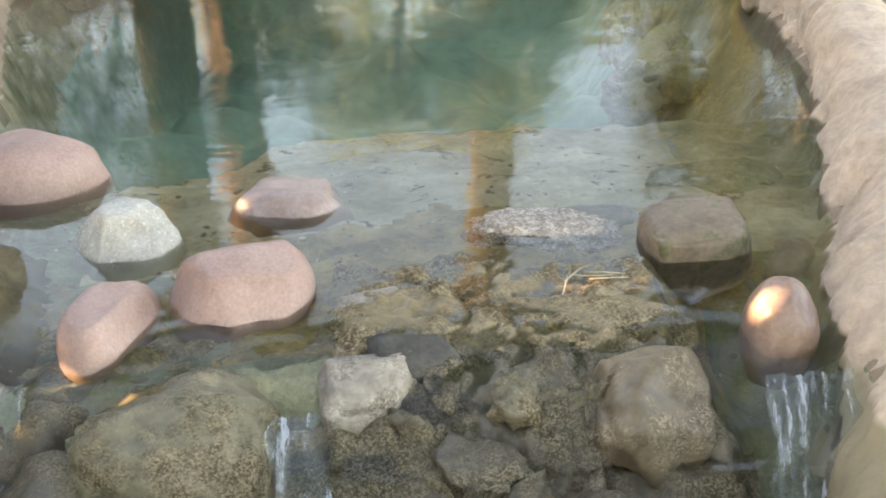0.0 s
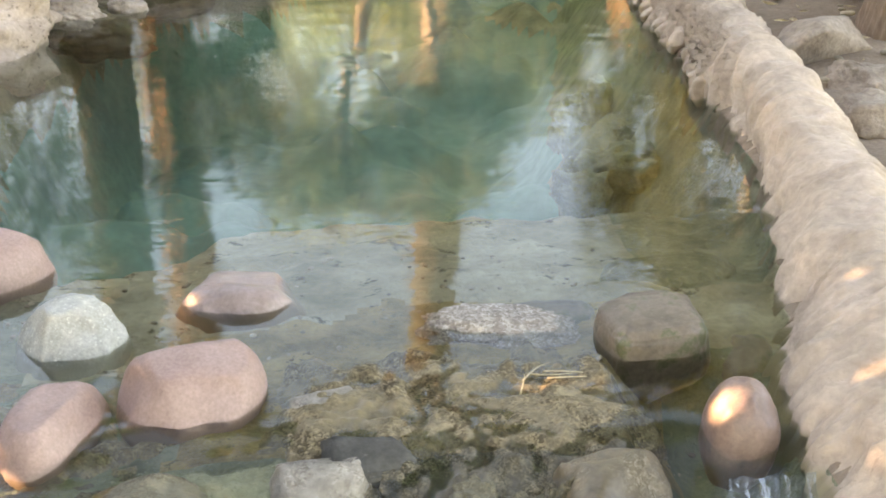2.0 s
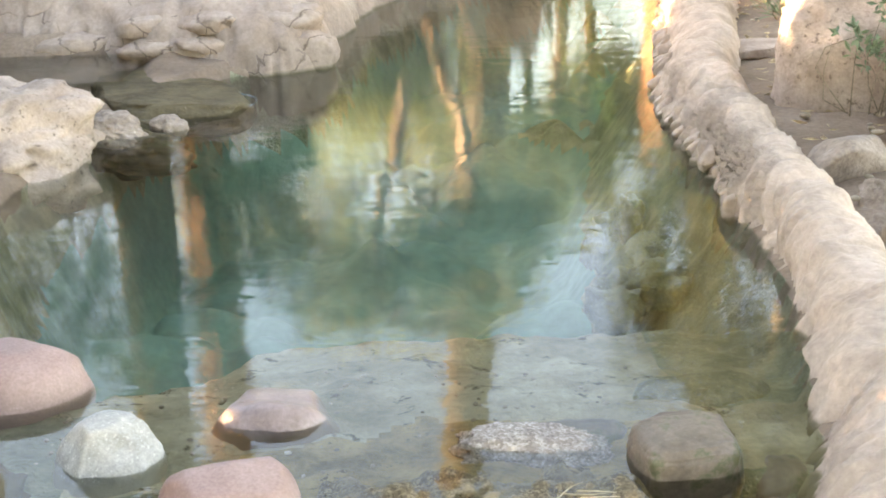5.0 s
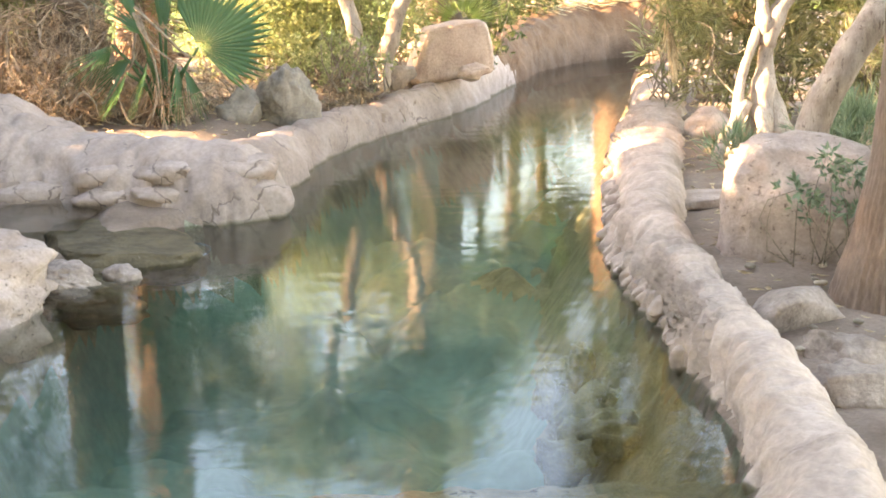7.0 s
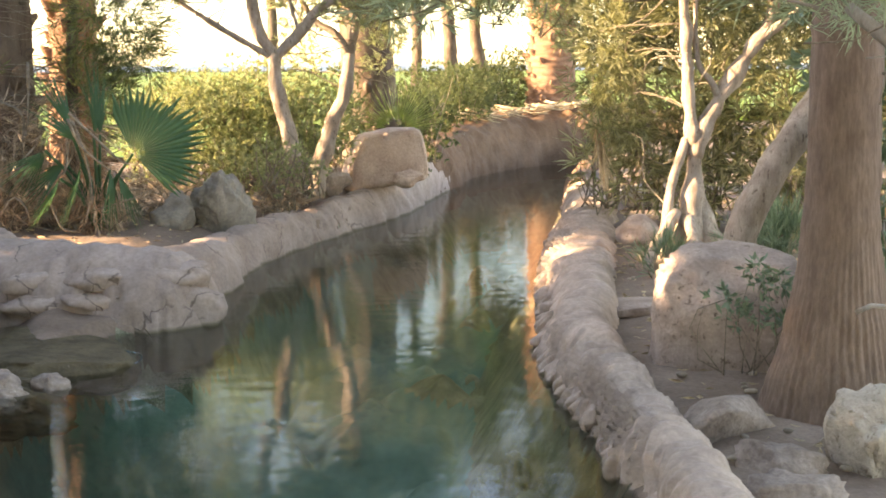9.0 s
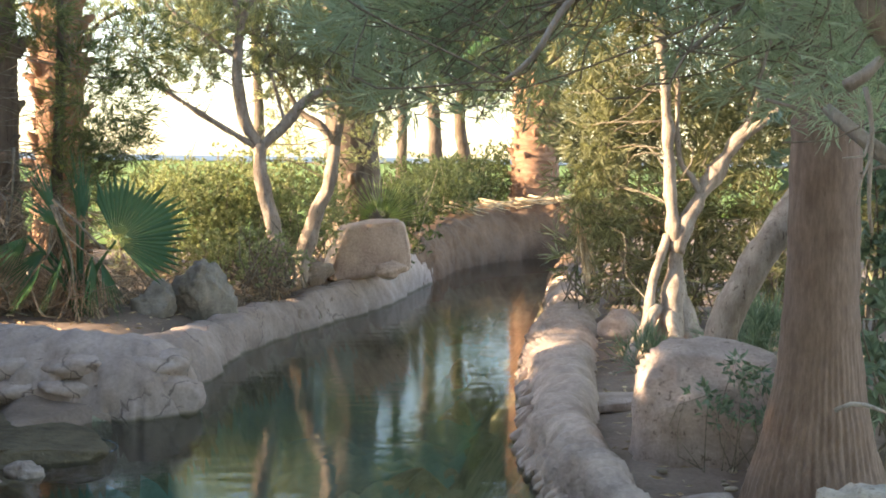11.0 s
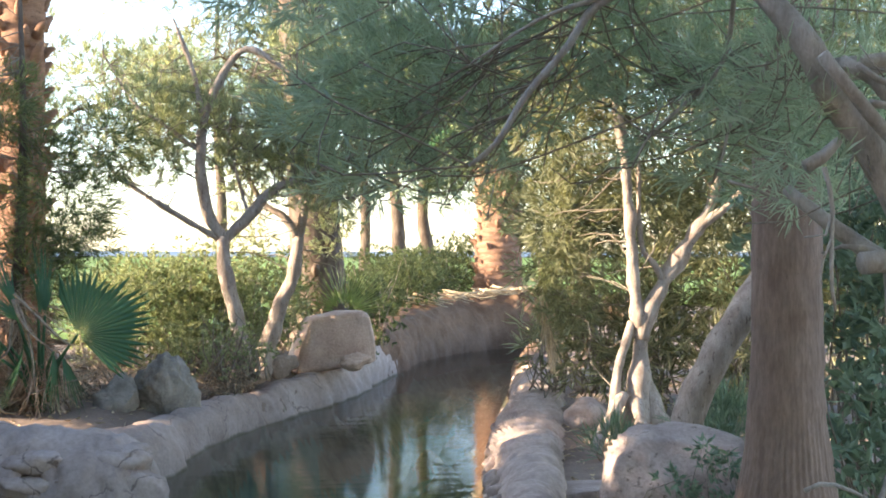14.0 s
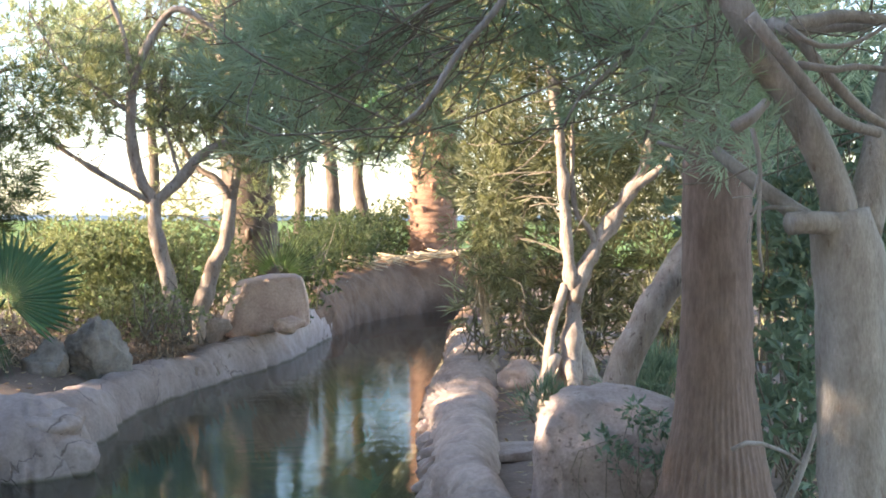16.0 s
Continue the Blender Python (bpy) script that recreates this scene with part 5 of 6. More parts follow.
def build_trees():
    tree("olive_tree", (0.05, 11.3, 0.4), "slender forked tree with pale bark and fine leaves", [
        ([(0.06, 11.3, 0.35), (0.03, 11.3, 0.7), (-0.04, 11.3, 1.05), (-0.11, 11.3, 1.35), (-0.12, 11.3, 1.6)], [0.085, 0.064, 0.058]),
        ([(-0.12, 11.3, 1.57), (-0.26, 11.28, 1.83), (-0.31, 11.25, 2.3), (-0.24, 11.25, 2.7), (-0.05, 11.25, 3.08), (0.1, 11.2, 3.17), (0.33, 11.2, 3.04), (0.6, 11.2, 2.85)], [0.050, 0.042, 0.034, 0.016]),
        ([(-0.1, 11.3, 1.57), (0.07, 11.3, 1.74), (0.28, 11.35, 1.98), (0.57, 11.4, 2.12), (0.92, 11.5, 2.27), (1.3, 11.6, 2.5)], [0.047, 0.042, 0.026, 0.013]),
        ([(-0.15, 11.3, 1.57), (-0.42, 11.25, 1.73), (-0.7, 11.2, 1.9), (-0.98, 11.2, 2.1), (-1.2, 11.2, 2.35)], [0.030, 0.023, 0.010]),
        ([(-0.31, 11.25, 2.3), (-0.57, 11.2, 2.5), (-0.85, 11.2, 2.7), (-1.1, 11.2, 3.1)], [0.019, 0.017, 0.007]),
    ] + [
        ([(-0.28, 11.25, 2.5), (-0.35, 11.3, 2.9), (-0.45, 11.3, 3.2), (-0.55, 11.3, 3.45)], [0.030, 0.023, 0.010]),
        ([(0.1, 11.3, 1.75), (0.0, 11.4, 2.1), (-0.08, 11.4, 2.5), (0.1, 11.5, 2.9), (0.2, 11.5, 3.2)], [0.017, 0.013, 0.007]),
    ], [(-0.55, 11.3, 2.72, 0.5, 0.5, 0.35), (0.1, 11.5, 2.6, 0.45, 0.5, 0.4), (0.62, 11.2, 3.05, 0.28, 0.28, 0.36), (-1.05, 11.25, 2.35, 0.36, 0.4, 0.4), (0.55, 11.6, 2.35, 0.5, 0.4, 0.35),
        (0.9, 11.7, 2.2, 0.5, 0.4, 0.3), (1.1, 11.8, 2.3, 0.4, 0.4, 0.4)] + [(0.6, 11.35, 1.95, 0.35, 0.35, 0.22), (0.95, 11.5, 1.95, 0.3, 0.3, 0.3), (-0.65, 11.2, 2.2, 0.35, 0.35, 0.22), (0.05, 11.3, 2.2, 0.3, 0.3, 0.28), (-0.72, 11.3, 2.5, 0.35, 0.4, 0.4), (-0.35, 11.5, 2.6, 0.4, 0.4, 0.5), (0.22, 11.6, 2.4, 0.35, 0.35, 0.45), (0.55, 11.6, 2.7, 0.4, 0.4, 0.35), (-0.7, 11.4, 3.0, 0.35, 0.4, 0.35), (0.9, 11.6, 2.8, 0.35, 0.4, 0.35)], "bark", "olive", 11, per=560, needles=16, length=0.085, width=0.0095, spread=0.5, drift=(0, 0, 1.1), rough=0.3, gap=0.12, count=18)
    tree("olive_tree", (0.24, 11.7, 0.45), "leaning pale-barked tree beside the kerb", [
        ([(0.2, 11.7, 0.35), (0.28, 11.7, 0.7), (0.38, 11.7, 1.0), (0.48, 11.7, 1.25), (0.53, 11.7, 1.6)], [0.088, 0.068, 0.060, 0.055]),
        ([(0.53, 11.7, 1.58), (0.40, 11.7, 1.78), (0.22, 11.75, 1.9), (0.05, 11.8, 2.2)], [0.046, 0.034, 0.015]),
        ([(0.53, 11.7, 1.58), (0.62, 11.8, 1.95), (0.8, 11.9, 2.4), (0.95, 12.5, 3.0)], [0.046, 0.032, 0.018, 0.009]),
        ([(0.66, 11.8, 2.05), (1.0, 12.4, 2.3), (1.5, 13.1, 2.4)], [0.024, 0.016, 0.007]),
    ], [(0.1, 11.9, 2.25, 0.4, 0.4, 0.35), (0.75, 12.0, 2.3, 0.5, 0.4, 0.5), (0.9, 12.2, 1.7, 0.3, 0.3, 0.3), (1.0, 12.8, 3.2, 0.4, 0.4, 0.45), (1.05, 12.9, 2.5, 0.35, 0.35, 0.3), (0.6, 12.8, 3.5, 0.4, 0.4, 0.35), (1.55, 13.2, 2.35, 0.4, 0.35, 0.22), (0.12, 12.25, 1.75, 0.24, 0.25, 0.36)], "bark", "olive", 12, rough=0.3, per=800, needles=10, length=0.09, width=0.010, spread=0.4, drift=(0, 0, 0.5))
    tree("casuarina", (-1.72, 10.7, 0.3), "feathery dark green tree in front of the palms", [
        ([(-1.72, 10.7, 0.25), (-1.7, 10.7, 1.2), (-1.66, 10.7, 2.4), (-1.7, 10.7, 3.8)], [0.06, 0.05, 0.03, 0.012]),
    ], [(-1.55, 10.65, 1.3, 0.35, 0.3, 0.45), (-1.35, 10.6, 1.85, 0.45, 0.35, 0.38), (-1.2, 10.6, 1.55, 0.3, 0.3, 0.22), (-1.45, 10.7, 2.2, 0.3, 0.3, 0.25), (-1.85, 10.7, 2.6, 0.35, 0.4, 0.4), (-1.05, 10.7, 2.3, 0.3, 0.3, 0.35), (-2.4, 10.2, 2.7, 0.4, 0.4, 0.5), (-2.7, 10.2, 1.9, 0.35, 0.4, 0.5), (-3.0, 10.0, 2.5, 0.4, 0.4, 0.45), (-3.3, 9.9, 2.0, 0.35, 0.4, 0.4), (-2.55, 10.7, 1.35, 0.4, 0.3, 0.35), (-3.0, 10.6, 1.3, 0.4, 0.3, 0.4), (-3.5, 10.4, 1.4, 0.4, 0.3, 0.5)],
        "darkbark", "needle", 13, per=1000, needles=10, length=0.15, width=0.008, spread=0.45, drift=(0.1, 0, 0.15), twig_r=0.005, gap=0.10)
    for k, (x, pts) in enumerate(((2.9, [(2.96, 24.0, 0.3), (2.93, 24.0, 1.37), (2.85, 24.0, 2.5), (2.7, 24.0, 3.6)]), (3.52, [(3.45, 24.4, 0.3), (3.66, 24.4, 0.75), (3.52, 24.4, 1.5), (3.41, 24.4, 2.2), (3.52, 24.4, 3.5)]))):
        tree("olive_tree", (x, 24.0 + 0.4 * k, 0.45), "thin crooked tree trunk against the bright lawn", [(pts, [0.15, 0.12, 0.09])],
             [(x - 0.55, 24.2, 4.6, 1.0, 0.9, 0.6), (x - 1.8, 24.4, 4.8, 1.1, 0.8, 0.6), (x + 0.55, 24.2, 3.5, 0.85, 0.8, 0.7), (x + 0.7, 24.3, 2.7, 0.55, 0.5, 0.42), (x + 0.3, 24.4, 4.3, 1.3, 1.1, 0.7), (x + 1.2, 24.2, 3.5, 0.7, 0.7, 0.6), (x + 1.5, 24.0, 4.4, 0.85, 0.7, 0.7), (x + 0.5, 24.1, 3.0, 0.5, 0.5, 0.4), (x + 0.1, 24.1, 3.0, 0.6, 0.5, 0.5)],
             "darkbark", "midneedle", 14 + k, per=125, needles=12, length=0.24, width=0.02, spread=0.5, drift=(0, 0, 0.2))
    tree("willow_tree", (2.8, 9.2, 0.25), "many-stemmed pale tree with hanging yellow-green leaves", [
        ([(2.83, 9.1, 0.05), (2.86, 9.15, 0.45), (2.878, 9.2, 0.74), (2.875, 9.2, 0.94), (2.83, 9.2, 1.30), (2.81, 9.2, 1.64), (2.79, 9.2, 1.85), (2.74, 9.2, 2.3), (2.6, 9.2, 3.0)], [0.12, 0.075, 0.056, 0.050, 0.044, 0.036, 0.018]),
        ([(2.87, 9.2, 0.84), (2.90, 9.2, 0.95), (2.965, 9.2, 1.08), (3.107, 9.2, 1.33), (3.25, 9.2, 1.556), (3.42, 9.2, 1.85), (3.55, 9.2, 2.5)], [0.062, 0.066, 0.062, 0.050, 0.024]),
        ([(3.06, 9.2, 1.26), (2.99, 9.2, 1.38), (2.887, 9.22, 1.58), (2.9, 9.3, 2.4)], [0.032, 0.028, 0.022, 0.010]),
        ([(2.76, 9.2, 2.2), (2.6, 9.3, 3.2), (2.2, 9.4, 4.0), (1.5, 9.6, 4.7)], [0.034, 0.028, 0.02, 0.008]),
        ([(2.62, 9.05, 0.08), (2.66, 9.1, 0.45), (2.71, 9.15, 0.665), (2.82, 9.2, 0.967)], [0.06, 0.042, 0.038, 0.034]),
        ([(3.02, 9.05, 0.0), (2.97, 9.1, 0.3), (2.90, 9.2, 0.6)], [0.10, 0.085, 0.05]),
    ] + [
        ([(3.25, 9.2, 1.6), (3.6, 9.1, 1.9), (3.9, 9.0, 2.4)], [0.034, 0.024, 0.010]),
        ([(2.72, 9.1, 0.45), (2.58, 8.95, 0.30), (2.46, 8.8, 0.18), (2.40, 8.65, 0.08)], [0.055, 0.045, 0.03]),
        ([(2.80, 9.1, 0.40), (2.78, 8.85, 0.30), (2.72, 8.6, 0.20), (2.70, 8.45, 0.08)], [0.05, 0.04, 0.025]),
    # first three crown parts are added out of view to block reflected sky
    ], [(2.4, 9.4, 4.4, 0.9, 0.7, 0.5), (1.4, 9.6, 4.7, 0.8, 0.7, 0.5), (3.4, 9.3, 4.4, 0.9, 0.7, 0.5), (2.05, 10.6, 2.6, 0.3, 0.35, 0.4), (2.3, 10.8, 3.0, 0.35, 0.35, 0.4), (2.0, 10.8, 3.3, 0.3, 0.3, 0.3), (2.35, 9.6, 2.6, 0.42, 0.5, 0.6), (2.42, 9.9, 1.75, 0.27, 0.4, 0.6), (2.7, 9.4, 2.9, 0.6, 0.6, 0.55), (3.3, 9.3, 2.6, 0.6, 0.6, 0.55), (2.55, 10.1, 1.15, 0.26, 0.35, 0.45), (3.7, 9.1, 2.9, 0.6, 0.6, 0.6),
        (3.0, 9.6, 2.0, 0.45, 0.4, 0.35), (3.5, 9.4, 1.75, 0.35, 0.3, 0.35), (2.7, 9.4, 3.5, 0.8, 0.7, 0.35), (3.6, 9.3, 3.6, 0.8, 0.8, 0.45), (4.3, 9.0, 2.3, 0.6, 0.6, 0.8), (4.4, 9.0, 3.5, 0.7, 0.7, 0.7)], "bark", "willow", 16, rough=0.4, per=760, needles=10, length=0.12, width=0.0105, spread=0.45, drift=(0, 0, 0.15), count=9)
    tree("leaning_tree", (2.5, 7.1, 0.2), "thick pale trunk leaning behind the palm", [
        ([(2.42, 7.1, 0.1), (2.52, 7.1, 0.58), (2.68, 7.1, 0.9), (2.87, 7.15, 1.16), (3.1, 7.3, 1.5), (3.2, 7.3, 2.2), (3.1, 7.3, 2.8)], [0.10, 0.095, 0.09, 0.085, 0.06, 0.03]),
        ([(3.1, 7.3, 1.5), (3.5, 7.2, 1.9), (3.8, 7.0, 2.5)], [0.06, 0.04, 0.02]),
    ], [(2.9, 7.3, 2.7, 0.6, 0.6, 0.5), (3.6, 7.1, 2.6, 0.6, 0.6, 0.6), (3.3, 7.2, 3.5, 0.9, 0.8, 0.7), (2.3, 7.3, 3.0, 0.5, 0.5, 0.4)], "bark", "midneedle", 17, per=420, needles=10, length=0.15, width=0.008, spread=0.5, drift=(0, 0, -0.1))
    tree("near_tree", (1.86, 3.25, 0.05), "near tree with stout pale trunk, stubs and drooping twigs", [
        ([(1.87, 3.25, -0.05), (1.85, 3.25, 0.5), (1.84, 3.25, 0.95), (1.82, 3.25, 1.2), (1.80, 3.25, 1.36), (1.78, 3.25, 1.48)], [0.14, 0.105, 0.102, 0.10, 0.08]),
        ([(1.80, 3.25, 1.38), (1.76, 3.25, 1.55), (1.67, 3.25, 1.72), (1.55, 3.25, 1.89), (1.46, 3.25, 2.04), (1.30, 3.35, 2.25), (1.05, 3.5, 2.4)], [0.055, 0.043, 0.038, 0.025]),
        ([(1.84, 3.25, 1.42), (1.89, 3.27, 1.58), (1.95, 3.3, 1.8), (2.05, 3.3, 2.2)], [0.055, 0.045, 0.035]),
        ([(1.78, 3.22, 1.43), (1.70, 3.2, 1.45), (1.60, 3.18, 1.445)], [0.04, 0.032, 0.03]),
        ([(1.76, 3.28, 1.44), (1.68, 3.3, 1.48), (1.62, 3.33, 1.49), (1.57, 3.36, 1.47)], [0.016, 0.008, 0.004]),
    ] + [
        ([(1.55, 3.2, 1.97), (1.61, 3.15, 1.92), (1.67, 3.15, 1.85), (1.80, 3.15, 1.73), (1.93, 3.15, 1.68)], [0.02, 0.017, 0.015, 0.01]),
        ([(1.52, 3.3, 1.98), (1.66, 3.35, 1.96), (1.78, 3.4, 1.99), (1.95, 3.4, 2.0)], [0.025, 0.02, 0.016]),
        ([(1.30, 3.4, 2.27), (1.06, 3.7, 2.21), (0.94, 3.7, 2.06), (0.82, 3.7, 1.92), (0.74, 3.7, 1.79), (0.66, 3.72, 1.72)], [0.016, 0.013, 0.010, 0.006]),
        ([(1.06, 3.7, 2.22), (0.87, 3.72, 2.15), (0.67, 3.75, 2.02)], [0.008, 0.006, 0.003]),
        ([(1.45, 3.1, 1.97), (1.52, 3.1, 1.89), (1.6, 3.1, 1.8), (1.7, 3.1, 1.71), (1.81, 3.1, 1.68)], [0.019, 0.017, 0.015]),
    ] + [
        ([(1.57, 3.3, 1.97), (1.71, 3.3, 1.99), (1.81, 3.3, 2.01), (1.95, 3.3, 2.0)], [0.022, 0.019, 0.017]),
        ([(1.52, 3.05, 1.94), (1.58, 3.05, 1.9), (1.65, 3.05, 1.89), (1.73, 3.05, 1.91), (1.81, 3.05, 1.96)], [0.009, 0.007, 0.005]),
        ([(1.58, 3.1, 1.85), (1.68, 3.1, 1.84), (1.75, 3.1, 1.85), (1.84, 3.1, 1.84)], [0.011, 0.009, 0.008]),
        ([(1.53, 3.5, 1.65), (1.6, 3.4, 1.56), (1.68, 3.35, 1.49), (1.73, 3.25, 1.43)], [0.015, 0.022, 0.028]),
        ([(1.43, 3.15, 1.69), (1.48, 3.15, 1.72), (1.52, 3.15, 1.76)], [0.02, 0.018, 0.012]),
    ] + [
        ([(1.41, 3.0, 1.68), (1.43, 3.0, 1.6), (1.43, 3.0, 1.51), (1.43, 3.0, 1.4), (1.44, 3.0, 1.33)], [0.006, 0.006, 0.004]),
        ([(1.43, 3.0, 1.57), (1.41, 3.0, 1.51), (1.36, 3.0, 1.51)], [0.004, 0.002]),
        ([(1.43, 3.0, 1.51), (1.41, 3.0, 1.46), (1.4, 3.0, 1.4)], [0.004, 0.002]),
        ([(1.44, 3.3, 2.07), (1.45, 3.5, 1.96), (1.41, 3.6, 1.86), (1.37, 3.6, 1.71)], [0.008, 0.006, 0.003]),
        ([(1.32, 3.34, 2.22), (1.38, 3.6, 2.02), (1.29, 3.7, 1.9), (1.19, 3.7, 1.81), (1.14, 3.7, 1.72)], [0.008, 0.006, 0.004, 0.003]),
    ] + [
        ([(1.28, 3.3, 1.66), (1.36, 3.3, 1.64), (1.42, 3.3, 1.61)], [0.005, 0.004]),
        ([(1.63, 3.6, 0.78), (1.7, 3.6, 0.8), (1.81, 3.6, 0.76), (1.86, 3.6, 0.72)], [0.007, 0.006, 0.005]),
        ([(1.81, 3.6, 0.62), (1.86, 3.6, 0.73), (1.9, 3.6, 0.85)], [0.012, 0.01, 0.007]),
    ], [(1.45, 3.3, 1.78, 0.16, 0.15, 0.18), (1.56, 3.4, 1.96, 0.2, 0.2, 0.13), (1.30, 3.5, 1.95, 0.16, 0.2, 0.14), (0.62, 4.3, 2.05, 0.36, 0.45, 0.27), (0.38, 4.4, 2.05, 0.26, 0.45, 0.28), (0.80, 4.2, 1.92, 0.24, 0.35, 0.2), (0.85, 4.2, 2.35, 0.45, 0.45, 0.25), (1.15, 4.1, 2.2, 0.4, 0.4, 0.27), (1.5, 4.0, 2.15, 0.4, 0.4, 0.27), (1.9, 3.9, 2.1, 0.4, 0.4, 0.4), (0.3, 4.6, 2.5, 0.5, 0.5, 0.3), (1.68, 4.05, 1.74, 0.30, 0.3, 0.2), (1.62, 4.1, 2.05, 0.35, 0.3, 0.25), (1.35, 4.1, 1.95, 0.25, 0.3, 0.2), (2.0, 4.2, 1.75, 0.25, 0.3, 0.2),
        (1.2, 4.0, 2.7, 0.9, 0.8, 0.35), (2.1, 3.4, 2.7, 0.7, 0.7, 0.5), (0.45, 4.4, 1.74, 0.22, 0.35, 0.12), (0.68, 4.35, 1.73, 0.22, 0.3, 0.12), (0.2, 4.5, 1.95, 0.2, 0.3, 0.15)], "palebark", "hazed_needle", 18, per=1250, needles=10, length=0.105, width=0.0062, spread=0.42, drift=(-0.15, 0, 0.25), count=8, twig_r=0.0035, gap=0.2)
    for k, x in enumerate((-0.4, 2.4)):
        high = () if k == 0 else ((-0.9, 0, 5.3), (0.2, 0.3, 5.4), (1.2, 0, 4.9), (1.1, 0.2, 5.7), (-0.5, 0.2, 6.2), (0.6, 0, 6.3))
        blobs = [(x + dx, 26 + dy, z, 1.2, 0.9, 0.6) for dx, dy, z in ((-0.8, 0, 4.7), (0.8, 0.4, 4.4), (0, -0.3, 4.8), (-1.3, 0.2, 4.9)) + high]
        tree("casuarina", (x, 26.0, 0.4), "tall feathery tree standing on the lawn", [([(x, 26, 0.3), (x + 0.1, 26, 2), (x, 26, 4), (x, 26, 6.2)], [0.12, 0.09, 0.04])], blobs, "darkbark", ("hazed_needle", "midneedle")[k], 70 + k,
             group="tall trees on the lawn", per=(55, 110)[k], needles=10, length=0.35, width=0.02, spread=0.45, drift=(0, 0, 0.2), count=6, twig_r=0.02, gap=0.25)
    tree("casuarina", (1.05, 16.3, 0.45), "tall airy tree behind the thick palm", [
        ([(1.08, 16.3, 0.4), (1.06, 16.3, 1.6), (1.0, 16.3, 2.6), (0.9, 16.2, 3.6)], [0.09, 0.075, 0.055, 0.03]),
        ([(1.02, 16.3, 2.5), (0.6, 16.2, 3.3), (-0.2, 16.0, 3.8)], [0.045, 0.03, 0.012]),
        ([(1.0, 16.3, 2.8), (0.8, 16.2, 3.5), (0.5, 16.1, 4.1)], [0.04, 0.025, 0.012]),
    ], [(-0.3, 16.0, 3.9, 0.65, 0.5, 0.42), (0.5, 16.1, 4.15, 0.65, 0.5, 0.42), (1.2, 16.2, 3.6, 0.5, 0.5, 0.4), (-0.9, 16.0, 3.5, 0.45, 0.5, 0.35), (-1.1, 16.0, 4.6, 0.5, 0.5, 0.45), (-0.35, 16.1, 4.8, 0.6, 0.5, 0.45), (0.45, 16.2, 4.85, 0.6, 0.5, 0.45), (1.1, 16.2, 4.45, 0.45, 0.5, 0.4)], "darkbark", "olive", 92, per=330, needles=12, length=0.13, width=0.014, spread=0.5, drift=(0, 0, 0.8), count=12, gap=0.1)
    tree("casuarina", (-2.65, 16.7, 0.45), "tall airy tree behind the lit palm", [
        ([(-2.62, 16.7, 0.4), (-2.6, 16.7, 1.8), (-2.5, 16.7, 2.9), (-2.3, 16.6, 4.0)], [0.09, 0.075, 0.05, 0.02]),
        ([(-2.52, 16.7, 2.6), (-2.1, 16.6, 3.1), (-1.5, 16.4, 3.3)], [0.035, 0.022, 0.01]),
    ], [(-2.3, 16.5, 3.1, 0.5, 0.5, 0.4), (-1.8, 16.5, 3.7, 0.5, 0.5, 0.42), (-2.5, 16.6, 4.1, 0.5, 0.5, 0.4), (-1.5, 16.4, 3.1, 0.4, 0.4, 0.32), (-2.95, 16.6, 3.5, 0.4, 0.4, 0.4), (-1.2, 16.4, 3.8, 0.45, 0.4, 0.35), (-0.95, 16.3, 3.05, 0.5, 0.4, 0.36), (-0.45, 16.3, 3.3, 0.4, 0.4, 0.3)], "darkbark", "olive", 94, per=330, needles=12, length=0.13, width=0.014, spread=0.5, drift=(0, 0, 0.8), count=12, gap=0.15)
    tree("casuarina", (3.5, 12.9, 0.3), "dense dark tree behind the willow", [
        ([(3.5, 12.9, 0.2), (3.45, 12.9, 1.2), (3.2, 12.8, 2.2), (2.9, 12.6, 3.0)], [0.10, 0.08, 0.05, 0.02]),
        ([(3.25, 12.8, 2.0), (2.8, 12.6, 2.3), (2.35, 12.5, 2.5)], [0.04, 0.025, 0.01]),
    ], [(2.3, 12.5, 2.5, 0.38, 0.4, 0.45), (2.7, 12.4, 3.2, 0.5, 0.4, 0.5), (3.2, 12.6, 2.6, 0.5, 0.4, 0.6), (2.25, 12.7, 3.3, 0.3, 0.3, 0.3), (2.6, 12.6, 2.0, 0.35, 0.35, 0.3)], "darkbark", "midneedle", 93, per=800, needles=11, length=0.12, width=0.012, spread=0.5, drift=(0, 0, 0.4), count=10)
    # trees added out of view on the sunward side, whose shade lies over the pond
    r = np.random.RandomState(3)
    for k, (x, y, s) in enumerate(((-4.4, 2.45, 1.0), (-4.8, 4.2, 1.0), (-5.0, 6.0, 1.05), (-5.2, 7.8, 0.85), (-6.5, 0.2, 1.2), (-7.6, 5.2, 1.2), (-4.0, -1.2, 1.0), (-6.6, 7.5, 0.95))):
        blobs = [(x + r.normal() * 0.6 * s, y + r.normal() * 0.6 * s, h * s, 1.0 * s, 1.0 * s, 0.8 * s) for h in (0.8, 1.4, 2.1, 2.9, 3.7, 4.4)]
        tree("added_shade_tree", (x, y, 0.1), "leafy tree added out of view to shade the pond from the low sun", [([(x, y - 0.7, 0.05), (x + 0.1, y - 0.7, 1.0), (x - 0.1, y - 0.6, 2.2), (x, y, 4.0 * s)], [0.14, 0.1, 0.04])], blobs, "darkbark", "needle", 40 + k,
             group="trees on the sunward bank", per=245, needles=8, length=0.2, width=0.03, spread=0.6, drift=(0, 0, 0.1), count=3, sun_cuts=True)
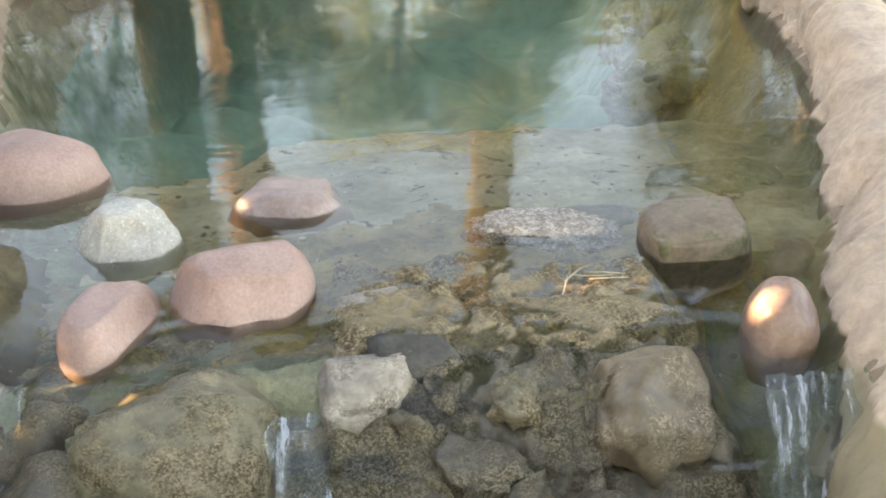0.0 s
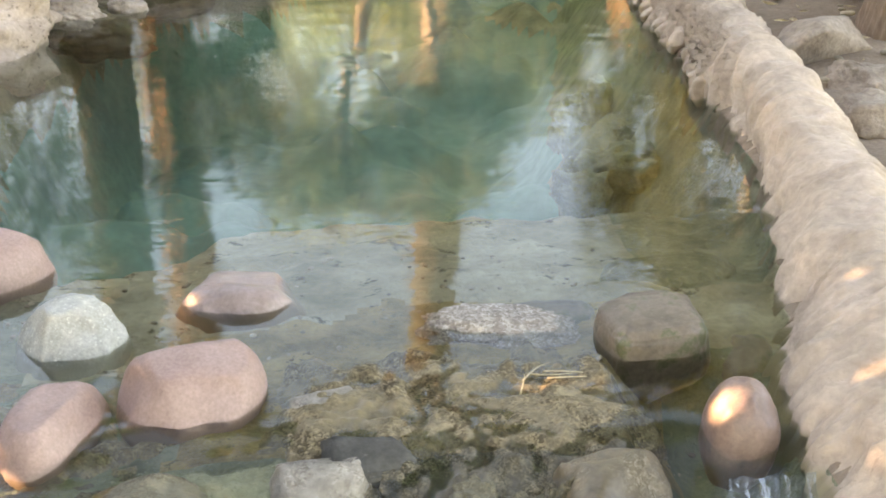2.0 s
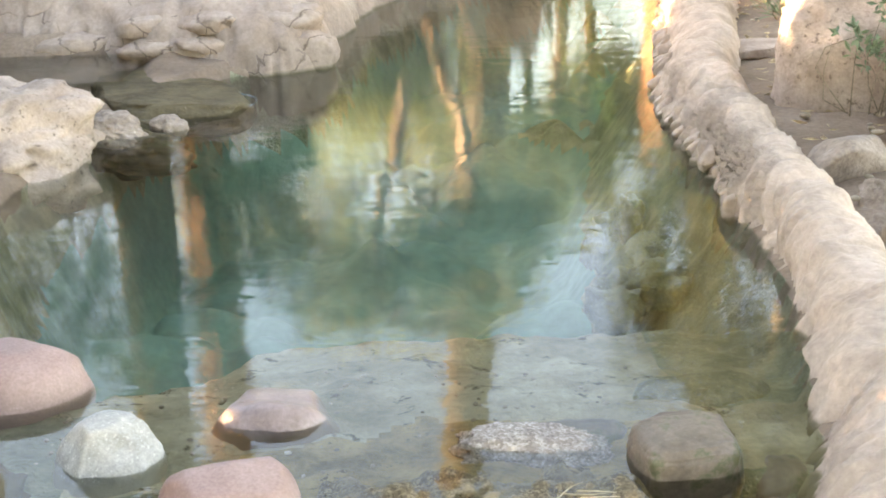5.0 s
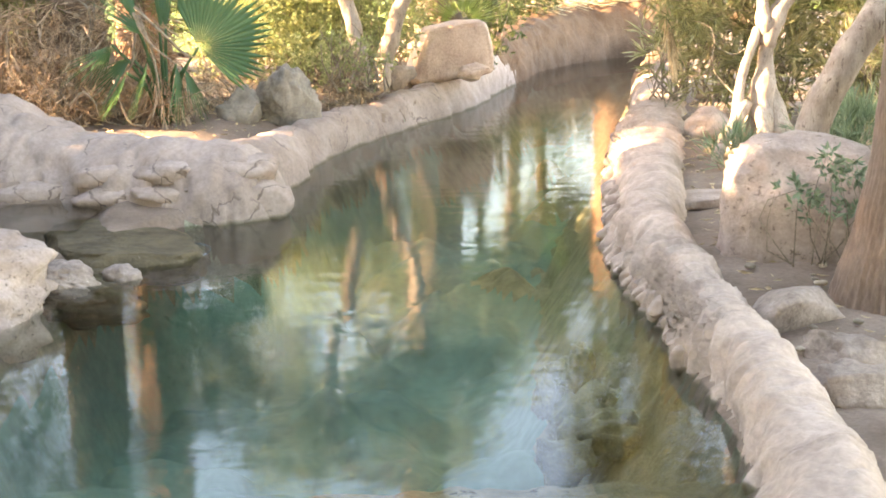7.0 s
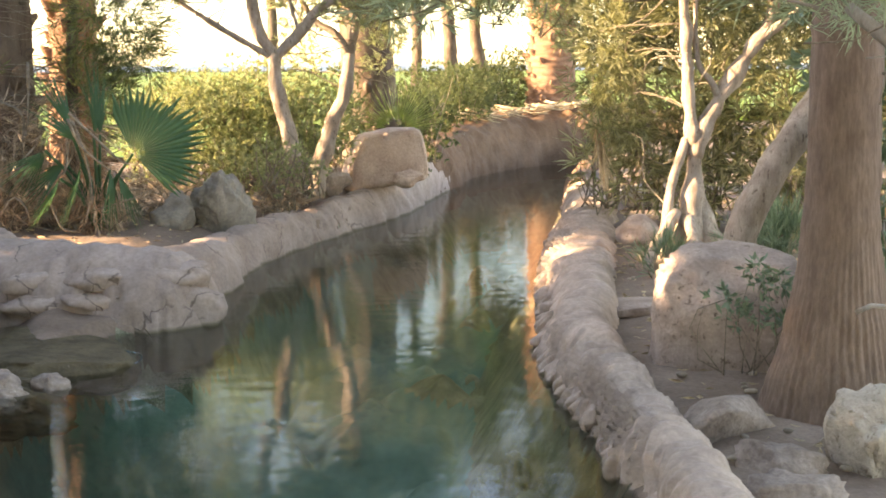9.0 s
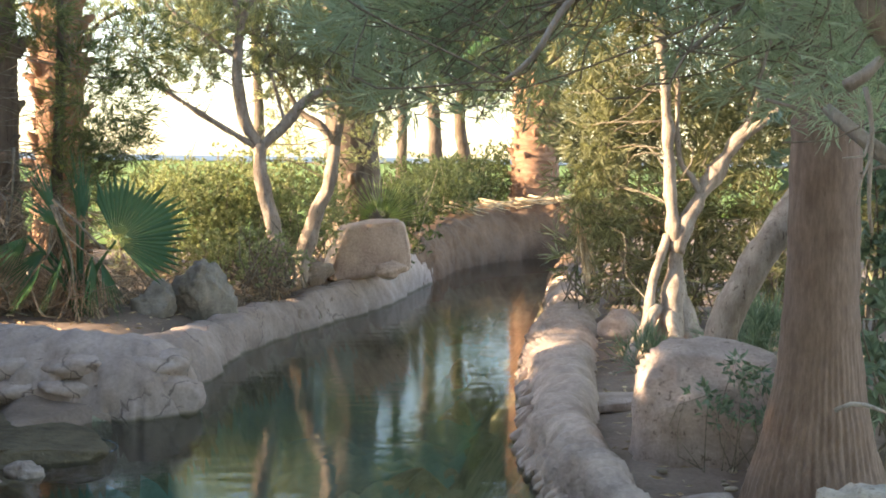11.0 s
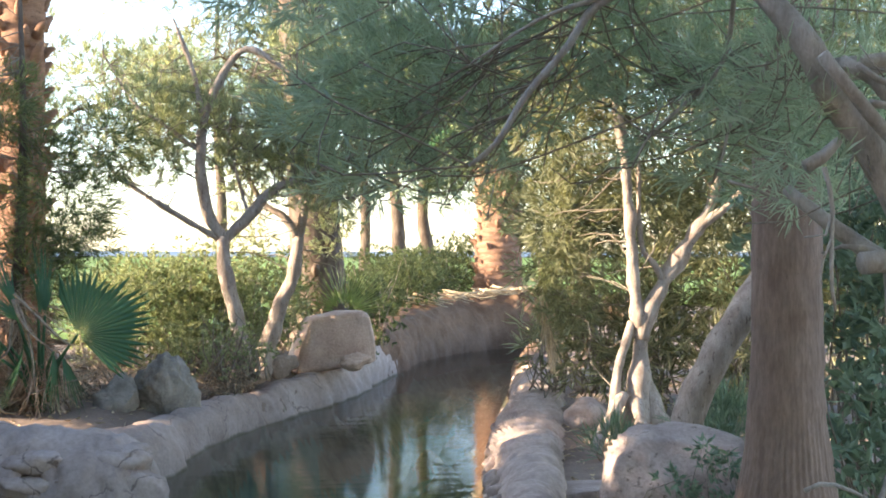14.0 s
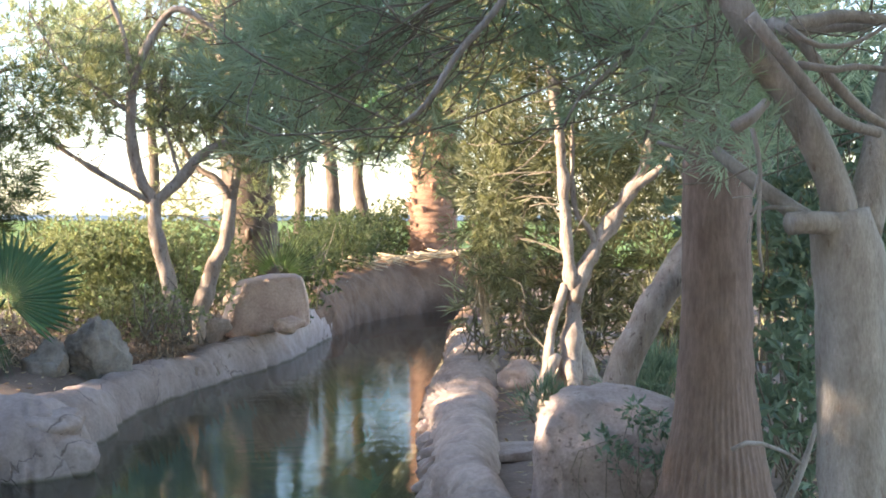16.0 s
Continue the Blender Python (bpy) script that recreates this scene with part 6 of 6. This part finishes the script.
    # unseen trees added behind the near pool to hold back skylight
    for k, (x, y) in enumerate(((-2.4, -1.6), (2.2, -1.4), (3.9, 0.6))):
        blobs = [(x + dx - 0.3 * x, y + dy + 0.9, h, 1.1, 1.0, 0.6) for dx, dy, h in ((0, 0, 2.6), (-0.8, 0.2, 3.2), (0.8, 0.3, 3.1), (0, -1.4, 2.4), (0, 0.5, 3.8))]
        tree("added_shade_tree", (x, y, 0.1), "unseen spreading tree added to dim skylight on the near pool", [([(x, y, 0.05), (x, y, 1.2), (x - 0.1 * x, y + 0.3, 2.4), (x - 0.3 * x, y + 0.8, 3.4)], [0.14, 0.1, 0.04])], blobs, "darkbark", "needle", 60 + k,
             group="trees behind the near pool", per=190, needles=8, length=0.2, width=0.03, spread=0.6, drift=(0, 0, 0.1), count=3)
    # an unseen tree added only to darken the undergrowth
    x, y = -4.7, 10.1
    tree("added_shade_tree", (x, y, 0.2), "low dense tree added out of view to shade the undergrowth", [([(x, y, 0.15), (x + 0.05, y, 1.0), (x, y, 2.2)], [0.09, 0.06, 0.02])],
         [(x, y + 0.1, 1.8, 0.6, 0.6, 0.5), (x - 0.6, y + 0.2, 1.3, 0.6, 0.5, 0.6)], "darkbark", "needle", 49, group="trees on the sunward bank", per=300, needles=8, length=0.16, width=0.022, spread=0.6, drift=(0, 0, 0.1))
    # known only from reflections; extra crown parts are added to shade palm and kerb
    x, y = -3.9, 9.8
    tree("added_shade_tree", (x, y, 0.2), "slim feathery tree beside the plastered bank", [([(x, y, 0.15), (x + 0.05, y, 1.4), (x - 0.1, y + 0.2, 3.2), (x - 0.5, y + 0.8, 5.0)], [0.09, 0.06, 0.02])],
         [(x + 0.2, y - 1.0, 1.9, 0.5, 0.5, 0.5), (x + 0.4, y + 1.4, 2.0, 0.4, 0.5, 0.4), (x, y - 0.2, 1.7, 0.6, 0.6, 0.5), (x + 0.2, y, 2.3, 0.7, 0.7, 0.5), (x, y - 0.3, 2.8, 0.6, 0.5, 0.4), (x - 0.5, y + 0.95, 2.1, 0.45, 0.5, 0.4), (x - 0.5, y + 0.95, 2.75, 0.45, 0.5, 0.4), (x - 0.5, y + 0.8, 3.4, 0.5, 0.6, 0.5), (x - 0.5, y + 0.9, 4.3, 0.5, 0.6, 0.55), (x - 0.6, y + 0.9, 5.2, 0.5, 0.6, 0.55)], "darkbark", "needle", 48, group="trees on the sunward bank", per=420, needles=8, length=0.16, width=0.012, spread=0.6, drift=(0, 0, 0.1), gap=0.1)


def build_bushes():
    bush("hedge_bush", (-0.2, 12.4, 0.4), "yellow-green small-leaved hedge glowing in the sun", [(-0.75, 12.0, 0.90, 0.5, 0.4, 0.55), (-0.25, 12.3, 0.98, 0.5, 0.4, 0.55), (0.25, 12.6, 1.0, 0.45, 0.4, 0.55), (-1.2, 12.4, 0.88, 0.45, 0.4, 0.5), (-0.95, 12.3, 1.1, 0.4, 0.3, 0.4), (-0.5, 12.4, 1.15, 0.45, 0.3, 0.4), (-0.4, 11.9, 0.65, 0.4, 0.3, 0.35), (-0.1, 11.95, 1.1, 0.26, 0.25, 0.42), (0.14, 11.95, 0.8, 0.2, 0.22, 0.4)],
         "hedge", 21, 2800, needles=6, length=0.042, width=0.018, spread=0.9, drift=(0, 0, 0.3))
    bush("hedge_bush", (-0.15, 11.1, 0.4), "low leafy shoots round the olive's foot", [(-0.12, 11.02, 0.75, 0.22, 0.14, 0.32), (0.12, 11.1, 0.6, 0.18, 0.12, 0.22), (-0.45, 11.2, 0.62, 0.25, 0.2, 0.25)],
         "hedge", 210, 3000, needles=6, length=0.042, width=0.018, spread=0.9, drift=(0, 0, 0.3))
    for k, (at, lab, blobs) in enumerate((((0.5, 13.6, 0.45), "dark green bush beside the reddish boulder", [(0.5, 13.6, 0.95, 0.35, 0.3, 0.45), (1.45, 14.2, 0.72, 0.3, 0.3, 0.35)]),
                                         ((2.0, 21.5, 0.45), "dark green bushes on the near edge of the lawn", [(2.1, 20.6, 0.72, 0.6, 0.5, 0.5), (2.75, 21.8, 0.9, 0.65, 0.5, 0.7), (1.6, 22.3, 0.75, 0.6, 0.5, 0.5), (1.3, 21.6, 0.7, 0.6, 0.5, 0.5), (2.5, 23.5, 1.0, 0.7, 0.5, 0.6)]),
                                         ((2.5, 19.8, 0.45), "tall dark bush beyond the earthen wall", [(2.45, 19.0, 0.95, 0.55, 0.5, 0.5), (2.8, 20.6, 1.05, 0.65, 0.6, 0.55)]),
                                         ((1.5, 17.4, 0.45), "dense dark bush behind the reddish boulder", [(1.35, 16.9, 0.78, 0.45, 0.4, 0.42), (1.85, 18.0, 0.80, 0.5, 0.5, 0.42), (1.6, 17.2, 0.95, 0.35, 0.35, 0.3)]),
                                         ((3.6, 22.0, 0.45), "dark bush beside the far palm", [(3.8, 22.4, 1.2, 0.6, 0.5, 0.6), (3.35, 21.6, 1.05, 0.45, 0.4, 0.4)]))):
        bush("hedge_bush", at, lab, blobs, "shadeleaf", 220 + k, 1100, needles=7, length=0.07, width=0.02, spread=0.8, drift=(0, 0, 0.4))
    bush("willow_bush", (3.4, 10.8, 0.3), "tangled bush with long dry yellow-green leaves", [(2.9, 10.6, 0.85, 0.35, 0.35, 0.5), (3.4, 10.5, 1.1, 0.5, 0.4, 0.6), (4.0, 10.2, 1.1, 0.5, 0.4, 0.7), (4.6, 9.8, 1.2, 0.5, 0.5, 0.8), (3.5, 11.5, 1.9, 0.8, 0.6, 0.7), (2.85, 11.4, 1.6, 0.45, 0.5, 0.7), (4.5, 11.0, 2.0, 0.8, 0.6, 0.8), (5.3, 10.0, 1.8, 0.7, 0.6, 1.0), (2.6, 10.9, 0.75, 0.25, 0.3, 0.35), (3.3, 10.2, 0.6, 0.5, 0.3, 0.4), (3.9, 9.9, 0.6, 0.5, 0.3, 0.45)],
         "longleaf", 23, 560, needles=8, length=0.19, width=0.014, spread=0.6, drift=(0, 0, 0.25))
    bush("broadleaf_shrub", (3.0, 5.6, 0.1), "dark bluish-green broadleaf shrub behind the palm", [(2.75, 5.5, 0.55, 0.28, 0.3, 0.4), (3.1, 5.8, 0.9, 0.4, 0.4, 0.6), (3.6, 5.6, 1.2, 0.5, 0.5, 0.8), (2.9, 6.2, 1.5, 0.4, 0.4, 0.5), (3.5, 6.4, 1.9, 0.6, 0.5, 0.6), (4.2, 6.5, 1.4, 0.6, 0.5, 1.0)],
         "broad", 24, 620, needles=6, length=0.09, width=0.035, spread=0.9, drift=(0, 0, 0.2))
    bush("leafy_shoot", (2.12, 5.66, 0.1), "small leafy shoot in front of the granite boulder", [(1.95, 5.66, 0.45, 0.1, 0.06, 0.05), (2.05, 5.66, 0.37, 0.12, 0.06, 0.06), (2.15, 5.64, 0.52, 0.1, 0.06, 0.07), (2.2, 5.62, 0.35, 0.12, 0.06, 0.05), (2.32, 5.62, 0.42, 0.1, 0.06, 0.06), (2.08, 5.66, 0.59, 0.06, 0.05, 0.05)],
         "broad", 25, 11000, "shoot", 3, stem_r=0.0035, needles=5, length=0.05, width=0.017, spread=0.8, drift=(0.2, 0, 0.2))
    for k, (at, lab, blobs) in enumerate((((2.42, 8.3, 0.1), "grassy tuft at the willow's foot", [(2.42, 8.3, 0.24, 0.18, 0.14, 0.12)]), ((2.95, 7.95, 0.1), "tall green tuft beside the leaning trunk", [(2.85, 8.0, 0.28, 0.2, 0.16, 0.14), (3.05, 7.9, 0.38, 0.24, 0.2, 0.24)]))):
        bush("grass_tuft", at, lab, blobs, "broad", 26 + 200 * k, 3000, "grass", 3, needles=9, length=0.16, width=0.008, spread=0.35, drift=(0, 0, 0.9))
    bush("undergrowth", (-1.6, 9.9, 0.28), "dry tangled undergrowth under the palms", [(-2.65, 11.0, 1.35, 0.4, 0.3, 0.4), (-3.2, 11.0, 1.35, 0.45, 0.3, 0.5), (-3.8, 10.9, 1.3, 0.4, 0.3, 0.5), (-2.9, 10.6, 0.7, 0.5, 0.3, 0.45), (-3.6, 10.8, 0.8, 0.5, 0.3, 0.5), (-2.6, 11.8, 0.8, 0.5, 0.3, 0.5), (-1.6, 10.0, 0.45, 0.45, 0.3, 0.2), (-2.2, 10.0, 0.55, 0.4, 0.3, 0.3), (-1.1, 10.6, 0.5, 0.4, 0.3, 0.2), (-0.1, 11.2, 0.45, 0.3, 0.3, 0.2)], "brush", 27, 2600, "undergrowth", 40,
         needles=6, length=0.1, width=0.008, spread=0.9, drift=(0, 0, 0.2))

    bush("dead_fronds", (-1.9, 10.3, 0.28), "brown dead fronds hanging under the palms", [(-1.75, 10.3, 0.95, 0.35, 0.15, 0.4), (-2.2, 10.2, 0.8, 0.35, 0.15, 0.45), (-1.5, 10.25, 0.55, 0.3, 0.15, 0.25), (-2.6, 10.2, 0.9, 0.3, 0.15, 0.5)], "brush", 28, 1300, "dead fronds", 12,
         needles=7, length=0.3, width=0.010, spread=0.35, drift=(0, 0, -0.8))


def build_fan_palm():
    rng = np.random.RandomState(5)
    t = thing("fan_palm", (-1.35, 9.9, 0.25), "young fan palm with a broad green pleated leaf", "fan palm")
    foot = np.array([-1.42, 9.95, 0.25])
    for tip, way, nrm, rad, sw in [((-1.13, 9.72, 0.87), (0.72, 0.0, 0.50), (-0.1, -1, 0.1), 0.56, 82), ((-1.5, 9.75, 0.95), (-0.5, -0.1, 0.5), (0.95, -0.15, 0.2), 0.5, 40), ((-1.62, 9.8, 0.8), (-0.7, 0.1, -0.5), (0.6, -0.3, 0.8), 0.5, 40),
                                   ((-1.42, 9.85, 1.0), (0.15, 0.2, 0.9), (0.98, -0.2, 0.1), 0.55, 35), ((-1.3, 9.75, 0.75), (0.1, -0.2, -0.9), (0.97, -0.2, 0.1), 0.5, 30), ((-1.5, 9.72, 0.8), (-0.2, -0.2, -0.9), (0.95, 0.3, 0.0), 0.5, 30), ((-1.75, 9.75, 0.9), (-0.6, -0.1, -0.7), (0.9, -0.4, 0.3), 0.5, 35)] + [
                                   ((-1.25, 9.8, 0.72), (0.35, -0.1, -0.8), (0.9, -0.3, 0.4), 0.48, 30), ((-1.58, 9.8, 1.05), (-0.25, 0.1, 0.9), (0.95, -0.3, 0.1), 0.55, 32), ((-1.38, 9.9, 1.0), (-0.05, 0.2, 0.95), (0.9, -0.4, 0.0), 0.6, 28), ((-1.65, 9.7, 0.7), (-0.4, -0.2, -0.85), (0.9, 0.4, 0.1), 0.45, 28)]:
        v, f = quads_of(tube([foot, (foot + tip) / 2 + (0, 0, 0.1), tip], [0.018, 0.01], 6, 0.06))
        stalk = part("stalk", v, f, M["palmleaf"], t)
        v, f = fan_leaf(tip, way, nrm, rad, rng, 28 if sw > 60 else 12, sw, 0.72 if sw > 60 else 0.28)
        part("leaf", v, f, M["palmleaf"], stalk, smooth=False)
    k = 130
    a, h = rng.uniform(0, 6.28, k), rng.uniform(0.3, 0.8, k)
    st = np.column_stack([foot[0] + 0.10 * np.cos(a), foot[1] + 0.10 * np.sin(a), h])
    v, f = strips(st, np.column_stack([np.cos(a) * 0.5, np.sin(a) * 0.5, -np.ones(k)]) + rng.normal(size=(k, 3)) * 0.2, rng.uniform(0.15, 0.38, k), 0.016, rng)
    part("dead_leaves", v, f, M["brush"], t, "brown dead leaf skirt", smooth=False)
    t = thing("fan_palm", (1.0, 13.6, 0.45), "small spiky fan palm behind the reddish boulder", "fan palm")
    for k in range(13):
        a = radians(10 + 13 * k)
        tip = np.array([1.08 + 0.08 * math.cos(a), 13.45 + rng.uniform(-0.1, 0.1), 0.84 + 0.08 * math.sin(a)])
        part("leaf", *fan_leaf(tip, (math.cos(a), 0.05 * rng.normal(), math.sin(a)), (0.3 * rng.normal(), -1, 0.4), 0.48, rng, 5, 14, 0.22), M["spiky"], t, smooth=False)


def build_small():
    rng = np.random.RandomState(6)
    # a dry frond hanging over the far kerb
    t = thing("dry_frond", (2.49, 10.25, 0.36), "dry straw-coloured palm frond hanging beside the kerb", "palm frond")
    v, f = quads_of(tube([(2.36, 10.2, 1.4), (2.38, 10.2, 1.1), (2.43, 10.22, 0.83), (2.49, 10.25, 0.50)], [0.010, 0.017, 0.022], 6, 0.06))
    part("rib", v, f, M["dry"], t)
    k = 110
    u = rng.uniform(0, 1, k)
    s = np.column_stack([2.37 + 0.09 * u, np.full(k, 10.2), 1.18 - 0.42 * u])
    v, f = strips(s, np.column_stack([rng.normal(size=k) * 0.16 + 0.14, rng.normal(size=k) * 0.16, -np.ones(k)]), 0.28, 0.013, rng)
    part("fringe", v, f, M["dry"], t, smooth=False)
    # sticks and dry litter heaped along the far earthen wall
    sticks = []
    for _ in range(60):
        x = rng.uniform(2.5, 4.9)
        y, z = np.interp(x, [2.5, 3.35, 4.2, 5.2], [18.6, 19.55, 19.9, 19.85]) + rng.uniform(-0.1, 0.35), np.interp(x, [2.5, 3.35, 4.2, 5.2], [0.70, 0.80, 0.86, 0.86])
        a, w = rng.normal() * 0.5, rng.uniform(0.12, 0.45)
        p = np.array([x, y, z + rng.uniform(0.0, 0.05)])
        d = np.array([math.cos(a), math.sin(a), rng.normal() * 0.15]) * w
        sticks.append(quads_of(tube([p - d, p + rng.normal(size=3) * 0.03, p + d], [rng.uniform(0.008, 0.02), 0.006], 5, 0.2)))
    tagged(part("brushwood", *merged(sticks), M["dry"], origin=(3.6, 19.7, 0.82)), "dry pale sticks and litter on the earthen wall", "brushwood", kind="stuff")
    # dry vines and bare stalks hanging round the palm feet
    t = thing("dry_vine", (-2.2, 10.0, 0.28), "pale bare vines looping round the palm feet", "vine")
    for way in (
        [(-2.17, 10.05, 1.24), (-2.03, 10.05, 1.21), (-1.95, 10.05, 1.12), (-1.97, 10.05, 0.89), (-1.98, 10.05, 0.56)],
        [(-1.75, 9.75, 0.65), (-1.72, 9.75, 0.48), (-1.65, 9.75, 0.33), (-1.54, 9.75, 0.31)],
        [(-1.55, 9.7, 1.11), (-1.49, 9.7, 0.95), (-1.44, 9.7, 0.72), (-1.42, 9.7, 0.48)],
        [(-1.9, 10.05, 1.53), (-1.91, 10.05, 1.24), (-1.94, 10.05, 1.0), (-2.04, 10.05, 0.81)],
        [(-1.6, 9.8, 0.96), (-1.62, 9.8, 0.76), (-1.72, 9.8, 0.67)],
        [(-2.09, 9.8, 0.44), (-2.0, 9.8, 0.56), (-1.91, 9.8, 0.48), (-1.89, 9.8, 0.37)],
        [(-1.56, 9.65, 1.17), (-1.42, 9.65, 1.03), (-1.23, 9.65, 0.84), (-1.15, 9.65, 0.8)],
        [(-1.57, 9.65, 1.13), (-1.48, 9.65, 0.93), (-1.29, 9.65, 0.76)],
    ):
        part("stem", *quads_of(tube(way, [0.013, 0.010, 0.006], 6, 0.05, 0.2, 3)), M["twig"], t)
    # twigs caught on the ledge
    out = []
    for _ in range(5):
        x, y, a, n = rng.uniform(0.28, 0.42), rng.uniform(2.46, 2.58), rng.normal() * 0.7, rng.uniform(0.03, 0.08)
        out.append(quads_of(tube([(x - n * math.cos(a), y - n * math.sin(a) * 0.6, 0.006), (x, y + rng.normal() * 0.01, rng.uniform(0.006, 0.014)), (x + n * math.cos(a), y + n * math.sin(a) * 0.6, 0.008)], [0.0024, 0.001], 5, 0.03)))
    tagged(part("twig", *merged(out), M["dry"], origin=(0.41, 2.53, 0)), "straw-coloured dry twig caught on the weir", "twig")
    # leaf litter
    n = 2600
    y = rng.uniform(3.2, 13.5, n)
    x = np.where(rng.uniform(size=n) < 0.6, np.interp(y, [3, 6, 9, 13], [1.4, 1.55, 2.2, 3.2]) + rng.uniform(0, 2.2, n), np.interp(y, [3, 9, 13], [-4.0, -0.95, 0.6]) - rng.uniform(0, 2.0, n))
    keep = (inside_by(x, y) < -0.45) & ~((x < 0) & (y < 9.4))
    x, y, n = x[keep], y[keep], keep.sum()
    p = np.column_stack([x, y, height(x, y) + 0.012])
    v, f = strips(p, rng.normal(size=(n, 3)) * (1, 1, 0.12), rng.uniform(0.03, 0.09, n), rng.uniform(0.008, 0.02, n), rng)
    tagged(part("leaf_litter", v, f, M["dry"], smooth=False), "dry fallen leaves scattered on the soil", "leaf litter", kind="stuff")
    # a ring of ripple where drops fall from the ledge, its glint drawn white
    rings = []
    for r0, a0, a1 in ((0.155, -0.6, 1.9), (0.155, 3.5, 5.4), (0.09, 0.4, 2.2)):
        a = np.linspace(a0, a1, 20)
        rings.append(quads_of(tube(np.column_stack([-0.94 + r0 * np.cos(a), 6.80 + 1.3 * r0 * np.sin(a), 0 * a + 0.001]), [0.003, 0.007, 0.006, 0.003], 6, 0.015, 0.3, 5)))
    tagged(part("ripple", *merged(rings), M["fall"], origin=(-0.94, 6.8, 0)), "white ring drawn for the glint of ripples below the ledge", "ripple", kind="structure")
    # falling water between the stones of the weir
    for x, y0, w, dz, lab in ((-0.26, 2.06, 0.09, 0.34, "thin stream of water falling between stones"), (0.72, 2.14, 0.16, 0.34, "white water running down the spillway"), (-0.87, 2.2, 0.14, 0.34, "small fall of water beside the stones")):
        xs, ts = np.linspace(-1, 1, 26), np.linspace(0, 1, 40)
        a, b = np.meshgrid(xs, ts)
        px = x + a * w / 2 * (1 + 0.35 * b) + 0.012 * np.sin(b * 9 + a * 3)
        py = y0 - 0.20 * b
        pz = 0.004 - dz * b ** 1.7
        q = np.column_stack([px.ravel(), py.ravel(), pz.ravel()])
        q[:, 2] += 0.016 * fbm(q * (3, 1, 1), 14, 2, 3)
        i, j = np.meshgrid(np.arange(39), np.arange(25), indexing="ij")
        kk = (i * 26 + j).ravel()
        ob = part("waterfall", q, np.stack([kk, kk + 1, kk + 27, kk + 26], -1), M["fall"], origin=(x, y0, -0.3))
        tagged(ob, lab, "waterfall", kind="structure")
        ob.visible_shadow = False


build_ground()
build_water()
build_rims()
build_near_stones()
build_left_rocks()
build_back_rocks()
build_palms()
build_trees()
build_bushes()
build_fan_palm()
build_small()
